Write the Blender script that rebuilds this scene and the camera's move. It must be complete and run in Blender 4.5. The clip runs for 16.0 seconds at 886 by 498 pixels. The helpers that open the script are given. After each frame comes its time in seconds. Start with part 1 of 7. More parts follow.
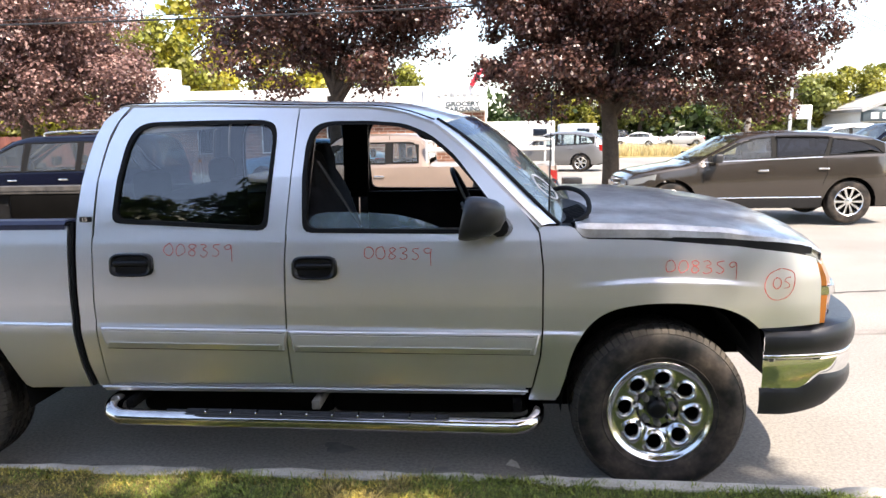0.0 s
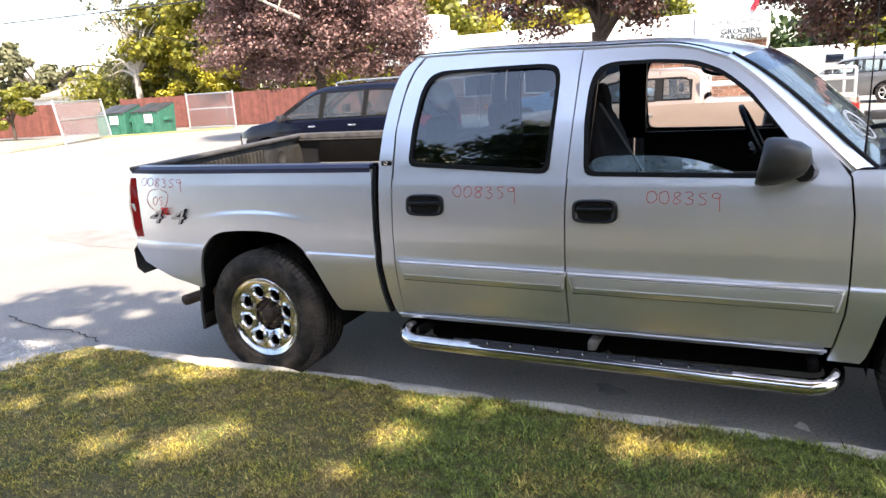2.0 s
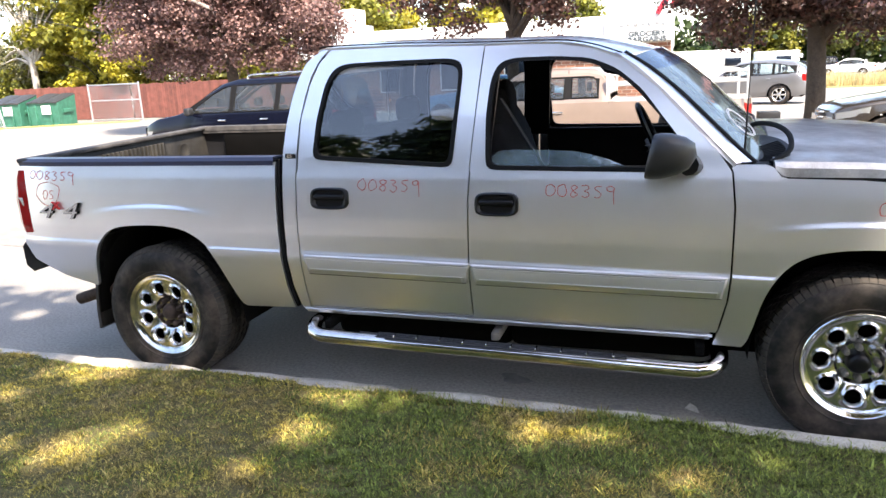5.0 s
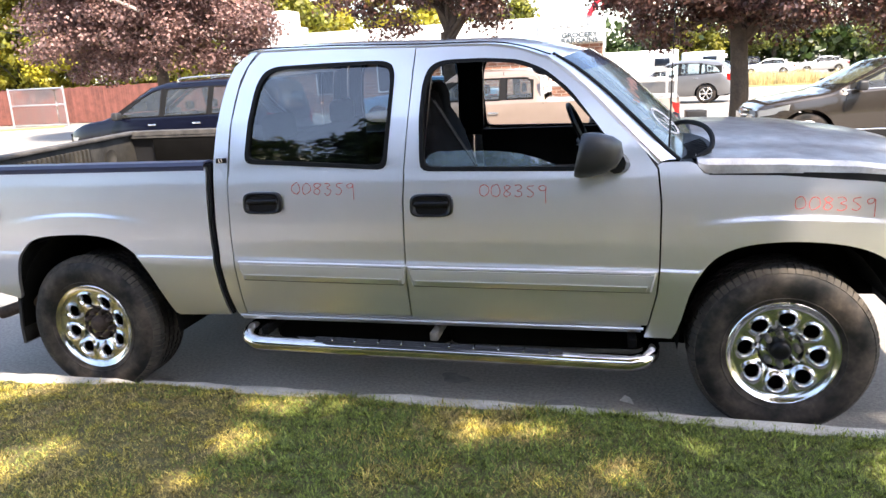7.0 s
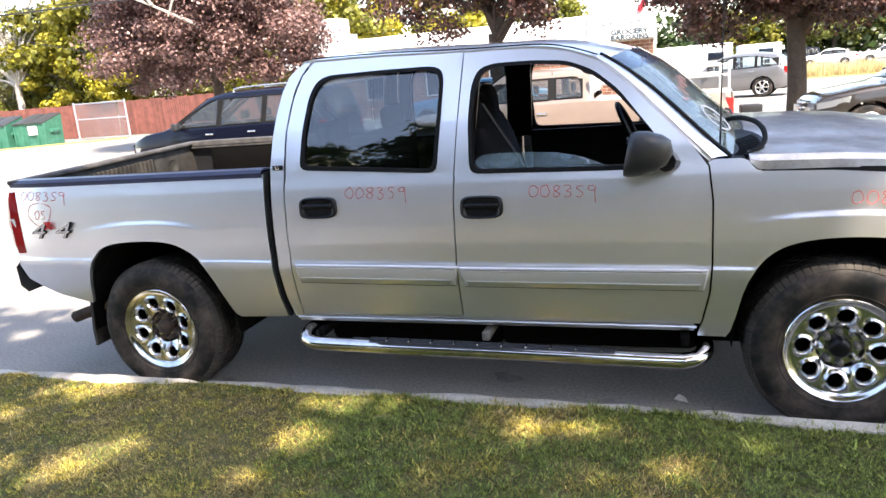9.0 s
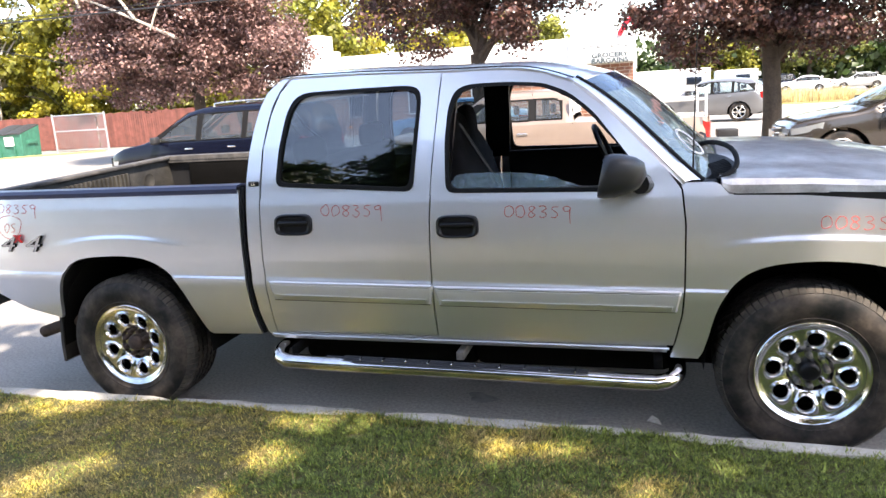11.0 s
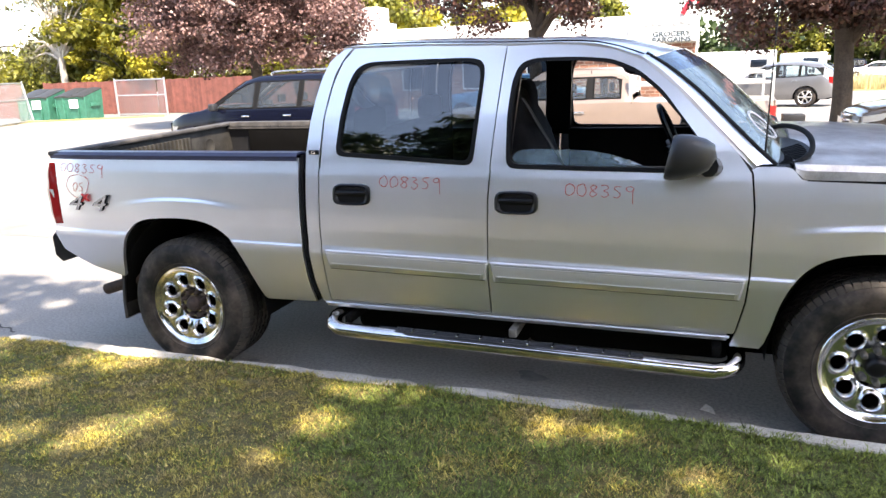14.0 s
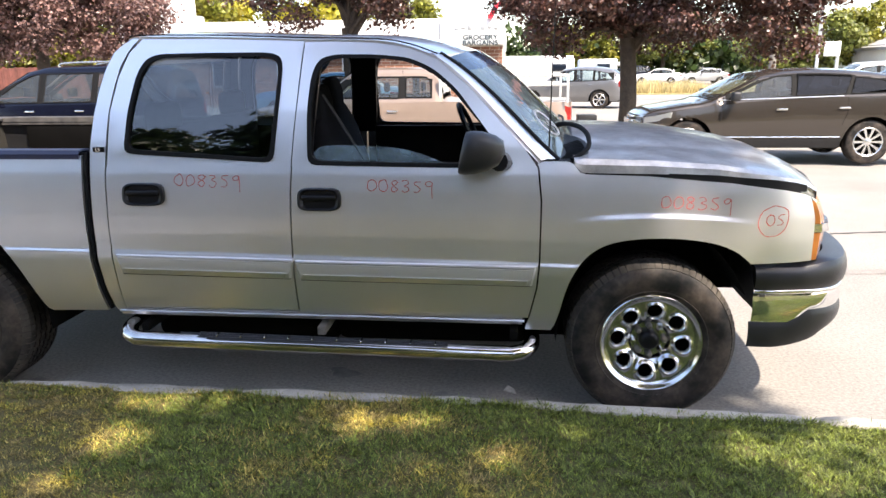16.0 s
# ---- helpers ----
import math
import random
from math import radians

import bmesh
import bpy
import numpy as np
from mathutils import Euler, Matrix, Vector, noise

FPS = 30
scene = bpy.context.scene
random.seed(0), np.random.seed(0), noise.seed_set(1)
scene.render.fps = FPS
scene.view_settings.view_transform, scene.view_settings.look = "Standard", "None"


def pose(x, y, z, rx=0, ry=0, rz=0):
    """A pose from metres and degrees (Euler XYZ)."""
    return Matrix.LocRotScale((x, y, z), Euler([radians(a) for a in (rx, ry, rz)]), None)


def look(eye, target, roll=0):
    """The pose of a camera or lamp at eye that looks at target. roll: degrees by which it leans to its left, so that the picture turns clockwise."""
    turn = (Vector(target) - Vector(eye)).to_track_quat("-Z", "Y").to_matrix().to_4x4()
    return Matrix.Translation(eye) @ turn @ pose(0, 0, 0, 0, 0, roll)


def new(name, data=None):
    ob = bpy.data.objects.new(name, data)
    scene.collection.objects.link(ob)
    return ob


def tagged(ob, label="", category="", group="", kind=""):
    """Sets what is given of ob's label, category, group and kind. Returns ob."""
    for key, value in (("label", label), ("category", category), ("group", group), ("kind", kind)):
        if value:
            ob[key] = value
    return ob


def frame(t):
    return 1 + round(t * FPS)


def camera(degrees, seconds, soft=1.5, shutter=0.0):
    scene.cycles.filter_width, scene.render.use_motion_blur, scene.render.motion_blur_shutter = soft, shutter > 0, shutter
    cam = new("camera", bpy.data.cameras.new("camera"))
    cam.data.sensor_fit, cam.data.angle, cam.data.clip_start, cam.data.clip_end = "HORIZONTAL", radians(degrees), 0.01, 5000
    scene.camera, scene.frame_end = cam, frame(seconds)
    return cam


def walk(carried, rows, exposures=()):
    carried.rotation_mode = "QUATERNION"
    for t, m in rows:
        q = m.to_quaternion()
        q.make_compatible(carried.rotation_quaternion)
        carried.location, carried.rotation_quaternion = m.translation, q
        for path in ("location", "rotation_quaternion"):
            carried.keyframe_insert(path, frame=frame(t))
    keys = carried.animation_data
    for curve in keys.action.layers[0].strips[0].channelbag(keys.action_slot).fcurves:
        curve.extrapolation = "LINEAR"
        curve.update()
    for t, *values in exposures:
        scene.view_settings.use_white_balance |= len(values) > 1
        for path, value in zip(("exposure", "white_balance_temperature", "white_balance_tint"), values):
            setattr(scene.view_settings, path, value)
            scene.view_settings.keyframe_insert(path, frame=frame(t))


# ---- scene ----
cam = camera(63.7, 16.0)
PATH = [
    (0, (2.871, -3.195, 1.689), (2.731, -1.224, 1.369), -1.1),
    (0.5, (2.948, -3.144, 1.673), (2.729, -1.215, 1.183), -2.9),
    (1, (2.886, -3.158, 1.668), (2.396, -1.29, 1.138), -1.8),
    (1.5, (2.812, -3.192, 1.691), (2.149, -1.373, 1.175), -3.4),
    (2, (2.769, -3.249, 1.714), (1.946, -1.479, 1.258), -3.7),
    (2.5, (2.762, -3.29, 1.714), (1.851, -1.571, 1.234), -4.1),
    (3, (2.784, -3.297, 1.708), (1.921, -1.56, 1.201), -3.9),
    (3.5, (2.795, -3.281, 1.722), (2.003, -1.503, 1.244), -3.6),
    (4, (2.806, -3.269, 1.716), (2.018, -1.473, 1.303), -3.1),
    (4.5, (2.808, -3.251, 1.704), (2.116, -1.425, 1.255), -2.7),
    (5, (2.842, -3.244, 1.697), (2.231, -1.397, 1.22), -2.6),
    (7.5, (2.882, -3.248, 1.699), (2.435, -1.358, 1.22), -3),
    (8, (2.894, -3.301, 1.702), (2.364, -1.436, 1.212), -4.1),
    (8.5, (2.869, -3.285, 1.696), (2.276, -1.446, 1.179), -4.1),
    (9, (2.888, -3.303, 1.708), (2.296, -1.45, 1.243), -4.8),
    (11.5, (2.912, -3.285, 1.71), (2.394, -1.396, 1.288), -3.4),
    (12, (2.909, -3.28, 1.712), (2.412, -1.385, 1.294), -3.4),
    (12.5, (2.916, -3.292, 1.717), (2.409, -1.393, 1.332), -3.5),
    (13, (2.919, -3.292, 1.714), (2.447, -1.391, 1.294), -3.2),
    (13.5, (2.872, -3.287, 1.704), (2.291, -1.42, 1.271), -1.8),
    (14, (2.855, -3.287, 1.7), (2.193, -1.458, 1.221), -2),
    (14.5, (2.868, -3.287, 1.704), (2.265, -1.441, 1.214), -2.4),
    (15, (2.925, -3.295, 1.701), (2.594, -1.375, 1.241), -0.9),
    (15.5, (2.948, -3.288, 1.683), (2.833, -1.353, 1.185), -0.1),
    (16, (2.952, -3.288, 1.688), (2.767, -1.357, 1.196), -0.6),
]
walk(cam, [(t, look(eye, target, roll)) for t, eye, target, roll in PATH], [(0, 1.88, 7250, 14), (0.5, 2.02, 7250, 14), (1, 2.26, 7250, 14), (1.6, 2.30, 7250, 14), (2.2, 1.92, 7250, 14), (2.8, 1.78, 7250, 14), (3.5, 1.85, 7250, 14), (5, 2.20, 7250, 14), (7.5, 2.30, 7250, 14), (12.5, 2.30, 7250, 14), (14.5, 2.28, 7250, 14), (15, 2.20, 7250, 14), (15.4, 2.02, 7250, 14), (16, 1.93, 7250, 14)])

# ---- sky, sun, exposure ----
SUN_DIR = Vector((0.52, -0.50, 1.0)).normalized()
world = bpy.data.worlds.new("sky")
scene.world = world
world.use_nodes = True
sky = world.node_tree.nodes.new("ShaderNodeTexSky")
sky.sky_type = "NISHITA"
sky.sun_disc = False
sky.sun_elevation = math.asin(SUN_DIR.z)
sky.sun_rotation = math.atan2(SUN_DIR.x, SUN_DIR.y)
sky.air_density, sky.dust_density, sky.ozone_density = 1.0, 1.2, 1.0
back = world.node_tree.nodes["Background"]
world.node_tree.links.new(sky.outputs[0], back.inputs[0])
back.inputs[1].default_value = 0.15
sun = new("sun", bpy.data.lights.new("sun", "SUN"))
sun.data.energy, sun.data.angle, sun.data.color = 3.35, radians(0.55), (1.0, 0.95, 0.86)
sun.matrix_world = Matrix.Translation((0, 0, 20)) @ SUN_DIR.to_track_quat("Z", "Y").to_matrix().to_4x4()


# ---- materials ----
def material(name, base, rough=0.6, metal=0.0, vary=0.0, scale=6.0, fine=0.0, fine_scale=80.0, bump=0.0, bump_scale=120.0,
             other=None, mix_scale=1.5, mix_sharp=0.2, coat=0.0, island=0.0, objvary=0.0, spec=0.5, transl=0.0):
    """A procedural surface: a base colour with stains (vary), grain (fine), relief (bump) and a second colour in patches (other)."""
    m = bpy.data.materials.new(name)
    m.use_nodes = True
    nt = m.node_tree
    n, l = nt.nodes, nt.links
    bsdf = n["Principled BSDF"]
    bsdf.inputs["Roughness"].default_value = rough
    bsdf.inputs["Metallic"].default_value = metal
    bsdf.inputs["Coat Weight"].default_value = coat
    bsdf.inputs["Coat Roughness"].default_value = 0.06
    bsdf.inputs["Specular IOR Level"].default_value = spec
    co = n.new("ShaderNodeTexCoord")
    rgb = n.new("ShaderNodeRGB")
    rgb.outputs[0].default_value = (*base, 1)
    colour = rgb.outputs[0]

    def noise_fac(sc, detail=4.0, rough_=0.6):
        t = n.new("ShaderNodeTexNoise")
        t.inputs["Scale"].default_value = sc
        t.inputs["Detail"].default_value = detail
        t.inputs["Roughness"].default_value = rough_
        l.new(co.outputs["Object"], t.inputs["Vector"])
        return t.outputs["Fac"]

    def ranged(fac, lo, hi, a, b):
        r = n.new("ShaderNodeMapRange")
        r.inputs[1].default_value, r.inputs[2].default_value = lo, hi
        r.inputs[3].default_value, r.inputs[4].default_value = a, b
        l.new(fac, r.inputs[0])
        return r.outputs[0]

    def scaled(col, fac):
        v = n.new("ShaderNodeVectorMath")
        v.operation = "SCALE"
        l.new(col, v.inputs[0])
        l.new(fac, v.inputs["Scale"])
        return v.outputs[0]

    if other is not None:
        mx = n.new("ShaderNodeMix")
        mx.data_type = "RGBA"
        l.new(ranged(noise_fac(mix_scale), 0.5 - mix_sharp, 0.5 + mix_sharp, 0, 1), mx.inputs[0])
        l.new(colour, mx.inputs[6])
        mx.inputs[7].default_value = (*other, 1)
        colour = mx.outputs[2]
    if vary:
        colour = scaled(colour, ranged(noise_fac(scale), 0.3, 0.7, 1 - vary, 1 + vary))
    if fine:
        colour = scaled(colour, ranged(noise_fac(fine_scale, 3.0), 0.3, 0.7, 1 - fine, 1 + fine))
    if island:
        g = n.new("ShaderNodeNewGeometry")
        colour = scaled(colour, ranged(g.outputs["Random Per Island"], 0, 1, 1 - island, 1 + island))
    if objvary:
        o = n.new("ShaderNodeObjectInfo")
        colour = scaled(colour, ranged(o.outputs["Random"], 0, 1, 1 - objvary, 1 + objvary))
    l.new(colour, bsdf.inputs["Base Color"])
    if vary and rough > 0.45:
        l.new(ranged(noise_fac(scale * 2.3), 0.3, 0.7, max(rough - 0.08, 0.02), min(rough + 0.08, 1)), bsdf.inputs["Roughness"])
    if bump:
        b = n.new("ShaderNodeBump")
        b.inputs["Strength"].default_value = min(1.0, bump)
        b.inputs["Distance"].default_value = 0.01
        l.new(noise_fac(bump_scale, 5.0), b.inputs["Height"])
        l.new(b.outputs[0], bsdf.inputs["Normal"])
    if transl:
        tr = n.new("ShaderNodeBsdfTranslucent")
        l.new(colour, tr.inputs["Color"])
        ms = n.new("ShaderNodeMixShader")
        ms.inputs[0].default_value = transl
        l.new(bsdf.outputs[0], ms.inputs[1])
        l.new(tr.outputs[0], ms.inputs[2])
        l.new(ms.outputs[0], n["Material Output"].inputs["Surface"])
    return m


def glass(name, tint, see=0.75, rough=0.0, gain=1.1, least=0.01, film_weight=0.0, film=(0.58, 0.60, 0.54)):
    """A thin pane: mirror-like by Fresnel, else see-through with a tint; a faint matt film lies on it, dusty and with
    painted reflections in its tint.
    """
    m = bpy.data.materials.new(name)
    m.use_nodes = True
    n, l = m.node_tree.nodes, m.node_tree.links
    n.remove(n["Principled BSDF"])
    tr = n.new("ShaderNodeBsdfTransparent")
    tr.inputs[0].default_value = (*[c * see for c in tint], 1)
    gl = n.new("ShaderNodeBsdfGlossy")
    gl.inputs["Roughness"].default_value = rough
    fr = n.new("ShaderNodeFresnel")
    fr.inputs[0].default_value = 1.55
    amount = n.new("ShaderNodeMath")
    amount.operation = "MULTIPLY_ADD"
    amount.inputs[1].default_value, amount.inputs[2].default_value = gain, least
    amount.use_clamp = True
    l.new(fr.outputs[0], amount.inputs[0])
    body = tr.outputs[0]
    if film_weight:
        df = n.new("ShaderNodeBsdfDiffuse")
        df.inputs[0].default_value = (*film, 1)
        co = n.new("ShaderNodeTexCoord")
        tx = n.new("ShaderNodeTexNoise")
        tx.inputs["Scale"].default_value = 9.0
        tx.inputs["Detail"].default_value = 5.0
        l.new(co.outputs["Object"], tx.inputs["Vector"])
        mr = n.new("ShaderNodeMapRange")
        mr.inputs[1].default_value, mr.inputs[2].default_value = 0.3, 0.7
        mr.inputs[3].default_value, mr.inputs[4].default_value = film_weight * 0.5, film_weight * 1.4
        l.new(tx.outputs["Fac"], mr.inputs[0])
        dm = n.new("ShaderNodeMixShader")
        l.new(mr.outputs[0], dm.inputs[0])
        l.new(body, dm.inputs[1])
        l.new(df.outputs[0], dm.inputs[2])
        body = dm.outputs[0]
    mx = n.new("ShaderNodeMixShader")
    l.new(amount.outputs[0], mx.inputs[0])
    l.new(body, mx.inputs[1])
    l.new(gl.outputs[0], mx.inputs[2])
    l.new(mx.outputs[0], n["Material Output"].inputs["Surface"])
    return m


PEWTER = material("pewter metallic paint", (0.790, 0.775, 0.796), 0.35, 0.92, vary=0.03, scale=3.0, fine=0.03, fine_scale=900, coat=1.0)
# Dusty mottling; tree shade and leaf reflections are put into this colour.
PEWTER_DAPPLED = material("dusty pewter hood paint with painted leaf shade", (0.61, 0.595, 0.585), 0.32, 0.7, vary=0.14, scale=9.0, fine=0.14, fine_scale=220, coat=0.6, other=(0.36, 0.34, 0.32), mix_scale=7.0, mix_sharp=0.16)
TRIM_PAINT = material("pewter moulding plastic", (0.74, 0.722, 0.728), 0.36, 0.74, fine=0.03, fine_scale=900, coat=0.12)
CHROME = material("chrome", (0.86, 0.87, 0.88), 0.045, 1.0, vary=0.06, scale=14)
STEP_CHROME = material("dulled chrome tube", (0.58, 0.56, 0.54), 0.10, 1.0, vary=0.2, scale=16)
WORN_CHROME = material("worn chrome", (0.78, 0.77, 0.75), 0.12, 1.0, vary=0.12, scale=20)
BRUSHED = material("brushed pale trim", (0.74, 0.735, 0.71), 0.30, 0.9, vary=0.05, scale=9)
BLACK_PLASTIC = material("black textured plastic", (0.016, 0.016, 0.018), 0.5, vary=0.15, bump=0.15, bump_scale=500)
GREY_PLASTIC = material("weathered grey plastic", (0.018, 0.018, 0.021), 0.34, vary=0.2, scale=8, bump=0.12, bump_scale=400)
GLOSS_BLACK = material("gloss black plastic", (0.004, 0.004, 0.0055), 0.35, vary=0.1, spec=0.28)
# Blue of the reflected sky is put into this cap's colour.
RAIL_SKY_TINT = material("black rail cap with painted sky tint", (0.032, 0.037, 0.080), 0.36, vary=0.15)
# Worn grey, with the far side's sunlight put into the tone.
RAIL_SUNLIT = material("sunlit worn grey rail plastic", (0.050, 0.048, 0.048), 0.6, vary=0.3, scale=12, other=(0.085, 0.078, 0.072), mix_scale=6, spec=0.12)
RUBBER = material("dusty tyre rubber", (0.0115, 0.0112, 0.0110), 0.58, vary=0.45, scale=9, fine=0.2, fine_scale=60, other=(0.052, 0.041, 0.034), mix_scale=4.5, mix_sharp=0.11, bump=0.2, bump_scale=300, spec=0.25)
TREAD_DUST = material("brown dusty tread rubber", (0.075, 0.062, 0.050), 0.85, vary=0.4, scale=12, other=(0.02, 0.019, 0.018), mix_scale=5, bump=0.2, bump_scale=300)
BRACKET = material("dull grey bracket steel", (0.16, 0.145, 0.13), 0.6, 0.3, vary=0.3, scale=25)
FLAP = material("scuffed brown-black rubber", (0.030, 0.027, 0.025), 0.8, vary=0.3, scale=10)
STEP_STEEL = material("blue grey painted bumper steel", (0.11, 0.115, 0.135), 0.35, 0.4, vary=0.15, scale=8)
SEAL = material("black rubber seal", (0.004, 0.004, 0.0045), 0.7, spec=0.2)
# Near-black: shade under bodies and in recesses is put into this colour.
DARK = material("underbody and recess shade black", (0.004, 0.0037, 0.0035), 0.95, vary=0.3, spec=0.08)
STAIN = material("oil stained asphalt", (0.17, 0.16, 0.155), 0.8, vary=0.3, scale=9)
WHEEL_CHROME = material("brake-dusted chrome", (0.62, 0.62, 0.62), 0.17, 1.0, vary=0.15, scale=18)
RUST = material("rusty steel", (0.055, 0.036, 0.028), 0.8, 0.2, vary=0.4, scale=30, bump=0.3)
LINER = material("worn grey bed liner", (0.026, 0.025, 0.024), 0.55, vary=0.35, scale=9, bump=0.25, bump_scale=180, other=(0.05, 0.046, 0.04), mix_scale=7, spec=0.2)
INTERIOR = material("black interior plastic", (0.014, 0.014, 0.016), 0.6, vary=0.1, spec=0.25)
CLOTH = material("charcoal seat cloth", (0.020, 0.020, 0.022), 0.95, vary=0.2, bump=0.3, bump_scale=700, spec=0.1)
TAN_CLOTH = material("grey beige trim", (0.26, 0.24, 0.20), 0.8, vary=0.1)
BELT = material("grey belt webbing", (0.03, 0.03, 0.033), 0.8, vary=0.1)
HEADLINER = material("blue grey headliner", (0.06, 0.065, 0.08), 0.9, vary=0.08)
RED_LENS = material("red lamp lens", (0.26, 0.012, 0.012), 0.14, vary=0.2, coat=0.6)
AMBER = material("amber lamp lens", (0.56, 0.19, 0.045), 0.18, vary=0.2, coat=0.6)
CLEAR_LENS = material("clear lamp lens", (0.40, 0.42, 0.43), 0.1, 0.5, vary=0.1, coat=0.6)
MARKER = material("red grease pencil", (0.60, 0.13, 0.12), 0.7, vary=0.3, scale=60)
WHITE_INK = material("white window ink", (0.8, 0.76, 0.74), 0.7)
RED_INK = material("pale red window ink", (0.72, 0.40, 0.33), 0.7)
DARK_GLASS = glass("tinted privacy glass", (0.58, 0.70, 0.80), 0.62, gain=1.6, least=0.04)
# The matt blue film stands in for sky reflected in the pane.
CLEAR_GLASS = glass("pale window glass with painted sky film", (0.80, 0.92, 0.95), 0.72, gain=2.4, least=0.06, film_weight=0.30, film=(0.36, 0.52, 0.62))
# Dusty film; its green tint stands in for reflected trees.
SHIELD_GLASS = glass("windscreen glass", (0.82, 0.95, 0.88), 0.8, gain=0.9, least=0.10, film_weight=0.30, film=(0.52, 0.62, 0.55))
BLUE_BAND = glass("blue shade band", (0.22, 0.42, 0.72), 0.8, gain=1.1, least=0.05, film_weight=0.22, film=(0.14, 0.30, 0.55))
VEHICLE_GLASS = glass("parked vehicle glass", (0.74, 0.84, 0.86), 0.78, gain=1.0, least=0.02, film_weight=0.04)
PRIVACY_GLASS = glass("dark parked vehicle glass", (0.16, 0.18, 0.23), 0.45, gain=0.75, least=0.0)
CAR_GLASS = material("dark vehicle glass", (0.008, 0.012, 0.020), 0.03, spec=0.35)
ASPHALT = material("sun-bleached asphalt", (0.240, 0.224, 0.205), 0.92, vary=0.09, scale=0.8, fine=0.25, fine_scale=55, bump=0.4, bump_scale=90, other=(0.205, 0.190, 0.173), mix_scale=0.22, mix_sharp=0.15)
PATCH = material("darker asphalt patch", (0.20, 0.18, 0.165), 0.92, vary=0.2, scale=3, fine=0.15, fine_scale=60, bump=0.5, bump_scale=90)
CRACK = material("tar and cracks", (0.045, 0.042, 0.04), 0.9, vary=0.3)
CONCRETE = material("pale kerb concrete", (0.46, 0.43, 0.38), 0.9, vary=0.18, scale=5, fine=0.15, fine_scale=70, bump=0.6, bump_scale=60, other=(0.34, 0.31, 0.27), mix_scale=4)
GRAVEL_M = material("grey gravel", (0.42, 0.40, 0.38), 0.95, vary=0.25, scale=12, fine=0.3, fine_scale=90, bump=1.0, bump_scale=70, island=0.4)
SOIL = material("turf soil", (0.062, 0.068, 0.017), 0.95, vary=0.45, scale=50, fine=0.5, fine_scale=140, bump=1.0, bump_scale=110, other=(0.125, 0.092, 0.032), mix_scale=1.1)
YELLOW_PAINT = material("faded yellow kerb paint", (0.50, 0.40, 0.10), 0.85, vary=0.25, scale=10)


# ---- mesh helpers ----
def part(name, bm, mat, parent=None, label="", sharp=35, smooth=True, local=False):
    """Links a bmesh as one mesh object, under a thing or a part."""
    bmesh.ops.remove_doubles(bm, verts=bm.verts, dist=0.00005)
    bmesh.ops.recalc_face_normals(bm, faces=bm.faces)
    me = bpy.data.meshes.new(name)
    bm.to_mesh(me)
    bm.free()
    me.materials.append(mat)
    if smooth:
        me.polygons.foreach_set("use_smooth", [True] * len(me.polygons))
        me.set_sharp_from_angle(angle=radians(sharp))
    ob = new(name, me)
    if parent is not None:
        ob.parent = parent
        if not local:
            ob.matrix_parent_inverse = parent.matrix_world.inverted()
    if label:
        tagged(ob, label)
    return ob


def thing(name, label, category, place=(0, 0, 0), group="", kind=""):
    ob = new(name)
    ob.empty_display_size = 0.2
    ob.matrix_world = Matrix.Translation(place)
    return tagged(ob, label, category, group, kind)


def box(bm, x0, x1, y0, y1, z0, z1, bevel=0.0, seg=2):
    r = bmesh.ops.create_cube(bm, size=1.0)
    vs = r["verts"]
    for v in vs:
        v.co = Vector((x0 + (v.co.x + 0.5) * (x1 - x0), y0 + (v.co.y + 0.5) * (y1 - y0), z0 + (v.co.z + 0.5) * (z1 - z0)))
    if bevel:
        es = list({e for v in vs for e in v.link_edges})
        r = bmesh.ops.bevel(bm, geom=es, offset=bevel, segments=seg, affect="EDGES", profile=0.5)
        vs = list({v for f in r["faces"] for v in f.verts} | {v for v in vs if v.is_valid})
    return vs


def boxed(*a, **k):
    bm = bmesh.new()
    box(bm, *a, **k)
    return bm


def grid(bm, rows):
    """Quads between rows of points (each row of equal length)."""
    vs = [[bm.verts.new(p) for p in row] for row in rows]
    for a, b in zip(vs, vs[1:]):
        for i in range(len(a) - 1):
            bm.faces.new((a[i], a[i + 1], b[i + 1], b[i]))
    return vs


def rim(bm, vec):
    """Folds the open edges of a sheet over by vec, so that it shows its thickness."""
    es = [e for e in bm.edges if e.is_boundary]
    r = bmesh.ops.extrude_edge_only(bm, edges=es)
    for v in r["geom"]:
        if isinstance(v, bmesh.types.BMVert):
            v.co += Vector(vec)


def tube(bm, pts, radius, seg=10, caps=True):
    """A round bar along points; radius may be a list."""
    pts = [Vector(p) for p in pts]
    rad = radius if isinstance(radius, (list, tuple)) else [radius] * len(pts)
    rings = []
    up = None
    for i, p in enumerate(pts):
        d = (pts[min(i + 1, len(pts) - 1)] - pts[max(i - 1, 0)]).normalized()
        if up is None:
            up = d.orthogonal().normalized()
        up = (up - d * up.dot(d)).normalized()
        side = d.cross(up)
        rings.append([bm.verts.new(p + rad[i] * (math.cos(2 * math.pi * k / seg) * up + math.sin(2 * math.pi * k / seg) * side)) for k in range(seg)])
    for a, b in zip(rings, rings[1:]):
        for k in range(seg):
            bm.faces.new((a[k], a[(k + 1) % seg], b[(k + 1) % seg], b[k]))
    if caps:
        bm.faces.new(rings[0][::-1])
        bm.faces.new(rings[-1])


def tubed(pts, radius, seg=10):
    bm = bmesh.new()
    tube(bm, pts, radius, seg)
    return bm


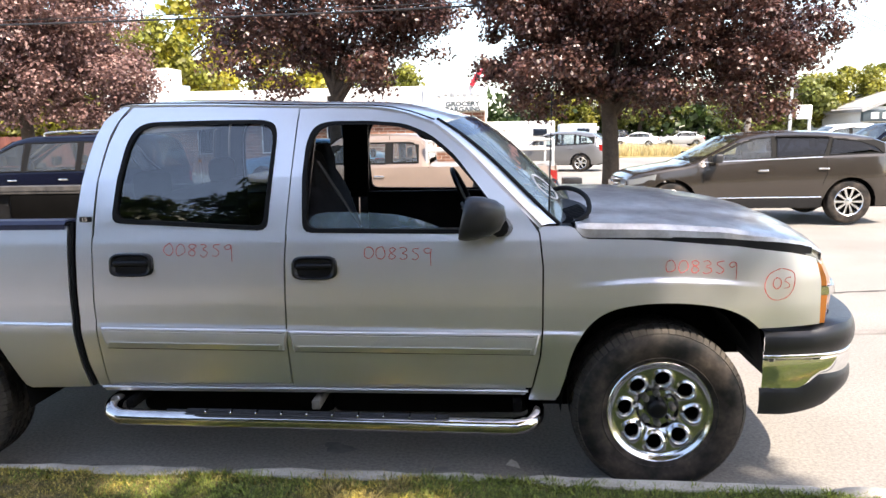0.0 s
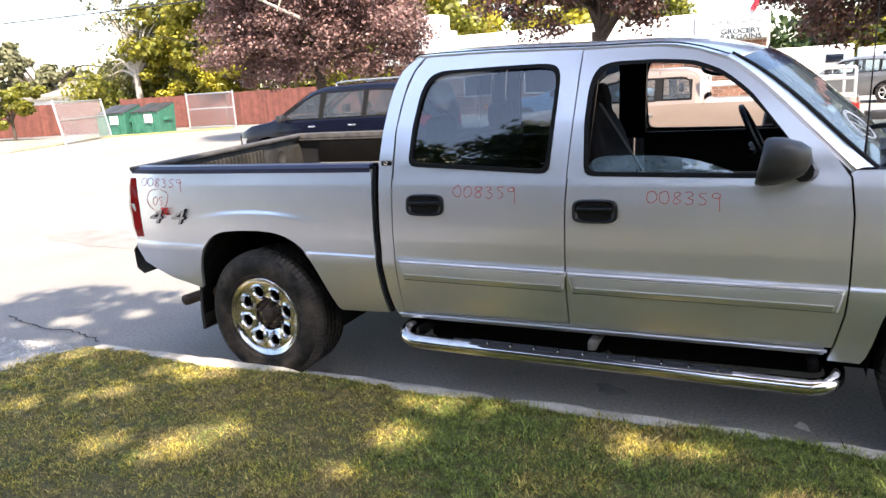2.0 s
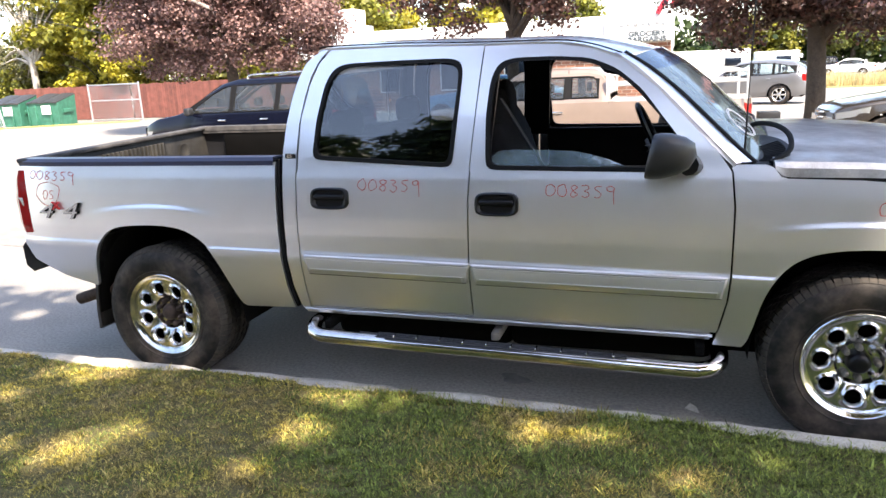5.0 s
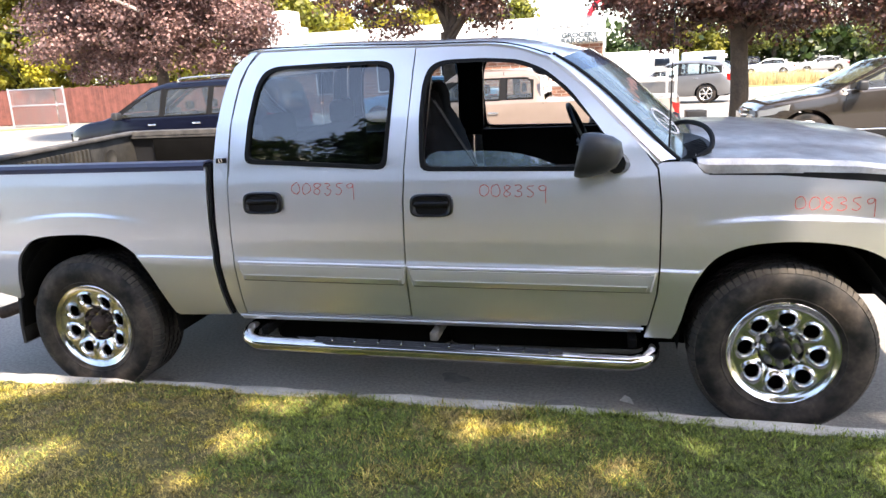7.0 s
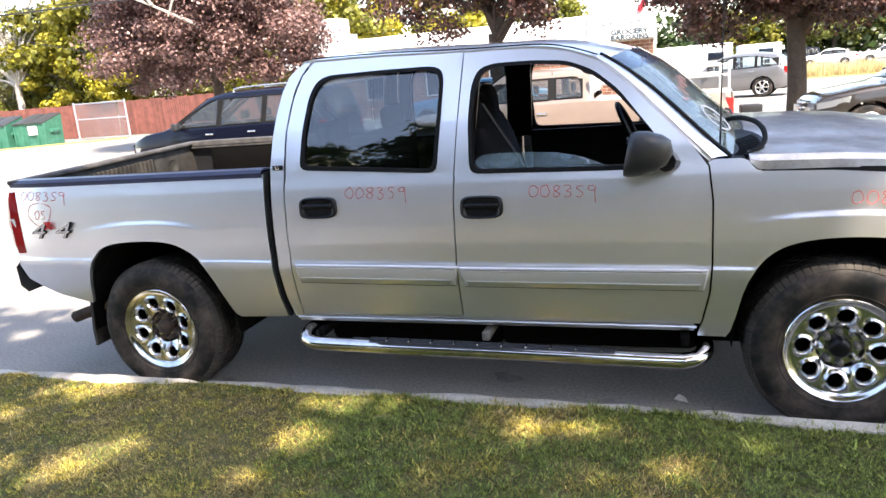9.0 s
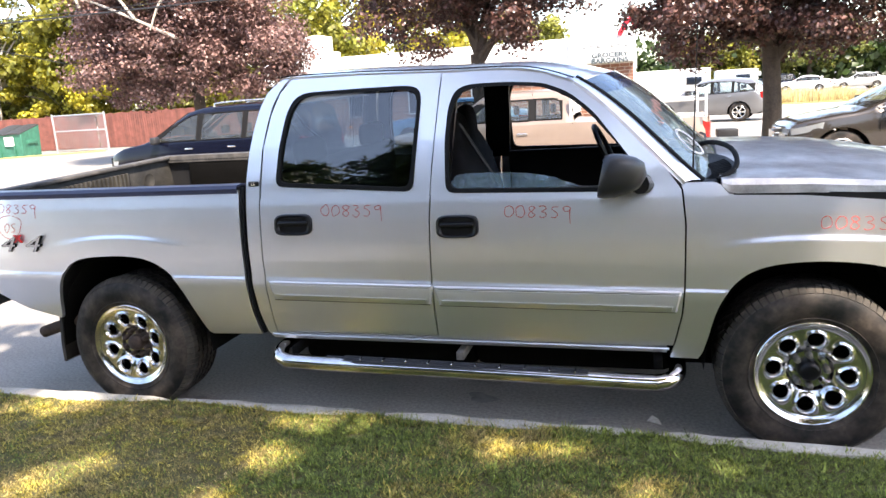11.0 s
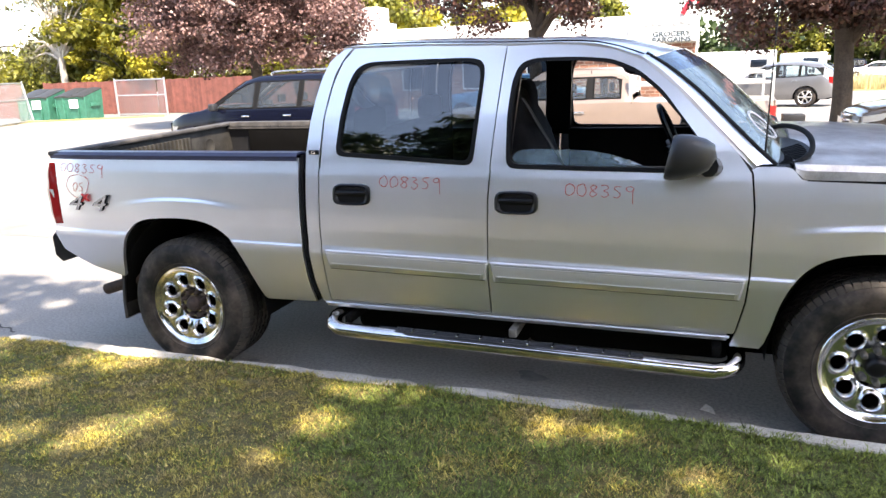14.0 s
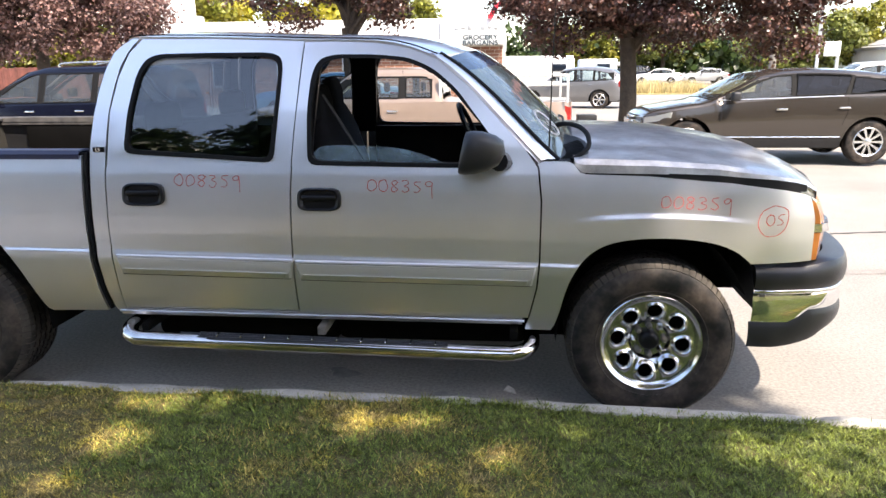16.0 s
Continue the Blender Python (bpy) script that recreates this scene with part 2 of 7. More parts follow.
def lathe(bm, profile, seg=48, centre=(0, 0, 0)):
    """Turns (radius, y) points round the y axis through centre."""
    c = Vector(centre)
    rings = []
    for r, y in profile:
        if r < 1e-6:
            rings.append([bm.verts.new(c + Vector((0, y, 0)))])
        else:
            rings.append([bm.verts.new(c + Vector((r * math.cos(2 * math.pi * k / seg), y, r * math.sin(2 * math.pi * k / seg)))) for k in range(seg)])
    for a, b in zip(rings, rings[1:]):
        for k in range(seg):
            j = (k + 1) % seg
            f = [a[k % len(a)], a[j % len(a)], b[j % len(b)], b[k % len(b)]]
            f = [v for i, v in enumerate(f) if v not in f[:i]]
            if len(f) > 2:
                bm.faces.new(f)


def curve_at(points):
    """Piecewise line through (u, v) points, as a function of u."""
    us = [p[0] for p in points]
    vs = [p[1] for p in points]
    return lambda u: float(np.interp(u, us, vs))


def smooth_curve(points, n=8):
    """A smooth open curve through points, n steps a span."""
    P = [Vector(p) for p in points]
    out = []
    for i in range(len(P) - 1):
        a, b, c, d = P[max(i - 1, 0)], P[i], P[i + 1], P[min(i + 2, len(P) - 1)]
        for k in range(n):
            t = k / n
            out.append(0.5 * (2 * b + (c - a) * t + (2 * a - 5 * b + 4 * c - d) * t * t + (3 * b - a - 3 * c + d) * t ** 3))
    out.append(P[-1])
    return out


def mirrored(bm, centre=1.0):
    """A copy of the bmesh on the other side of the vehicle's middle plane."""
    other = bm.copy()
    for v in other.verts:
        v.co.y = 2 * centre - v.co.y
    return other


# ---- ground, kerb, turf ----
def ground_sheet():
    bm = bmesh.new()
    xs = [-3000, -400, -120, -60, -30, -15, -8, -4, -2, 0, 2, 4, 6, 8, 12, 20, 40, 80, 200, 800, 3000]
    ys = [-3000, -400, -100, -40, -20, -10, -5, -2, 0, 1, 2, 4, 6, 8, 12, 16, 24, 40, 80, 200, 800, 3000]
    grid(bm, [[(x, y, 0.0) for x in xs] for y in ys])
    return tagged(part("road", bm, ASPHALT, smooth=False), "pale sun-bleached asphalt road and yard", "road", kind="structure")


ground_sheet()


def kerb_y(x):
    return 0.0 - 0.028 * max(0.0, x - 1.6) - 0.004 * (x - 1.6) ** 2 * (1 if x > 1.6 else 0)


def verge():
    bm = bmesh.new()
    rows = []
    for j in range(31):
        v = j / 30
        row = []
        for i in range(91):
            x = -2.6 + i * 0.16 if i < 81 else 10.2 + (i - 80) ** 2 * 0.6
            y1 = kerb_y(x) - 0.078
            y0 = -70.0
            y = y1 + (y0 - y1) * v ** 3.4
            if x < 1.5:
                left = curve_at([(-70, -10), (-3, -0.9), (-1.1, -1.42), (-0.82, -1.58), (-0.5, -1.60), (-0.3, -1.52), (-0.1, -1.40), (1, -1.35)])(y)
                x = 1.5 - (1.5 - x) * (1.5 - left) / 4.1 + 0.10 * noise.noise((y * 4, x * 4, 4))
            row.append((x, y, 0.105 + 0.02 * noise.noise((x * 1.3, y * 1.3, 0)) + 0.012 * v))
        rows.append(row)
    grid(bm, rows)
    rim(bm, (0, 0, -0.15))
    return tagged(part("lawn_verge", bm, SOIL), "mown grass verge with dry patches beside the kerb", "lawn", kind="structure")


verge()


def kerb():
    """Worn kerb lengths with open joints; the one past the joint lies a little higher and further in."""
    ends = [(-1.42, -1.05), (-1.04, 0.28), (0.285, 1.50), (1.60, 2.95), (2.957, 4.35), (4.36, 5.9), (5.91, 7.6), (7.61, 10.2)]
    root = thing("kerb", "worn pale concrete kerb with broken joints", "kerb", (0, 0, 0), kind="structure")
    for k, (a, b) in enumerate(ends):
        bm = bmesh.new()
        n = max(6, int((b - a) / 0.06))
        rows = []
        lift = [0.0, 0.0, -0.004, 0.006, 0.002, 0.0, 0.002, 0][k]
        inn = [0.0, 0.0, 0.008, -0.012, -0.004, 0, 0, 0][k]
        for i in range(n + 1):
            x = a + (b - a) * i / n
            y = kerb_y(x) + inn
            end = min(i, n - i)
            drop = 0.02 if end == 0 else 0.004 if end == 1 else 0.0
            w = [0.010 * noise.noise((x * 9, k, s)) for s in range(4)]
            h = 0.112 + lift - drop + 0.01 * noise.noise((x * 5, 3, k))
            rows.append([(x, y + 0.004, -0.02), (x, y + 0.004 + w[0] * .4, h * 0.6), (x, y - 0.006 + w[0], h - 0.012), (x, y - 0.028, h + w[3] * .5),
                         (x, y - 0.055, h + w[1] * .6), (x, y - 0.098 + w[2] * 2, h - 0.002), (x, y - 0.13, h - 0.05)])
        grid(bm, rows)
        rim(bm, (0, 0, -0.03))
        part("kerb_stone", bm, CONCRETE, root, sharp=50)


kerb()


def driveway():
    """Loose gravel and broken edge beside the lawn's end."""
    bm = bmesh.new()
    rows = []
    for j in range(21):
        v = j / 20
        y = 0.05 - 8.0 * v ** 1.8
        left = curve_at([(-70, -10), (-3, -0.75), (-1.1, -1.25), (-0.82, -1.40), (-0.5, -1.42), (-0.3, -1.36), (-0.1, -1.30), (1, -1.3)])(y)
        row = []
        for i in range(25):
            u = i / 24
            x = left - 3.2 * u ** 1.4
            row.append((x, y + 0.06 * noise.noise((x * 3, 0, 1)), 0.006 + 0.055 * (1 - u) * (0.4 + v) + 0.008 * noise.noise((x * 7, y * 7, 5))))
        rows.append(row)
    grid(bm, rows)
    rim(bm, (0, 0, -0.05))
    tagged(part("gravel_drive", bm, GRAVEL_M), "grey gravel drive edge beside the lawn", "gravel", kind="structure")
    rng = np.random.default_rng(8)
    bm = bmesh.new()
    for k in range(3200):
        y = 0.05 - 2.2 * rng.random() ** 1.4
        left = curve_at([(-3, -0.8), (-1.1, -1.35), (-0.82, -1.52), (-0.5, -1.54), (-0.3, -1.46), (-0.1, -1.34), (1, -1.3)])(y)
        x = left + 0.12 - 1.6 * rng.random() ** 1.3
        r = rng.uniform(0.005, 0.016)
        z = 0.018 + 0.03 * max(0.0, 1 - (left + 0.12 - x) * 2)
        vs = [bm.verts.new((x + r * rng.uniform(0.7, 1.2) * a, y + r * rng.uniform(0.7, 1.2) * b, z + r * c)) for a, b, c in ((1, 0, 0), (0, 1, 0), (-1, 0, 0), (0, -1, 0), (0, 0, 0.9))]
        for f in ((0, 1, 4), (1, 2, 4), (2, 3, 4), (3, 0, 4)):
            bm.faces.new([vs[i] for i in f])
    me = bpy.data.meshes.new("gravel")
    bm.to_mesh(me)
    bm.free()
    me.materials.append(GRAVEL_M)
    tagged(new("gravel", me), "loose grey gravel stones", "gravel", kind="stuff")


driveway()


def flat_patch(name, label, outline, z, mat, wob=0.03, seed=0):
    bm = bmesh.new()
    pts = []
    for i in range(len(outline)):
        a, b = Vector(outline[i]), Vector(outline[(i + 1) % len(outline)])
        for k in range(6):
            p = a.lerp(b, k / 6)
            pts.append((p.x + wob * noise.noise((p.x * 8, p.y * 8, seed)), p.y + wob * noise.noise((p.x * 8, p.y * 8, seed + 3)), z))
    bm.faces.new([bm.verts.new(p) for p in pts])
    return tagged(part(name, bm, mat, smooth=False), label, "road", kind="structure")


flat_patch("road_patch", "darker repaired asphalt patch", [(-6.3, 3.2), (-5.6, 3.85), (-4.3, 3.3), (-3.6, 2.75), (-4.9, 2.8)], 0.004, PATCH, 0.12)
flat_patch("road_patch", "darker worn asphalt strip", [(4.9, 2.6), (8.5, 2.9), (8.6, 3.05), (5.0, 2.72)], 0.004, PATCH, 0.08, 2)
rng_s = random.Random(12)
for x, y, r in ((0.55, 0.12, 0.05), (0.78, 0.16, 0.035), (1.05, 0.10, 0.06), (2.03, 0.42, 0.06), (1.98, 0.47, 0.04), (3.1, 0.10, 0.045), (3.22, 0.08, 0.03), (3.30, 0.09, 0.03), (-2.55, 0.72, 0.11), (0.3, 0.2, 0.04), (2.6, 0.2, 0.03)):
    flat_patch("oil_stain", "dark oil stain on the asphalt", [(x + r * 1.5 * math.cos(a) * rng_s.uniform(0.7, 1.1), y + r * math.sin(a) * rng_s.uniform(0.7, 1.1)) for a in (0, 0.8, 1.6, 2.4, 3.1, 3.9, 4.7, 5.5)], 0.004, STAIN, 0.02, 5)


def crack(pts, w, seed):
    bm = bmesh.new()
    line = smooth_curve([(x, y, 0.005) for x, y in pts], 10)
    a, b = [], []
    for p in line:
        d = w * (0.5 + abs(noise.noise((p.x * 9, p.y * 9, seed))) * 1.6)
        j = 0.03 * noise.noise((p.x * 14, p.y * 14, seed + 1))
        a.append((p.x, p.y + j - d, 0.005))
        b.append((p.x, p.y + j + d, 0.005))
    grid(bm, [a, b])
    tagged(part("road_crack", bm, CRACK, smooth=False), "dark crack in the asphalt", "road", kind="structure")


crack([(-3.1, 0.50), (-2.9, 0.43), (-2.6, 0.37), (-2.39, 0.33), (-2.2, 0.36), (-2.0, 0.31), (-1.7, 0.22)], 0.012, 1)
crack([(6.0, 4.1), (7.0, 4.3), (8.5, 4.2), (9.5, 4.4)], 0.02, 2)
bm = bmesh.new()
grid(bm, [[(2.93, 0.25, 0.008), (2.955, 0.27, 0.03)], [(2.96, 0.235, 0.008), (2.985, 0.25, 0.022)], [(3.0, 0.215, 0.006), (3.0, 0.22, 0.008)]])
rim(bm, (0, 0, -0.004))
tagged(part("paper_scrap", bm, CONCRETE), "crumpled pale paper scrap on the asphalt", "litter")


# ---- the pickup ----
WHEELBASE, MID = 3.645, 1.0
SIDE = curve_at([(0.36, 0.078), (0.44, 0.054), (0.52, 0.028), (0.62, 0.010), (0.74, -0.004), (0.780, -0.004), (0.797, 0.003), (0.90, 0.005), (1.0, 0.012),
                 (1.12, 0.026), (1.2, 0.039), (1.26, 0.054), (1.34, 0.07), (1.5, 0.118), (1.7, 0.190), (1.80, 0.232), (1.86, 0.262), (1.95, 0.33)])


def flare(x, z):
    """The swell over each wheel arch, with a crease above."""
    out = 0.0
    for cx, base, swell in ((0.04, 0.980, 0.060), (3.66, 0.962, 0.048)):
        u = (x - cx) / 0.52
        if abs(u) < 1:
            top = base + swell * (1 - u * u)
            w = (1 - u * u) ** 1.6
            if z < top:
                out -= 0.008 * w * min(1, max(0, (z - 0.55) / 0.25))
            elif z < top + 0.02:
                out -= 0.008 * w * (1 - (z - top) / 0.02) ** 1.5
    return out


def crease_shift(x):
    """How far the body crease lies above its height at mid cab; it falls towards the front."""
    return 0.034 - 0.0205 * min(max(x - 0.9, -2.0), 2.6)


def side_y(x, z):
    y = SIDE(z - crease_shift(x) * max(0.0, 1 - abs(z - 0.79) / 0.22)) + flare(x, z)
    if x > 3.85:
        y += 0.16 * ((x - 3.85) / 0.6) ** 2.2
    if x < -0.6:
        y += 0.035 * ((-0.6 - x) / 0.3) ** 2
    return y


def columns(xs, bottom, top, rows=16, off=0.0):
    """A side panel in columns between two curves."""
    bm = bmesh.new()

    def heights(x):
        lo, hi = bottom(x), top(x)
        if rows < 40 or hi < 0.87:
            return [lo + (hi - lo) * j / rows for j in range(rows + 1)]
        k = rows // 3
        up = crease_shift(x)
        a = max(0.776 + up, lo + 0.01)
        ledge = [max(v + up, lo + 0.011 + 0.001 * i) for i, v in enumerate((0.780, 0.786, 0.792, 0.798, 0.803))]
        b, m = ledge[-1], rows - k - 5
        return [lo + (a - lo) * j / k for j in range(k + 1)] + ledge + [b + (hi - b) * j / m for j in range(1, m + 1)]
    grid(bm, [[(x, side_y(x, z) + off, z) for z in heights(x)] for x in xs])
    rim(bm, (0, 0.022, 0))
    return bm


def rows_panel(z0, z1, left, right, n=24, m=18, off=0.0):
    """A side panel in rows between two edges."""
    bm = bmesh.new()
    pts = []
    for j in range(n + 1):
        z = z0 + (z1 - z0) * j / n
        a, b = left(z), right(z)
        pts.append([(a + (b - a) * i / m, side_y(a + (b - a) * i / m, z) + off, z) for i in range(m + 1)])
    grid(bm, pts)
    rim(bm, (0, 0.022, 0))
    return bm


def rounded(pts, r, n=4):
    """Closed outline with its corners eased, the same count of points for each corner."""
    out = []
    for i in range(len(pts)):
        a, b, c = Vector(pts[i - 1]), Vector(pts[i]), Vector(pts[(i + 1) % len(pts)])
        p = b + (a - b).normalized() * min(r, 0.45 * (a - b).length)
        q = b + (c - b).normalized() * min(r, 0.45 * (c - b).length)
        for k in range(n):
            t = k / (n - 1)
            v = p * (1 - t) ** 2 + b * 2 * t * (1 - t) + q * t * t
            out.append((v.x, v.y))
    return out


def ring_panel(outer, inner, steps=2, across=4, off=0.0, depth=0.03, r_out=0.003):
    """A side panel between two closed outlines with matching points."""
    bm = bmesh.new()
    outer, inner = rounded(outer, r_out), rounded(inner, 0.045)

    def dense(pts):
        out = []
        for i in range(len(pts)):
            a, b = pts[i], pts[(i + 1) % len(pts)]
            out += [(a[0] + (b[0] - a[0]) * k / steps, a[1] + (b[1] - a[1]) * k / steps) for k in range(steps)]
        return out
    o, n_ = dense(outer), dense(inner)
    rows = []
    for s in range(across + 1):
        u = s / across
        row = [(a[0] + (b[0] - a[0]) * u, a[1] + (b[1] - a[1]) * u) for a, b in zip(o, n_)]
        row = [(x, side_y(x, z) + off, z) for x, z in row]
        rows.append(row + [row[0]])
    grid(bm, rows)
    bmesh.ops.remove_doubles(bm, verts=bm.verts, dist=0.0001)
    rim(bm, (0, depth, 0))
    return bm


def outline_plate(pts, y_off, depth=0.0, inset=0.0):
    """A plate filling an outline on the vehicle's side."""
    bm = bmesh.new()
    pts = rounded(pts, 0.04)
    cx, cz = sum(p[0] for p in pts) / len(pts), sum(p[1] for p in pts) / len(pts)
    rows = []
    for u in (1.0, 0.75, 0.5, 0.25, 0.02):
        row = [(cx + (x - cx) * u, cz + (z - cz) * u) for x, z in pts]
        rows.append([(x, SIDE(z) + y_off, z) for x, z in row] + [(row[0][0], SIDE(row[0][1]) + y_off, row[0][1])])
    grid(bm, rows)
    bmesh.ops.remove_doubles(bm, verts=bm.verts, dist=0.0001)
    if depth:
        rim(bm, (0, depth, 0))
    return bm


truck = thing("pickup_truck", "pewter silver crew cab pickup with hood ajar and red pencil numbers", "truck")


def both(name, bm, mat, label="", sharp=35, parent=None):
    other = mirrored(bm)
    a = part(name, bm, mat, parent or truck, label, sharp)
    b = part(name, other, mat, parent or truck, label, sharp)
    return a, b


def span(a, b, n):
    return [a + (b - a) * i / n for i in range(n + 1)]


# bed side with its wheel arch
ARCH_R = [(-0.865, 0.80), (-0.82, 0.71), (-0.62, 0.615), (-0.425, 0.56), (-0.415, 0.575), (-0.395, 0.70), (-0.36, 0.80), (-0.30, 0.875), (-0.22, 0.918), (-0.10, 0.935), (0.08, 0.94), (0.22, 0.925), (0.32, 0.885),
          (0.40, 0.82), (0.46, 0.72), (0.515, 0.60), (0.555, 0.50), (0.575, 0.485), (0.9, 0.495)]
bed_front = curve_at([(0.48, 0.897), (0.62, 0.868), (0.76, 0.855), (1.0, 0.845), (1.3, 0.838)])


ARCH_R = ARCH_R[:4] + [(p.x, p.y) for p in smooth_curve([(*p, 0) for p in ARCH_R[4:16]], 4)] + ARCH_R[16:]


def bed_side():
    xs = sorted(set(span(-0.865, 0.838, 110) + [-0.425, -0.415, 0.555, 0.575]))
    b = curve_at(ARCH_R)
    bm = columns(xs, b, lambda x: 1.285, 64)
    # lean the front edge
    for v in bm.verts:
        if v.co.x > 0.5:
            f = bed_front(v.co.z)
            v.co.x = 0.5 + (v.co.x - 0.5) * (f - 0.5) / (0.838 - 0.5)
    return bm


bed_sides = both("bed_side", bed_side(), PEWTER, "pewter bed side with flared wheel arch")

# cab corner behind the rear door
REAR_EDGE = curve_at([(0.50, 0.997), (0.56, 0.99), (0.74, 0.978), (0.94, 0.97), (1.21, 0.968), (1.47, 0.98), (1.60, 1.0), (1.71, 1.027), (1.79, 1.065), (1.85, 1.115)])
CAB_BACK = curve_at([(0.49, 0.945), (0.62, 0.912), (0.76, 0.897), (1.0, 0.888), (1.30, 0.885), (1.47, 0.90), (1.60, 0.922), (1.70, 0.948), (1.78, 0.985), (1.83, 1.04), (1.86, 1.10)])
both("cab_corner", rows_panel(0.50, 1.845, CAB_BACK, lambda z: REAR_EDGE(z) - 0.006, 40, 5), PEWTER)

# doors: lower panel and window frame make one door skin
FRONT_OF_REAR = curve_at([(0.50, 1.905), (0.8, 1.897), (1.10, 1.897), (1.39, 1.915), (1.7, 1.938), (1.83, 1.948)])
DOOR_FRONT = curve_at([(0.44, 3.03), (0.52, 3.055), (0.66, 3.085), (0.79, 3.095), (1.08, 3.098), (1.235, 3.082), (1.3, 3.04)])
R_IN = [(1.068, 1.305), (1.083, 1.50), (1.115, 1.66), (1.155, 1.738), (1.22, 1.764), (1.5, 1.767), (1.77, 1.765), (1.825, 1.748), (1.842, 1.70), (1.828, 1.5), (1.808, 1.262), (1.45, 1.284)]
R_OUT = [(0.974, 1.235), (0.985, 1.50), (1.018, 1.66), (1.062, 1.775), (1.122, 1.842), (1.5, 1.838), (1.80, 1.827), (1.948, 1.822), (1.938, 1.72), (1.921, 1.5), (1.900, 1.235), (1.45, 1.235)]
F_IN = [(1.992, 1.252), (1.985, 1.5), (1.998, 1.65), (2.03, 1.728), (2.10, 1.752), (2.30, 1.75), (2.45, 1.735), (2.57, 1.685), (2.685, 1.59), (2.85, 1.39), (2.905, 1.30), (2.88, 1.238), (2.4, 1.245)]
F_OUT = [(1.905, 1.235), (1.926, 1.5), (1.943, 1.70), (1.953, 1.818), (2.10, 1.818), (2.30, 1.81), (2.46, 1.783), (2.60, 1.728), (2.755, 1.60), (2.92, 1.425), (3.02, 1.32), (3.078, 1.235), (2.4, 1.235)]


def door(kind):
    if kind == "rear":
        low = rows_panel(0.515, 1.235, REAR_EDGE, lambda z: FRONT_OF_REAR(z) - 0.003, 80, 14)
        up = ring_panel(R_OUT, R_IN)
    else:
        low = rows_panel(0.50, 1.235, lambda z: FRONT_OF_REAR(z) + 0.004, lambda z: DOOR_FRONT(z) - 0.003, 80, 18)
        up = ring_panel(F_OUT, F_IN)
    me = bpy.data.meshes.new("door_upper")
    up.to_mesh(me)
    up.free()
    low.from_mesh(me)
    bpy.data.meshes.remove(me)
    return low


rear_doors = both("rear_door", door("rear"), PEWTER, "pewter rear door")
front_doors = both("front_door", door("front"), PEWTER, "pewter front door with lowered window")

# seals round the windows
for name, inner in (("rear", R_IN), ("front", F_IN)):
    cx = sum(p[0] for p in inner) / len(inner)
    cz = sum(p[1] for p in inner) / len(inner)
    thin = [(x + (0.012 if x < cx - 0.15 else -0.012 if x > cx + 0.2 else 0), z + (0.012 if z < cz - 0.12 else -0.012 if z > cz + 0.1 else 0)) for x, z in inner]
    wide = [(x + (-0.008 if x < cx else 0.008), z + (-0.008 if z < cz else 0.006)) for x, z in inner]
    both("window_seal", ring_panel(wide, thin, steps=2, across=2, off=-0.004, depth=0.03, r_out=0.045), SEAL, "black rubber window seal")
both("rear_window", outline_plate(R_IN, 0.012), DARK_GLASS, "dark tinted rear side window")[0].visible_shadow = False
# lowered front window: only its rounded upper edge shows
LOW_PANE = [(2.0, 1.245), (2.012, 1.30), (2.035, 1.328), (2.10, 1.335), (2.30, 1.332), (2.42, 1.322), (2.52, 1.30), (2.62, 1.262), (2.66, 1.240), (2.4, 1.238)]
part("front_window", outline_plate(LOW_PANE, 0.016), CLEAR_GLASS, truck, "lowered front window glass")
# door inner trim
both("door_trim", rows_panel(0.55, 1.25, lambda z: 1.02, lambda z: 1.86, 8, 6, 0.10), INTERIOR)
both("door_trim", rows_panel(0.55, 1.245, lambda z: 1.98, lambda z: 3.0, 8, 6, 0.10), INTERIOR)
both("centre_pillar", rows_panel(1.2, 1.82, lambda z: FRONT_OF_REAR(z) - 0.09, lambda z: FRONT_OF_REAR(z) + 0.08, 8, 4, 0.06), GLOSS_BLACK)

# rocker below the doors
both("rocker_panel", columns(span(0.955, 3.02, 20), lambda x: 0.468 - 0.012 * (x - 0.95) / 2.1, lambda x: 0.508 - 0.004 * (x - 0.95) / 2.1, 3, 0.010), PEWTER)

both("rocker_lip", tubed([(x, SIDE(0.49) - 0.001, 0.4935 - 0.012 * (x - 0.95) / 2.1) for x in span(0.955, 3.03, 12)], 0.0075, 8), PEWTER)

# front fender
ARCH_F = [(3.03, 0.435), (3.175, 0.430), (3.185, 0.46), (3.203, 0.56), (3.230, 0.67), (3.270, 0.758), (3.332, 0.834), (3.41, 0.880), (3.51, 0.904), (3.64, 0.914), (3.78, 0.909), (3.91, 0.887),
          (4.0, 0.848), (4.05, 0.808), (4.065, 0.792), (4.34, 0.790), (4.40, 0.79)]
FENDER_TOP = curve_at([(3.08, 1.262), (3.22, 1.262), (3.245, 1.25), (3.275, 1.212), (3.30, 1.204), (3.58, 1.197), (3.96, 1.166), (4.20, 1.128), (4.29, 1.106), (4.36, 1.075)])


ARCH_F = ARCH_F[:2] + [(p.x, p.y) for p in smooth_curve([(*p, 0) for p in ARCH_F[2:14]], 4)] + ARCH_F[14:]


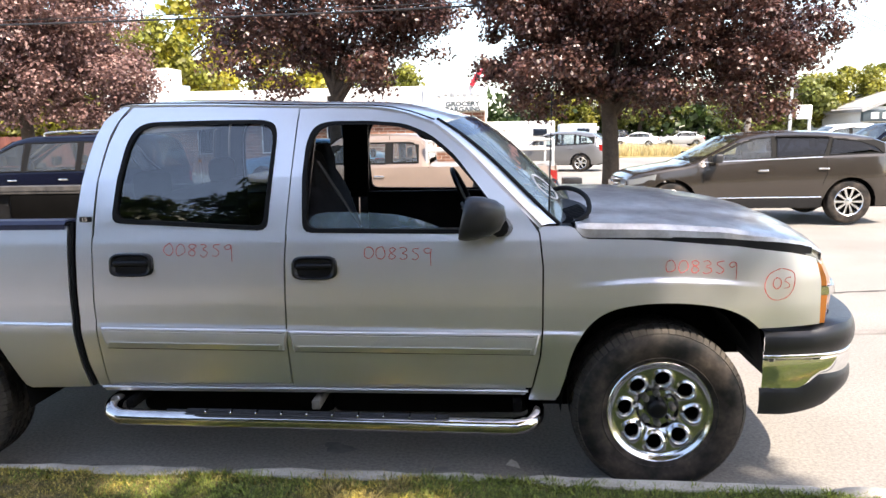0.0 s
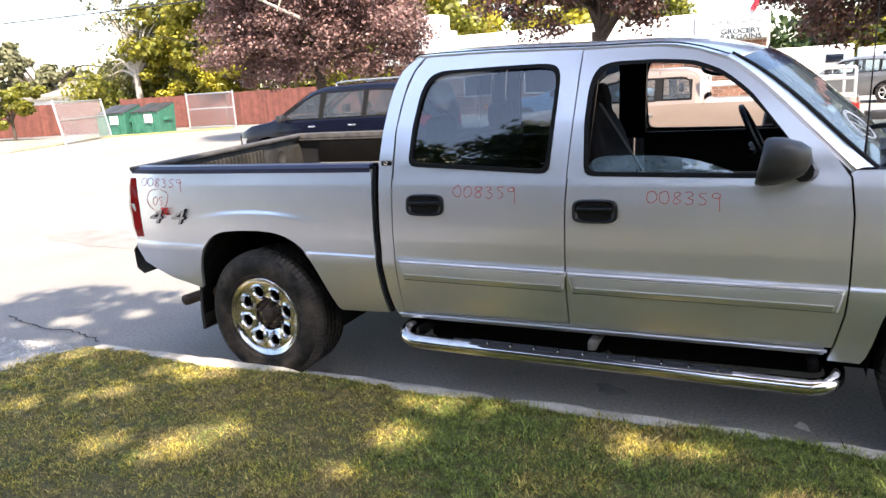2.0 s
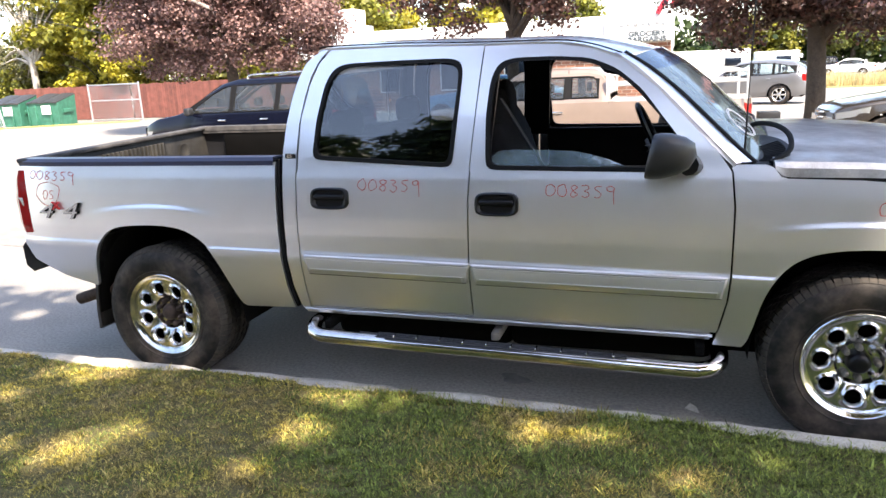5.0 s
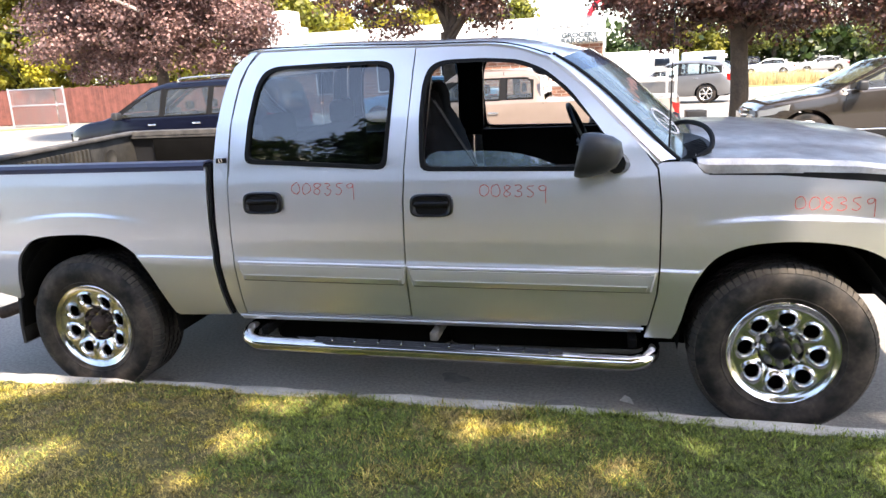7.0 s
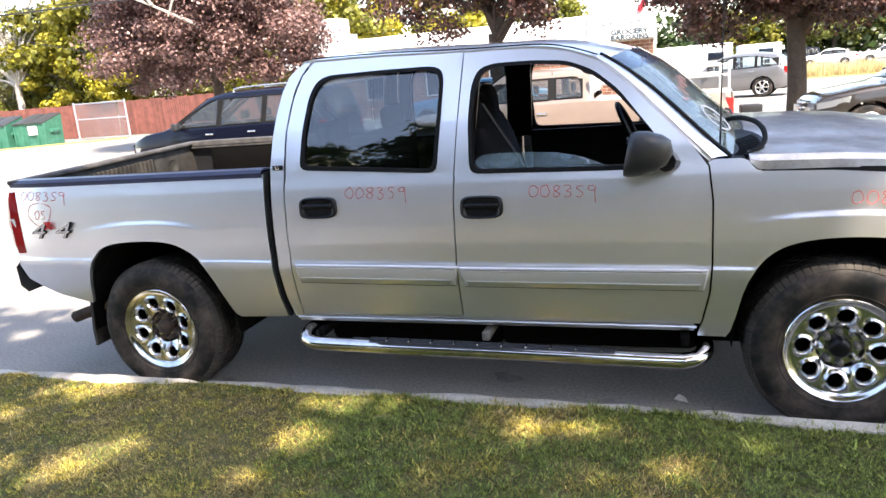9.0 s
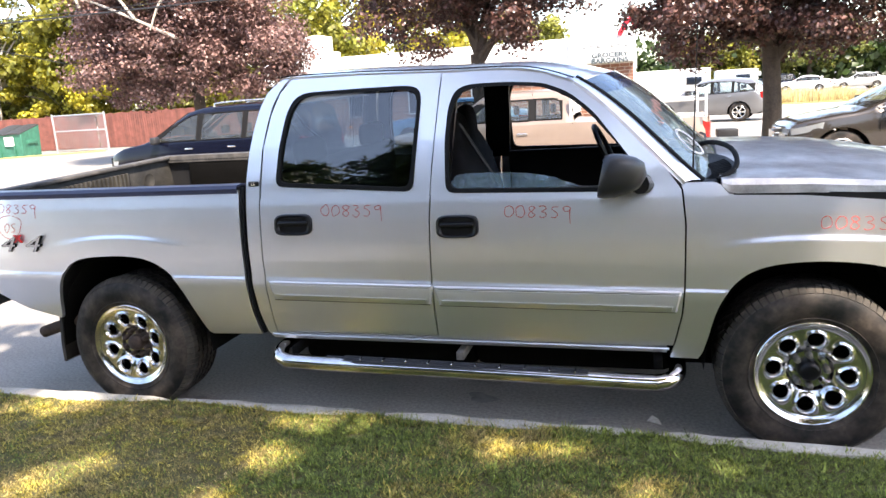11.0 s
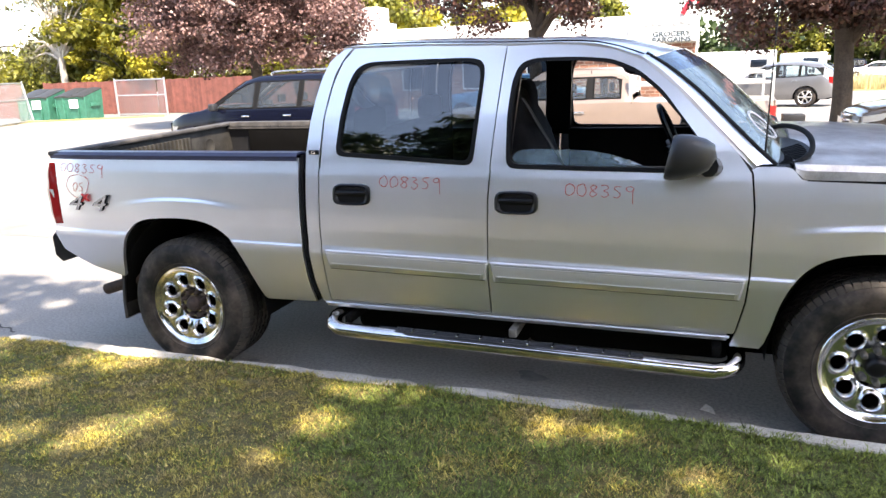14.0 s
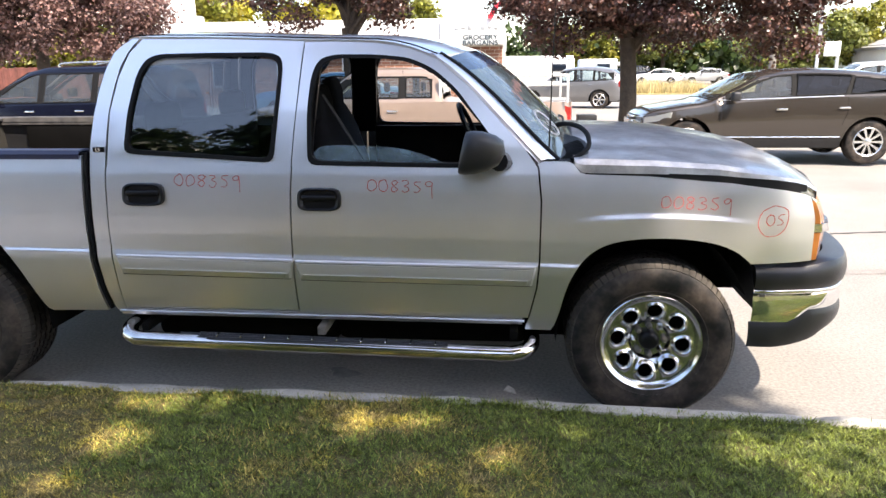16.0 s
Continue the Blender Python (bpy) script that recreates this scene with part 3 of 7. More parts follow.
def fender():
    xs = sorted(set(span(3.10, 4.35, 100) + [3.175, 3.185, 3.245, 3.275, 4.05, 4.065]))
    bm = columns(xs, curve_at(ARCH_F), FENDER_TOP, 60)
    for v in bm.verts:
        if v.co.x < 3.2 and v.co.z < 1.26:
            e = DOOR_FRONT(v.co.z) + 0.005
            v.co.x = 3.2 - (3.2 - v.co.x) * (3.2 - e) / 0.10
    return bm


fenders = both("front_fender", fender(), PEWTER, "pewter front fender")
both("fender_inner", columns(span(3.20, 4.33, 40), lambda x: curve_at(ARCH_F)(x) + 0.004, lambda x: FENDER_TOP(x) - 0.01, 6, 0.03), DARK)

# wheel housings and underbody, with shade carried by the near-black colour
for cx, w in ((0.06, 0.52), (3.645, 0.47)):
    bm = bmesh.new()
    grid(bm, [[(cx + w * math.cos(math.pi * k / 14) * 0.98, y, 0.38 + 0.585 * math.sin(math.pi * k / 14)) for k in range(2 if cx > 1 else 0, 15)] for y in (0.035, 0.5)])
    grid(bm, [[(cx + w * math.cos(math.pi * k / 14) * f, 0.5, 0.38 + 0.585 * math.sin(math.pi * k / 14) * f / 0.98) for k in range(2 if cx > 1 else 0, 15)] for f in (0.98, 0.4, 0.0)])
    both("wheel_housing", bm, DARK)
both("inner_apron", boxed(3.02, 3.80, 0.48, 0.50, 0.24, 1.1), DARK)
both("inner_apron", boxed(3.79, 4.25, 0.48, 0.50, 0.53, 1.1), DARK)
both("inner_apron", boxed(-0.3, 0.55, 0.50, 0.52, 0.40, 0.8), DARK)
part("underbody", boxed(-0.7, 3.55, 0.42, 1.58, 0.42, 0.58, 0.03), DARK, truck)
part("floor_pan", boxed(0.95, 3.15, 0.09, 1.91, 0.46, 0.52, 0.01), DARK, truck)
# Unseen boxes added to black out the gap under the rocker.
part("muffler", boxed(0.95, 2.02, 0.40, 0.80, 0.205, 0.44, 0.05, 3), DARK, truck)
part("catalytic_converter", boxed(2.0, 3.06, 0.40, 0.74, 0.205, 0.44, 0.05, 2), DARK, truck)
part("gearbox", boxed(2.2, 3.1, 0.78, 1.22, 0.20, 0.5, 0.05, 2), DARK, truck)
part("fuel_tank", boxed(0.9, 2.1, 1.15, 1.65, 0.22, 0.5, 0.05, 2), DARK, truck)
for y in (0.55, 1.45):
    part("frame_rail", boxed(-0.8, 3.90, y - 0.05, y + 0.05, 0.40, 0.52, 0.01), DARK, truck)
for x in (0.0, WHEELBASE):
    part("axle", tubed([(x, 0.25, 0.39), (x, 1.75, 0.39)], 0.055, 12), DARK, truck)

# roof with rounded shoulders
DRIP = smooth_curve([(1.05, 1.838), (1.115, 1.848), (1.5, 1.843), (1.95, 1.825), (2.30, 1.815), (2.46, 1.79), (2.60, 1.742)], 6)


def roof():
    bm = bmesh.new()
    rows = []
    for p in DRIP:
        x, z = p.x, p.y
        y0 = SIDE(z)
        rise = 0.032 if 1.2 < x < 2.3 else 0.032 - 0.02 * (1.2 - x) / 0.2 if x <= 1.2 else 0.032 - 0.010 * ((x - 2.3) / 0.3) ** 2
        row = []
        for k in range(25):
            u = -1 + 2 * k / 24
            y = MID + u * (MID - y0)
            arch = (1 - abs(u) ** 3.2)
            lead = 0.0
            if x > 2.3:
                lead = (x - 2.3) / 0.3 * 0.150 * (1 - abs(u) ** 2.6)
            if x < 1.2:
                lead = -0.06 * (1.2 - x) / 0.15 * (1 - u * u)
            row.append((x + lead, y, z + rise * arch ** 0.7 + 0.006 * (1 - max(0.0, min(1.0, (x - 2.35) / 0.2)))))
        rows.append(row)
    grid(bm, rows)
    rim(bm, (0, 0, -0.035))
    return bm


part("roof", roof(), PEWTER, truck, sharp=50)
both("roof_ditch", tubed([(p.x, SIDE(p.y) + 0.010, p.y + 0.014) for p in DRIP], 0.0035, 6), SEAL)
# rear cab wall
bm = bmesh.new()
rows = []
for z in [0.5, 0.8, 1.1, 1.3, 1.34]:
    rows.append([(CAB_BACK(z) + 0.012 - 0.02 * (1 - u * u), MID + u * (MID - SIDE(z) - 0.004), z) for u in span(-1, 1, 12)])
grid(bm, rows)
rows = []
for z in [1.70, 1.74, 1.78, 1.82, 1.85]:
    rows.append([(CAB_BACK(z) + 0.012 - 0.03 * (1 - u * u), MID + u * (MID - SIDE(z) - 0.004), z) for u in span(-1, 1, 12)])
grid(bm, rows)
for s in (-1, 1):
    rows = []
    for z in span(1.34, 1.70, 5):
        rows.append([(CAB_BACK(z) + 0.012, MID + s * u * (MID - SIDE(z) - 0.004), z) for u in (0.82, 0.9, 1.0)])
    grid(bm, rows)
part("cab_back", bm, PEWTER, truck)
bm = bmesh.new()
grid(bm, [[(CAB_BACK(z) + 0.02, MID + u * (MID - SIDE(z)) * 0.83, z) for u in span(-1, 1, 8)] for z in span(1.33, 1.71, 5)])
part("back_window", bm, DARK_GLASS, truck, "tinted rear cab window").visible_shadow = False
bm = bmesh.new()
grid(bm, [[(p.x, MID + u * (MID - SIDE(p.y) - 0.05), p.y - 0.03 + 0.05 * (1 - u * u)) for u in span(-1, 1, 10)] for p in DRIP])
part("headliner", bm, HEADLINER, truck)

# windscreen pillars and windscreen
PILLAR = [(2.555, 1.754), (2.655, 1.690), (2.78, 1.578), (2.92, 1.432), (3.03, 1.318), (3.085, 1.262)]
SHIELD = [(2.608, 1.750), (2.725, 1.675), (2.855, 1.568), (2.995, 1.432), (3.11, 1.318), (3.18, 1.255)]
bm = bmesh.new()
rows = []
for (px, pz), (sx, sz) in zip(smooth_curve(PILLAR, 4), smooth_curve(SHIELD, 4)):
    y0, y1 = side_y(px, pz) + 0.002, SIDE(sz) + 0.07
    rows.append([(px, y0 + 0.01, pz - 0.01), (px + 0.012, y0 + 0.003, pz + 0.005), (px * .55 + sx * .45, y0 * .6 + y1 * .4 - 0.008, pz * .5 + sz * .5 + 0.014), (sx - .01, y1 - 0.012, sz + 0.012), (sx, y1, sz)])
grid(bm, rows)
both("windscreen_pillar", bm, PEWTER)
bm = bmesh.new()
rows = []
for sx, sz in smooth_curve(SHIELD, 4):
    y1 = SIDE(sz) + 0.07
    rows.append([(sx + (0.150 + 0.03 * (1.77 - sz)) * (1 - abs(u) ** 2.7), MID + u * (MID - y1), sz + 0.018 * (1 - u * u)) for u in span(-1, 1, 28)])
band = bmesh.new()
grid(band, rows[:5])
grid(bm, rows[4:])
shield = part("windscreen", bm, SHIELD_GLASS, truck, "curved windscreen with pencilled marks")
shield.visible_shadow = False
part("shade_band", band, BLUE_BAND, truck, "blue shade band").visible_shadow = False
both("windscreen_seal", tubed([(r[-1][0] - 0.002, 2 - r[-1][1] - 0.004, r[-1][2] + 0.004) for r in rows], 0.015, 8), SEAL)

# cowl, wipers, hood
bm = bmesh.new()
grid(bm, [[(3.17 + 0.17 * (1 - u * u) + d, MID + u * 0.84, z) for u in span(-1, 1, 16)] for d, z in ((0.0, 1.255), (0.05, 1.245), (0.14, 1.24), (0.2, 1.235))])
rim(bm, (0, 0, -0.05))
part("cowl", bm, BLACK_PLASTIC, truck, "black cowl grille")
for k in range(9):
    part("cowl_slot", boxed(3.245 + 0.011 * k, 3.250 + 0.011 * k, 0.21, 0.34, 1.247, 1.262, 0.001), GLOSS_BLACK, truck)
hood_lid_edge = smooth_curve([(3.15, 0.60, 1.36), (3.225, 0.51, 1.395), (3.29, 0.38, 1.395), (3.325, 0.27, 1.365), (3.318, 0.18, 1.310), (3.24, 0.12, 1.262)], 5)
bm = bmesh.new()
grid(bm, [[(3.13 + (p[0] - 3.13) * u, p[1] + 0.02 * (1 - u), 1.258 + (p[2] - 1.262) * (0.12 + 0.50 * u)) for u in span(0, 1, 6)] for p in hood_lid_edge])
rim(bm, (0, 0, -0.02))
hinge_cover = part("hinge_cover", bm, BLACK_PLASTIC, truck, "black ribbed cowl corner")
for k in range(12):
    p = hood_lid_edge[len(hood_lid_edge) - 3 - k]
    part("cover_rib", tubed([(3.13 + (p[0] - 3.13) * u, p[1] + 0.02 * (1 - u), 1.262 + (p[2] - 1.262) * (0.12 + 0.50 * u)) for u in (0.45, 0.65, 0.9)], 0.003, 5), GLOSS_BLACK, hinge_cover)
part("hood_hinge", tubed(hood_lid_edge, 0.012, 10), SEAL, truck, "black lifted hinge cover")
for y0, y1 in ((0.45, 1.0), (1.05, 1.6)):
    w = part("wiper", tubed([(3.30, y0, 1.275), (3.27, y0 + 0.1, 1.305), (3.29, y1 - 0.08, 1.33), (3.27, y1, 1.335)], 0.008, 6), GLOSS_BLACK, truck)
part("wiper_arm", tubed([(3.16, 0.24, 1.262), (3.13, 0.245, 1.285), (3.05, 0.30, 1.36)], 0.007, 6), GLOSS_BLACK, truck)

HOOD_CREASE = curve_at([(3.24, 1.270), (3.30, 1.272), (3.6, 1.266), (3.9, 1.247), (4.15, 1.208), (4.28, 1.175), (4.35, 1.14), (4.39, 1.10)])
HOOD_LOW = curve_at([(3.24, 1.255), (3.275, 1.216), (3.31, 1.209), (3.6, 1.207), (3.9, 1.197), (4.15, 1.172), (4.28, 1.150), (4.35, 1.118), (4.40, 1.08)])


def hood():
    bm = bmesh.new()
    rows = []
    for x in span(3.25, 4.36, 36):
        y0 = side_y(x, 1.19) + 0.012
        c, low = HOOD_CREASE(x), HOOD_LOW(x)
        row = [(x, y0 + 0.012, low - 0.006), (x, y0, low), (x, y0 + 0.006, low + (c - low) * 0.6), (x, y0 + 0.03, c)]
        for k in range(1, 13):
            u = k / 12
            y = y0 + 0.03 + (MID - y0 - 0.03) * u
            bulge = 0.012 * math.exp(-((u - 0.42) / 0.10) ** 2)
            z = c + 0.05 * (1 - (1 - u) ** 2) - bulge * 0.6
            fade = max(0.0, (x - 3.95) / 0.45)
            row.append((x + 0.10 * fade * (1 - (1 - u) ** 2), y, z - 0.055 * fade ** 2 * u))
        full = row + [(a, 2 - b, z) for a, b, z in row[-2::-1]]
        rows.append(full)
    grid(bm, rows)
    rim(bm, (0, 0, -0.03))
    return bm


part("hood", hood(), PEWTER_DAPPLED, truck, "pewter hood standing slightly ajar at the front", sharp=28)
part("hood_underside", boxed(3.3, 4.28, 0.14, 1.86, 1.05, 1.11, 0.02), DARK, truck)
# Black strip set in the open hood gap stands in for its shade.
both("hood_gap", columns(span(3.3, 4.30, 20), lambda x: FENDER_TOP(x) - 0.05, lambda x: HOOD_LOW(x) + 0.004, 2, 0.009), SEAL)

# grille, headlamps, bumper
bm = bmesh.new()
grid(bm, [[(4.42 + 0.14 * (1 - u * u), MID + u * 0.58, z) for u in span(-1, 1, 14)] for z in (0.80, 0.9, 1.0, 1.09)])
rim(bm, (-0.05, 0, 0))
part("grille", bm, BLACK_PLASTIC, truck, "black front grille")
part("grille_bar", tubed([(4.435 + 0.145 * (1 - u * u), MID + u * 0.58, 0.95) for u in span(-1, 1, 14)], 0.03, 8), CHROME, truck)


def lamp_block(z0, z1, x_add=0.0):
    bm = bmesh.new()
    rows = []
    for z in span(z0, z1, 8):
        lean = curve_at([(0.78, 4.352), (0.95, 4.345), (1.0, 4.34), (1.06, 4.322), (1.12, 4.285)])(z)
        front = curve_at([(0.78, 4.398), (0.93, 4.416), (1.0, 4.404), (1.06, 4.375), (1.12, 4.312)])(z) + x_add
        y0 = side_y(lean, z)
        rows.append([(lean, y0 + 0.002, z), ((lean + front) / 2, y0 + 0.008, z), (front, y0 + 0.05, z), (front + 0.05, y0 + 0.18, z), (front + 0.075, y0 + 0.36, z)])
    grid(bm, rows)
    rim(bm, (-0.04, 0, 0))
    return bm


both("headlamp", lamp_block(1.075, 1.118), CLEAR_LENS, "clear headlamp corner")
both("side_lamp", lamp_block(0.965, 1.075), AMBER, "amber corner lamp")
both("lamp_divider", lamp_block(0.925, 0.962, 0.018), WORN_CHROME, "chrome lamp divider")
both("turn_signal", lamp_block(0.792, 0.922), AMBER, "amber turn signal")


def bumper_strip(z_lo, z_hi, puff, x0=4.075, inset=0.0, lid=False):
    """A front bumper band that wraps round the corner."""
    path = [(x0, 0.065 + inset), (4.20, 0.062 + inset), (4.36, 0.088 + inset), (4.49, 0.155 + inset), (4.58, 0.30), (4.64, 0.55), (4.67, 1.0)]
    path = smooth_curve(path, 5)
    path = [(p.x, p.y) for p in path]
    path = path + [(x, 2 - y) for x, y in path[-2::-1]]
    bm = bmesh.new()
    rows = []
    for j in range(9):
        v = j / 8
        out = puff * math.sin(math.pi * min(1, max(0.0, v))) ** 0.6
        row = []
        for i, (x, y) in enumerate(path):
            t = abs(i - (len(path) - 1) / 2) / ((len(path) - 1) / 2)
            lo = z_lo(x, t) if callable(z_lo) else z_lo
            hi = z_hi(x, t) if callable(z_hi) else z_hi
            nx = out * (1 - t) ** 0.5
            ny = out * (1 if y < 1 else -1) * t ** 0.7
            row.append((x + nx, y - ny, lo + (hi - lo) * v))
        rows.append(row)
    if lid:
        last = rows[-1]
        for d, up in ((0.035, 0.006), (0.10, 0.006)):
            row = []
            for i, (x, y, z) in enumerate(last):
                t = abs(i - (len(path) - 1) / 2) / ((len(path) - 1) / 2)
                row.append((x - d * (1 - t) ** 0.5, y + d * (1 if y < 1 else -1) * min(1, t * 1.3) ** 0.7, z + up))
            rows.append(row)
    grid(bm, rows)
    if not lid:
        rim(bm, (-0.02, 0.0, 0))
    return bm


bumper = part("front_bumper", bumper_strip(0.655, lambda x, t: 0.765 if x < 4.3 else 0.765 + 0.025 * min(1, (x - 4.3) / 0.15), 0.022, 4.10, lid=True), GREY_PLASTIC, truck, "weathered dark plastic bumper top")
part("bumper_chrome", bumper_strip(lambda x, t: 0.49 + 0.06 * min(1, max(0, (x - 4.27) / 0.09)), 0.635, 0.006, 4.125, 0.012), CHROME, bumper, "mirror chrome bumper face")
part("bumper_strip", bumper_strip(0.632, 0.658, 0.01, 4.125, 0.006), WORN_CHROME, bumper)
part("bumper_valance", bumper_strip(lambda x, t: 0.362 + 0.06 * max(0, min(1, (x - 4.2) / 0.25)) ** 1.5 + 0.055 * max(0, min(1, (x - 4.40) / 0.18)), lambda x, t: 0.49 + 0.06 * min(1, max(0, (x - 4.27) / 0.09)), 0.012, 4.115, 0.014), GREY_PLASTIC, bumper, "dark plastic lower valance")
bm = bmesh.new()
grid(bm, [[(curve_at([(0, 4.14), (0.35, 4.125), (0.7, 4.105), (0.88, 4.09), (1.0, 4.055), (1.2, 3.92)])(v), y, 0.37 + 0.45 * v) for v in span(0.38, 1.2, 12)] for y in (0.088, 0.3, 0.5)])
both("fender_liner", bm, BLACK_PLASTIC)

# rear: tailgate, tail lamps, bumper, bed
bm = bmesh.new()
grid(bm, [[(-0.875 - 0.012 * (1 - u * u), MID + u * 0.915, z) for u in span(-1, 1, 10)] for z in (0.74, 0.85, 1.0, 1.15, 1.27, 1.29)])
grid(bm, [[(-0.835, MID + u * 0.915, z) for u in span(-1, 1, 10)] for z in (0.84, 1.29)])
rim(bm, (0.018, 0, 0))
tailgate = part("tailgate", bm, PEWTER, truck, "raised tailgate")
part("tailgate_cap", boxed(-0.888, -0.80, 0.075, 1.925, 1.286, 1.312, 0.008), RAIL_SUNLIT, tailgate)
for y in span(0.35, 1.30, 22):
    part("liner_rib", boxed(-0.826, -0.804, y - 0.011, y + 0.011, 1.0, 1.252, 0.004, 1), LINER, tailgate)
part("tailgate_liner", boxed(-0.834, -0.826, 0.12, 1.88, 0.86, 1.285, 0.003), LINER, tailgate)
# Near-black sheet behind the ribs paints the shade between them.
part("liner_slot", boxed(-0.828, -0.822, 0.32, 1.34, 1.01, 1.245, 0.002), DARK, tailgate)
bm = bmesh.new()
lathe(bm, [(0.0, 0.0), (0.052, 0.0), (0.06, -0.004)], 24)
for v in bm.verts:
    v.co = Vector((-0.818 - v.co.y, 1.55 + v.co.x, 1.15 + v.co.z))
part("liner_boss", bm, LINER, tailgate)
bm = bmesh.new()
rows = []
for z in span(0.875, 1.245, 24):
    k = (z - 0.875) / 0.37
    back = -0.868 - 0.040 * math.sin(math.pi * k * 0.78) - 0.006 * math.sin(3.0 * math.pi * k) ** 2
    fx = curve_at([(0.875, -0.80), (1.0, -0.812), (1.15, -0.828), (1.245, -0.842)])(z)
    y0 = side_y(fx, z)
    rows.append([(fx, y0 - 0.004, z), ((fx + back) / 2, y0 - 0.014, z), (back, y0 + 0.012, z), (back - 0.008, y0 + 0.10, z)])
grid(bm, rows)
rim(bm, (0.02, 0.01, 0))
lamps = both("tail_lamp", bm, RED_LENS, "red tail lamp")
for s, lamp in enumerate(lamps):
    bm = bmesh.new()
    grid(bm, [[(-0.835, side_y(-0.83, 1.05) - 0.014, z), (-0.87, side_y(-0.86, 1.05) - 0.017, z), (-0.918, side_y(-0.9, 1.05) + 0.016, z)] for z in span(1.035, 1.085, 4)])
    if s:
        bm2 = mirrored(bm)
        bm.free()
        bm = bm2
    part("reverse_lens", bm, CLEAR_LENS, lamp)


def rail_cap():
    bm = bmesh.new()
    rows = []
    for x in span(-0.88, 0.83, 30):
        y0 = side_y(x, 1.285)
        e = 0.012 if x < -0.86 else 0.0
        rows.append([(x, y0 - 0.004, 1.279), (x, y0 - 0.008, 1.294), (x, y0 + 0.004, 1.312 - e), (x, y0 + 0.05, 1.316 - e), (x, y0 + 0.10, 1.312 - e), (x, y0 + 0.108, 1.27)])
    grid(bm, rows)
    rim(bm, (0, 0, -0.01))
    return bm


bm = rail_cap()
bm2 = mirrored(bm)
part("rail_cap", bm, RAIL_SKY_TINT, truck, "black bed rail cap with painted sky tint", 25)
part("rail_cap", bm2, RAIL_SUNLIT, truck, "worn grey bed rail cap in a sunlit tone", 25)
both("bed_wall", columns(span(-0.83, 0.82, 24), lambda x: 1.0 if abs(x - 0.06) < 0.56 else 0.82, lambda x: 1.28, 6, 0.09), BLACK_PLASTIC)
part("bed_floor", boxed(-0.83, 0.82, 0.53, 1.94, 0.80, 0.83, 0.004), LINER, truck)
for k in range(11):
    y = 0.60 + k * 0.12
    part("bed_rib", boxed(-0.82, 0.80, y - 0.02, y + 0.02, 0.832, 0.842, 0.004, 1), LINER, truck)
for x_a, x_b in ((-0.83, -0.52), (0.64, 0.82)):
    part("bed_floor", boxed(x_a, x_b, 0.06, 0.525, 0.80, 0.83, 0.004), LINER, truck)
part("wheel_box", boxed(-0.53, 0.65, 0.055, 0.56, 0.985, 1.01, 0.006), LINER, truck)
part("wheel_box", boxed(-0.53, 0.65, 0.53, 0.555, 0.832, 0.984, 0.006), LINER, truck)
# Flat sheet laid on the wall; its black imitates the dark of a recess.
part("bed_insert", boxed(-0.66, 0.79, 1.838, 1.846, 1.07, 1.255, 0.003), DARK, truck, "near-black sheet imitating a recess in the far bed wall")
part("bed_ledge", boxed(-0.66, 0.79, 1.76, 1.85, 1.045, 1.07, 0.006), TAN_CLOTH, truck, "pale ledge along the bed wall")
part("bed_front", boxed(0.80, 0.835, 0.085, 1.915, 0.80, 1.295, 0.006), BLACK_PLASTIC, truck)
bm = bmesh.new()
grid(bm, [[(x, y, z) for x in (-0.42, -0.38, 0.42, 0.46)] for y, z in ((1.80, 0.83), (1.58, 0.84), (1.55, 1.0), (1.60, 1.05), (1.93, 1.05))])
part("wheel_box", bm, LINER, truck)
both("gap_panel", rows_panel(0.50, 1.30, lambda z: bed_front(z) - 0.004, lambda z: CAB_BACK(z) + 0.01, 12, 2, 0.06), GLOSS_BLACK)
both("gap_seal", tubed([(bed_front(z) + 0.012, side_y(0.85, z) + 0.02, z) for z in span(0.5, 1.295, 16)], 0.012, 6), SEAL)
bm = bmesh.new()
grid(bm, [[(x, y, z) for y in (0.10, 0.14, 1.0, 1.86, 1.90)] for x, z in ((-0.84, 0.63), (-0.93, 0.60), (-0.985, 0.64), (-0.99, 0.76), (-0.96, 0.79), (-0.84, 0.79))])
rim(bm, (0, 0.0, 0))
bmesh.ops.holes_fill(bm, edges=[e for e in bm.edges if e.is_boundary])
part("rear_bumper", bm, STEP_STEEL, truck, "dark rear step bumper", sharp=25)
part("exhaust_pipe", tubed([(-0.66, 0.13, 0.425), (-0.45, 0.15, 0.50), (-0.30, 0.22, 0.54), (0.1, 0.3, 0.55)], 0.036, 14), RUST, truck, "rusty exhaust tail pipe")
# The pipe end is closed; a black disc paints its shaded hollow.
bm = bmesh.new()
lathe(bm, [(0.0, 0.0), (0.029, 0.0), (0.031, 0.004)], 16)
bm.transform(Matrix.Translation((-0.663, 0.129, 0.424)) @ Matrix.Rotation(-0.42, 4, "Y") @ Matrix.Rotation(-1.5708, 4, "Z"))
part("pipe_bore", bm, DARK, truck, "black disc painting the shaded hollow of the tail pipe")
bm = bmesh.new()
grid(bm, [[(x, y, z) for y in (0.05, 0.34)] for x, z in ((-0.36, 0.86), (-0.44, 0.72), (-0.475, 0.55), (-0.495, 0.38), (-0.495, 0.27))])
rim(bm, (0.02, 0, 0))
both("mud_flap", bm, FLAP, "black rubber mud flap")

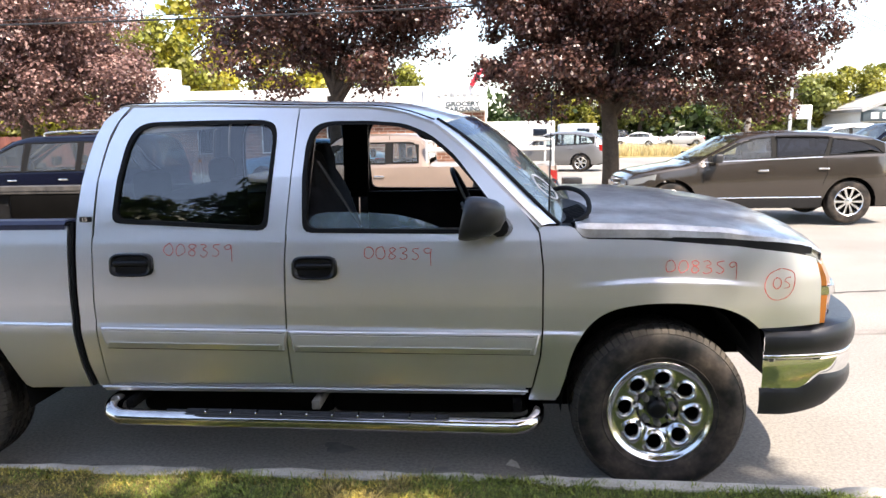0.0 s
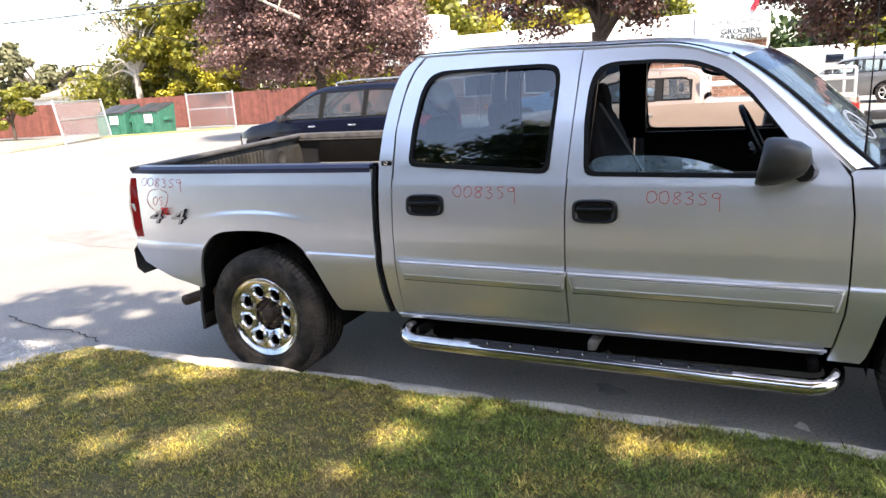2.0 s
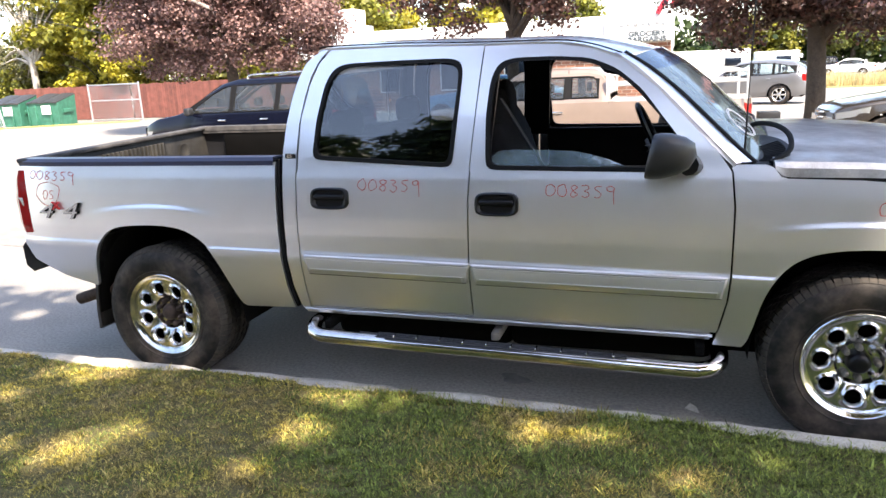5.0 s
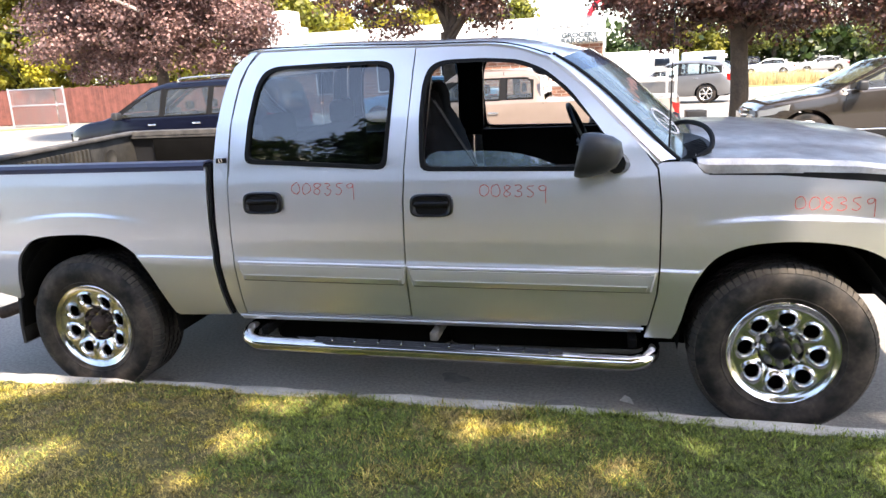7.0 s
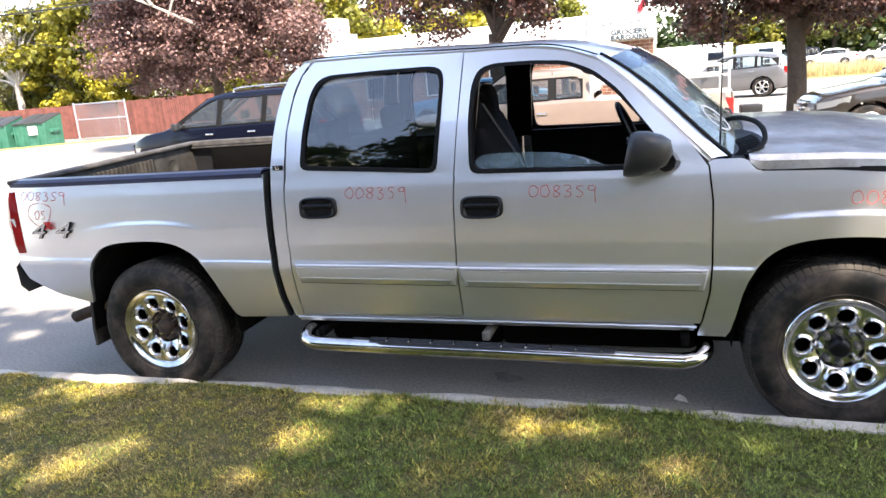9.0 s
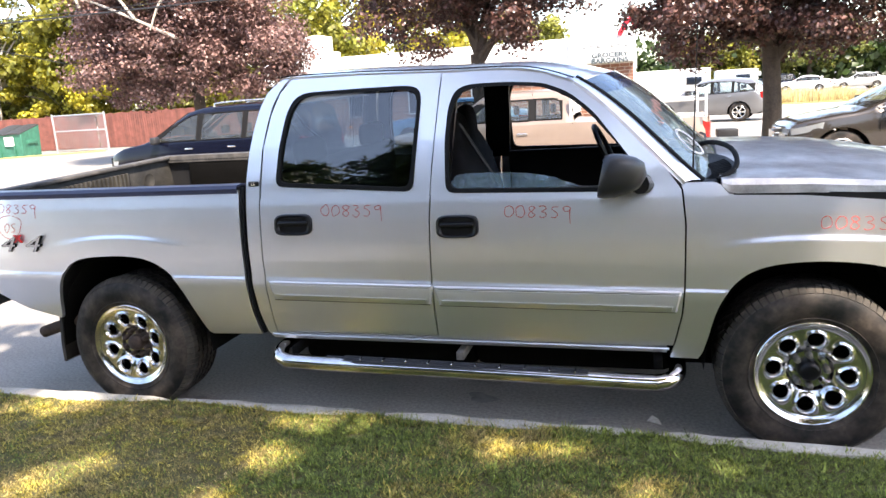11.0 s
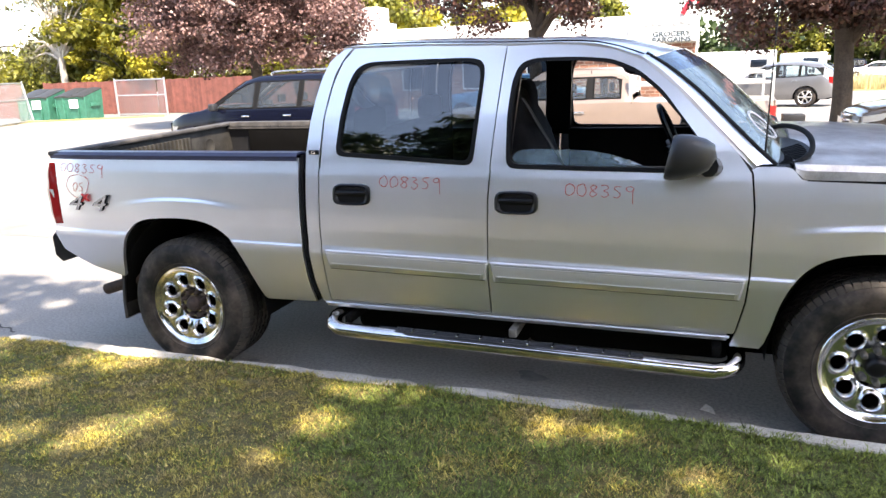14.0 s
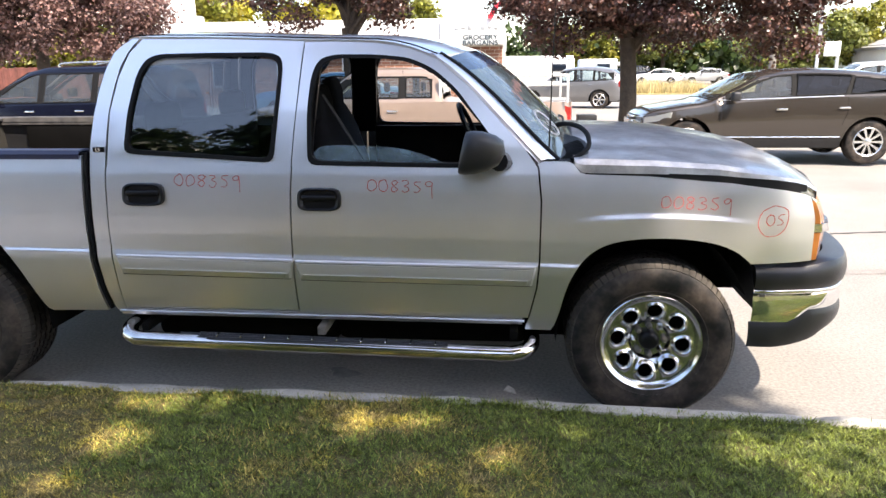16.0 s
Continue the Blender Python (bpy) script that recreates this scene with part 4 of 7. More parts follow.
# mouldings
for x0, x1, z0, z1 in ((1.005, 1.885, 0.702, 0.806), (1.918, 3.062, 0.684, 0.788)):
    def rail(prof, a, b, x0=x0, x1=x1, z0=z0, z1=z1):
        """A strip along the door: profile of (share of the height, outward)."""
        rows = []
        for x in [a, a + 0.01, *span(a + 0.03, b - 0.03, 14), b - 0.01, b]:
            e = 0.010 if x in (a, b) else 0.0
            row = []
            for f, d in prof:
                z = z0 + f * (z1 - z0) - 0.014 * (x - x0) / (x1 - x0)
                shear = 0.022 * f if x > (x0 + x1) / 2 else -0.022 * (f - 0.5)
                row.append((x + shear, side_y(x, z) - d + e - 0.002, z))
            rows.append(row)
        bm = bmesh.new()
        grid(bm, rows)
        return bm
    body = rail(((0.0, -0.004), (0.03, 0.009), (0.07, 0.011), (0.32, 0.013), (0.60, 0.013), (0.83, 0.0125), (0.845, 0.010), (0.875, 0.010), (0.89, 0.0125), (0.96, 0.011), (1.0, -0.004)), x0, x1)
    pair = both("side_moulding", body, TRIM_PAINT, "pewter door moulding with pale strip", sharp=25)
    for m_, far in zip(pair, (False, True)):
        bm = rail(((0.06, 0.008), (0.07, 0.0125), (0.095, 0.0135), (0.29, 0.0175), (0.315, 0.0175), (0.325, 0.011)), x0 + 0.02, x1 - 0.018)
        if far:
            bm2 = mirrored(bm)
            bm.free()
            bm = bm2
        part("moulding_strip", bm, BRUSHED, m_, sharp=25)
        for f in (-0.005, 0.862):
            bm = tubed([(x, SIDE(z0 + f * (z1 - z0) - 0.014 * (x - x0) / (x1 - x0)) - (0.0105 if f > 0 else 0.001), z0 + f * (z1 - z0) - 0.014 * (x - x0) / (x1 - x0)) for x in span(x0 + 0.015, x1 - 0.005, 8)], 0.0022, 5)
            if far:
                bm2 = mirrored(bm)
                bm.free()
                bm = bm2
            part("moulding_line", bm, SEAL, m_)


# door handles
def handle_set(cx, cz):
    bm = bmesh.new()
    w, h = 0.108, 0.056
    loop = []
    for k in range(28):
        a = 2 * math.pi * k / 28
        c, s = math.cos(a), math.sin(a)
        loop.append((cx + w * math.copysign(abs(c) ** 0.45, c), cz + h * math.copysign(abs(s) ** 0.55, s)))
    rows = []
    for u, d in ((1.0, 0.004), (0.97, -0.012), (0.88, -0.016), (0.80, -0.012), (0.74, -0.003), (0.3, -0.002), (0.02, -0.002)):
        row = [(cx + (x - cx) * u, SIDE(cz + (z - cz) * u) + d - 0.003, cz + (z - cz) * u) for x, z in loop]
        rows.append(row + [row[0]])
    grid(bm, rows)
    pair = both("door_handle", bm, GLOSS_BLACK, "black door handle", sharp=40)
    for p_, far in zip(pair, (False, True)):
        bm = boxed(cx - 0.085, cx + 0.085, SIDE(cz) - 0.021, SIDE(cz) + 0.002, cz - 0.006, cz + 0.020, 0.008, 3)
        if far:
            bm2 = mirrored(bm)
            bm.free()
            bm = bm2
        part("grip", bm, GLOSS_BLACK, p_)


handle_set(1.160, 1.102)
handle_set(2.040, 1.083)


# mirrors
def mirror_shell():
    bm = bmesh.new()
    rows = []
    n = 20
    prof = [(0.0, 0.02), (0.02, 0.55), (0.06, 0.80), (0.12, 0.97), (0.16, 1.0), (0.185, 0.96), (0.19, 0.9), (0.182, 0.86)]
    for d, s in prof:
        row = []
        for k in range(n):
            a = 2 * math.pi * k / n
            c, sn = math.cos(a), math.sin(a)
            yy = 0.125 * math.copysign(abs(c) ** 0.6, c) * s
            zz = 0.098 * math.copysign(abs(sn) ** 0.6, sn) * s
            row.append((2.93 - d + 0.02 * (zz / 0.1), -0.12 + yy, 1.322 + zz - 0.015 * (yy / 0.12)))
        rows.append(row + [row[0]])
    grid(bm, rows)
    bmesh.ops.holes_fill(bm, edges=[e for e in bm.edges if e.is_boundary])
    return bm


mirrors = both("side_mirror", mirror_shell(), GREY_PLASTIC, "weathered dark grey side mirror", sharp=50)
for m_, far in zip(mirrors, (False, True)):
    for nm, bm, mt in (("mirror_arm", tubed([(2.90, -0.02, 1.27), (2.92, 0.03, 1.262), (2.90, 0.075, 1.268)], [0.045, 0.042, 0.05], 10), GREY_PLASTIC),
                       ("mirror_glass", boxed(2.752, 2.757, -0.215, -0.03, 1.25, 1.395, 0.002), CHROME),
                       ("mirror_base", outline_plate([(2.78, 1.245), (2.80, 1.30), (2.845, 1.375), (2.90, 1.33), (2.96, 1.27), (2.965, 1.24)], -0.004, 0.02), GREY_PLASTIC)):
        if far:
            bm2 = mirrored(bm)
            bm.free()
            bm = bm2
        part(nm, bm, mt, m_)

# step bars
STEP = smooth_curve([(1.10, 0.24, 0.43), (1.02, 0.10, 0.415), (1.005, 0.02, 0.395), (1.05, -0.025, 0.372), (1.20, -0.035, 0.364), (2.0, -0.035, 0.352), (2.85, -0.035, 0.338), (2.99, -0.028, 0.338), (3.055, 0.02, 0.348), (3.07, 0.10, 0.372), (3.04, 0.24, 0.40)], 6)
bars = both("step_bar", tubed(STEP, 0.040, 14), STEP_CHROME, "chrome tubular step bar", sharp=60)
for b_, far in zip(bars, (False, True)):
    items = []
    for a, c in ((1.30, 2.80),):
        bm = bmesh.new()
        rows = []
        for x in span(a, c, 44):
            zc = 0.364 - 0.0145 * (x - 1.2) / 0.8
            q = min(x - a, c - x)
            e = 0.034 * max(0.0, 1 - q / 0.18) ** 1.3
            rows.append([(x, -0.0685 + e, zc + 0.026 + e * .35), (x, -0.052 + e * .6, zc + 0.040), (x, -0.028, zc + 0.0445), (x, -0.006 - e * .5, zc + 0.036), (x, 0.006 - e, zc + 0.014 + e * .5)])
        grid(bm, rows)
        rim(bm, (0, 0, -0.012))
        items.append(("step_pad", bm, BLACK_PLASTIC))
    for yy, dz in ((-0.060, 0.0365), (-0.050, 0.0425), (-0.038, 0.0455), (-0.026, 0.0465), (-0.014, 0.0425)):
        items.append(("pad_ridge", tubed([(x, yy, 0.364 - 0.0145 * (x - 1.2) / 0.8 + dz) for x in (1.40, 2.0, 2.66)], 0.0028, 5), GREY_PLASTIC))
    for k in range(10):
        x = 1.50 + k * 0.122
        zt = 0.364 - 0.0145 * (x - 1.2) / 0.8 + 0.046
        items.append(("tread_bar", boxed(x - 0.004, x + 0.004, -0.062, -0.012, zt - 0.010, zt + 0.003, 0.002, 1), WORN_CHROME))
    for x in (1.10, 2.02, 2.98):
        items.append(("step_bracket", boxed(x - 0.02, x + 0.02, 0.0, 0.3, 0.395, 0.44, 0.006), BRACKET if x == 2.02 else DARK))
    for nm, bm, mt in items:
        if far:
            bm2 = mirrored(bm)
            bm.free()
            bm = bm2
        part(nm, bm, mt, b_)


# wheels
def wheel_face(hub_mat, face_mat, parent, flip):
    """Eight-hole steel wheel with a dished chrome cover."""
    s = -1 if not flip else 1

    def depth(r):
        return curve_at([(0.0, 0.070), (0.08, 0.066), (0.095, 0.056), (0.12, 0.042), (0.15, 0.033), (0.18, 0.028), (0.20, 0.026), (0.213, 0.024)])(r)
    bm = bmesh.new()
    n = 32
    for h in range(8):
        th0 = 2 * math.pi * h / 8 + 0.15
        rows = []
        for w in (0.0, 0.3, 0.5, 0.65, 0.8, 0.92, 1.0, 1.02):
            row = []
            for k in range(n):
                a = 2 * math.pi * k / n
                c, sn = math.cos(a), math.sin(a)
                m = max(abs(c), abs(sn))
                sq = (c / m, sn / m)
                q = 1.0 if w < 0.6 else 1.0 - 0.42 * (min(w, 1.0) - 0.6) / 0.4
                el = (c * 0.86 * q, sn * 0.92 * q)
                t = min(w * 1.45, 1.0) ** 0.8
                u = sq[0] * (1 - t) + el[0] * t
                v = sq[1] * (1 - t) + el[1] * t
                r = 0.156 + v * 0.056
                th = th0 + u * math.pi / 8
                d = depth(r) - 0.009 * math.exp(-((w - 0.80) / 0.14) ** 2) + (0.010 if w == 1.0 else 0.04 if w > 1.0 else 0.003 if w > 0.9 else 0)
                row.append((r * math.cos(th), d, r * math.sin(th)))
            rows.append(row + [row[0]])
        grid(bm, rows)
    lathe(bm, [(0.0, 0.076), (0.045, 0.076), (0.088, 0.072), (0.094, 0.062), (0.100, 0.0535)], 64)
    bmesh.ops.remove_doubles(bm, verts=bm.verts, dist=0.0012)
    face = part("wheel_face", bm, face_mat, parent, "chrome eight-hole wheel face", sharp=50, local=True)
    bm = bmesh.new()
    lathe(bm, [(0.211, 0.0238), (0.219, 0.020), (0.2265, 0.0155), (0.233, 0.010), (0.238, 0.0055), (0.241, 0.003), (0.244, 0.002), (0.2475, 0.005), (0.245, 0.020), (0.222, 0.03), (0.205, 0.10), (0.20, 0.2)], 64)
    rim_ = part("rim", bm, face_mat, parent, "chrome wheel rim", sharp=40, local=True)
    bm = bmesh.new()
    lathe(bm, [(0.0, 0.026), (0.030, 0.028), (0.042, 0.036), (0.049, 0.050), (0.051, 0.076)], 28)
    part("hub_cap", bm, hub_mat, parent, local=True)
    for k in range(8):
        a = 2 * math.pi * k / 8 + 0.3
        bm = bmesh.new()
        lathe(bm, [(0.0, 0.034), (0.009, 0.036), (0.0135, 0.044), (0.0155, 0.054), (0.0155, 0.076)], 10, (0.073 * math.cos(a), 0, 0.073 * math.sin(a)))
        part("wheel_nut", bm, RUST if hub_mat is RUST else WORN_CHROME if k % 3 == 1 else BRACKET, parent, local=True)
    bm = bmesh.new()
    lathe(bm, [(0.0, 0.14), (0.2, 0.14)], 24)
    part("brake_disc", bm, DARK, parent, local=True)


def tyre(parent, radius=0.405):
    bm = bmesh.new()
    R = radius
    g = (R - 0.24) / 0.157
    prof = [(0.205, 0.03), (0.222, 0.018), (0.240, 0.010), *[(0.24 + (r - 0.24) * g, y) for r, y in ((0.262, 0.0), (0.30, -0.010), (0.33, -0.011), (0.355, -0.004), (0.373, 0.007), (0.387, 0.022))], (R - 0.003, 0.042), (R, 0.06)]
    for y in (0.085, 0.128, 0.171, 0.214, 0.257):
        prof += [(R, y - 0.005), (R - 0.009, y - 0.004), (R - 0.009, y + 0.004), (R, y + 0.005)]
    prof += [(R, 0.27), (R - 0.004, 0.285), (R - 0.017, 0.302), (0.335, 0.312), (0.28, 0.308), (0.21, 0.29)]
    lathe(bm, prof, 192)
    for v in bm.verts:
        rr = math.hypot(v.co.x, v.co.z)
        k = round(math.atan2(v.co.z, v.co.x) / (2 * math.pi) * 192 + (4 if v.co.y > 0.15 else 0) + v.co.y * 40)
        if rr > R - 0.0035 and k % 4 == 0:
            v.co.x *= (rr - 0.007) / rr
            v.co.z *= (rr - 0.007) / rr
    ob = part("tyre", bm, RUBBER, parent, "dusty black tyre", sharp=30, local=True)
    bm = bmesh.new()
    for k in range(74):
        a = 2 * math.pi * k / 74
        ca, sa = math.cos(a), math.sin(a)
        for (r0, y0), (r1, y1), w in (((0.24 + 0.132 * g, 0.008), (R - 0.002, 0.042), 0.0135), ((R - 0.002, 0.042), (R + 0.001, 0.078), 0.0135)):
            vs = []
            for r, y in ((r0, y0), (r1, y1)):
                for t in (-w, w):
                    for lift in (0, 0.005):
                        rr = r + lift * 0.7
                        vs.append(bm.verts.new((rr * ca - t * sa, y - lift * 0.6, rr * sa + t * ca)))
            for f in ((1, 3, 7, 5), (0, 1, 5, 4), (2, 3, 7, 6), (0, 1, 3, 2), (4, 5, 7, 6)):
                bm.faces.new([vs[i] for i in f])
    part("tread", bm, TREAD_DUST, ob, smooth=False, local=True)
    bm = bmesh.new()
    for r0 in (0.268,):
        lathe(bm, [(r0 - 0.004, 0.001), (r0, -0.006), (r0 + 0.004, 0.001)], 72)
    part("sidewall_ring", bm, RUBBER, ob, local=True)


wheels = []
for nm, x, far, hub in (("rear", 0.0, False, RUST), ("front", WHEELBASE, False, GLOSS_BLACK), ("rear", 0.0, True, RUST), ("front", WHEELBASE, True, GLOSS_BLACK)):
    w = new("wheel")
    w.empty_display_size = 0.1
    stand = Matrix.Translation((x + (0.0 if x else 0.010), 0.038 if not far else 1.962, 0.378 if x else 0.392)) @ Matrix.Rotation(math.pi if far else 0, 4, "Z") @ Matrix.Rotation(0.25 if x else -0.1, 4, "Y")
    w.matrix_world = stand
    w.parent = truck
    tagged(w, "black tyre on a chrome eight-hole wheel")
    tyre(w)
    for ob in w.children_recursive:
        for v in ob.data.vertices:
            p = stand @ v.co
            if p.z < 0.001:
                p.z = 0.001
                v.co = stand.inverted() @ p
    wheel_face(hub, WHEEL_CHROME, w, far)

# aerial, badges
part("aerial", tubed([(3.135, 0.17, 1.262), (3.14, 0.168, 1.6), (3.15, 0.165, 2.08)], [0.005, 0.003, 0.002], 6), GLOSS_BLACK, truck, "thin black radio aerial")
plate = part("trim_badge", boxed(0.902, 0.962, SIDE(1.315) - 0.006, SIDE(1.315) + 0.004, 1.303, 1.329, 0.004), GLOSS_BLACK, truck, "small dark trim badge")


def lettering(text, size, place, mat, name, parent, label, depth=0.003, shear=0.0, tilt=0.0, wide=1.0, grow=0.0):
    """Raised letters on the vehicle's near side."""
    cu = bpy.data.curves.new(name, "FONT")
    cu.body, cu.size, cu.extrude, cu.align_x, cu.align_y, cu.shear = text, size, depth, "CENTER", "CENTER", shear
    cu.offset = grow
    ob = new(name, cu)
    me = bpy.data.meshes.new_from_object(ob.evaluated_get(bpy.context.evaluated_depsgraph_get()))
    bpy.data.objects.remove(ob)
    bpy.data.curves.remove(cu)
    me.materials.clear()
    me.materials.append(mat)
    me.transform(Matrix.Diagonal((wide, 1, 1, 1)))
    me.transform(pose(*place, 90 - tilt, 0, 0))
    ob = new(name, me)
    ob.parent = parent
    ob.matrix_parent_inverse = parent.matrix_world.inverted()
    return tagged(ob, label)


BADGE_CHROME = material("tarnished badge chrome", (0.42, 0.43, 0.46), 0.25, 1.0, vary=0.15, scale=30)
RED_BADGE = material("red badge enamel", (0.55, 0.02, 0.02), 0.4)
lettering("LS", 0.026, (0.932, SIDE(1.315) - 0.008, 1.316), WORN_CHROME, "badge_letters", plate, "chrome badge letters")
for bx in (-0.688, -0.528):
    lettering("4", 0.130, (bx, side_y(bx, 1.0) - 0.003, 1.008), SEAL, "badge_backing", truck, "dark badge outline", 0.004, 0.35, wide=1.45, grow=0.003)
badge = lettering("4", 0.130, (-0.688, side_y(-0.69, 1.0) - 0.006, 1.008), BADGE_CHROME, "drive_badge", truck, "chrome four by four badge", 0.006, 0.35, wide=1.40)
lettering("4", 0.130, (-0.528, side_y(-0.52, 1.0) - 0.006, 1.008), BADGE_CHROME, "badge_digit", badge, "chrome badge digit", 0.006, 0.35, wide=1.40)
lettering("x", 0.10, (-0.602, side_y(-0.6, 1.05) - 0.014, 1.052), RED_BADGE, "badge_cross", badge, "red badge cross", 0.006)

# red grease-pencil numbers
STROKES = {
    "0": [[(0.5, 1.0), (0.15, 0.8), (0.05, 0.4), (0.25, 0.05), (0.6, 0.05), (0.9, 0.35), (0.9, 0.75), (0.65, 1.0), (0.4, 0.95)]],
    "8": [[(0.85, 0.85), (0.55, 1.0), (0.2, 0.85), (0.3, 0.6), (0.65, 0.42), (0.8, 0.2), (0.5, 0.0), (0.15, 0.15), (0.3, 0.45), (0.65, 0.65), (0.85, 0.9)]],
    "3": [[(0.1, 0.95), (0.5, 1.02), (0.75, 0.8), (0.35, 0.55), (0.75, 0.4), (0.75, 0.1), (0.4, -0.05), (0.05, 0.08)]],
    "5": [[(0.85, 1.0), (0.35, 0.97), (0.2, 0.72), (0.5, 0.55), (0.75, 0.3), (0.5, 0.02), (0.1, 0.05)]],
    "9": [[(0.8, 0.85), (0.5, 1.02), (0.15, 0.8), (0.3, 0.55), (0.65, 0.6), (0.82, 0.9), (0.8, 0.4), (0.85, -0.45)]],
    "O": [[(0.55, 1.05), (0.1, 0.85), (-0.02, 0.35), (0.3, -0.05), (0.75, -0.02), (1.02, 0.35), (0.98, 0.8), (0.6, 1.04)]],
}


def scrawl(text, x0, x1, z0, z1, parent, name="pencil_mark", fall=0.0, width=0.0024, seed=1, mat=MARKER):
    rng = random.Random(seed)
    bm = bmesh.new()
    n = len(text)
    step = (x1 - x0) / n
    for i, ch in enumerate(text):
        for st in STROKES[ch]:
            jig = [(px + rng.uniform(-0.06, 0.06), pz + rng.uniform(-0.05, 0.05), 0) for px, pz in st]
            pts = smooth_curve(jig, 5)
            left, right = [], []
            for k, p in enumerate(pts):
                q = pts[min(k + 1, len(pts) - 1)] - pts[max(k - 1, 0)]
                q = Vector((q.x * step, q.y * (z1 - z0), 0)).normalized()
                x = x0 + step * (i + 0.06 + 0.86 * p.x)
                z = z0 + (z1 - z0) * p.y - fall * (x - x0)
                w = width * rng.uniform(0.55, 1.0)
                left.append((x - q.y * w, side_y(x, z) - 0.0022, z + q.x * w))
                right.append((x + q.y * w, side_y(x, z) - 0.0022, z - q.x * w))
            grid(bm, [left, right])
    return part(name, bm, mat, parent, "red grease-pencil number", smooth=False)


scrawl("008359", 2.27, 2.60, 1.125, 1.178, truck, fall=0.03, seed=3)
scrawl("008359", 1.315, 1.66, 1.145, 1.200, truck, fall=0.02, seed=4)
scrawl("008359", 3.64, 3.97, 1.055, 1.108, truck, fall=0.03, seed=5)
scrawl("008359", -0.79, -0.48, 1.195, 1.245, truck, fall=0.03, seed=6)
scrawl("O", 4.075, 4.225, 0.93, 1.06, truck, seed=7)
scrawl("05", 4.115, 4.205, 0.97, 1.02, truck, seed=8)
scrawl("O", -0.74, -0.575, 1.055, 1.175, truck, seed=9)
scrawl("05", -0.70, -0.615, 1.08, 1.13, truck, seed=10)

# marks on the windscreen
bm = bmesh.new()
rng = random.Random(5)


def shield_point(v, u):
    i = min(int(v * (len(rows_s) - 1)), len(rows_s) - 2)
    t = v * (len(rows_s) - 1) - i
    a, b = Vector(rows_s[i](u)), Vector(rows_s[i + 1](u))
    return a.lerp(b, t) + Vector((0.004, 0, 0.006))


rows_s = []
for sx, sz in smooth_curve(SHIELD, 4):
    rows_s.append(lambda u, sx=sx, sz=sz: (sx + (0.150 + 0.03 * (1.77 - sz)) * (1 - abs(u) ** 2.7), MID + u * (MID - SIDE(sz) - 0.07), sz + 0.018 * (1 - u * u)))
for r in (1.0, 0.9):
    tube(bm, [shield_point(0.66 + 0.10 * r * math.sin(a), -0.70 + 0.10 * r * math.cos(a)) for a in span(0, 2 * math.pi, 24)], 0.0025, 4)
tube(bm, [shield_point(0.66 + b, -0.70 + a) for a, b in ((-0.06, -0.04), (0.0, 0.03), (0.03, -0.03), (0.06, 0.04))], 0.0025, 4)
part("window_mark", bm, WHITE_INK, shield, "white pencilled circle")
bm = bmesh.new()
for k in range(6):
    u0 = -0.82 + 0.07 * k
    v0 = 0.47 - 0.02 * k
    bm = bmesh.new()
    tube(bm, [shield_point(v0 + rng.uniform(-0.04, 0.04), u0 + d) for d in span(0, 0.045, 5)], 0.0022, 4)
    part("window_mark", bm, RED_INK, shield, "orange red pencilled number")

# cabin
for y, back_by in ((0.52, 0.0), (1.48, 0.17)):
    bm = bmesh.new()
    box(bm, 2.05 - back_by, 2.56 - back_by, y - 0.25, y + 0.25, 0.66, 0.86, 0.05, 3)
    part("front_seat", bm, CLOTH, truck, "charcoal cloth seat cushion")
    bm = bmesh.new()
    rows = []
    for z, d, w, x in ((0.80, 0.09, 0.24, 2.10), (0.95, 0.10, 0.25, 2.07), (1.15, 0.09, 0.25, 2.02), (1.30, 0.075, 0.23, 1.985), (1.40, 0.05, 0.17, 1.96), (1.43, 0.04, 0.13, 1.955), (1.52, 0.05, 0.13, 1.94), (1.585, 0.04, 0.115, 1.93), (1.605, 0.015, 0.07, 1.93)):
        loop = []
        for k in range(17):
            a = 2 * math.pi * k / 16
            c, s = math.cos(a), math.sin(a)
            loop.append((x - back_by + d * math.copysign(abs(c) ** 0.7, c), y + w * math.copysign(abs(s) ** 0.5, s), z))
        rows.append(loop)
    grid(bm, rows)
    bmesh.ops.holes_fill(bm, edges=[e for e in bm.edges if e.is_boundary])
    part("seat_back", bm, CLOTH, truck, "charcoal cloth seat back with headrest")
bm = bmesh.new()
box(bm, 1.12, 1.55, 0.2, 1.8, 0.70, 0.88, 0.05, 3)
part("rear_seat", bm, CLOTH, truck)
part("rear_seat_back", boxed(1.0, 1.14, 0.2, 1.8, 0.85, 1.38, 0.05, 3), CLOTH, truck)
for y in (0.5, 1.5):
    part("headrest", boxed(1.01, 1.12, y - 0.14, y + 0.14, 1.36, 1.52, 0.045, 3), CLOTH, truck)
part("seat_belt", boxed(2.02, 2.025, 0.205, 0.245, 0.95, 1.60, 0.001), BELT, truck).matrix_world = Matrix.Translation((2.16, 0, 1.3)) @ Matrix.Rotation(-0.55, 4, "Y") @ Matrix.Translation((-2.0, 0.03, -1.3))
bm = bmesh.new()
rows = []
for y in span(0.14, 1.86, 16):
    bulge = 0.05 * math.exp(-((y - 1.45) / 0.2) ** 2)
    rows.append([(3.22, y, 1.20), (3.08, y, 1.225 + bulge * .3), (2.92, y, 1.21 + bulge), (2.84, y, 1.15 + bulge), (2.84, y, 1.02), (2.92, y, 0.78), (3.1, y, 0.7)])
grid(bm, rows)
part("dashboard", bm, INTERIOR, truck, "dark dashboard")
bm = bmesh.new()
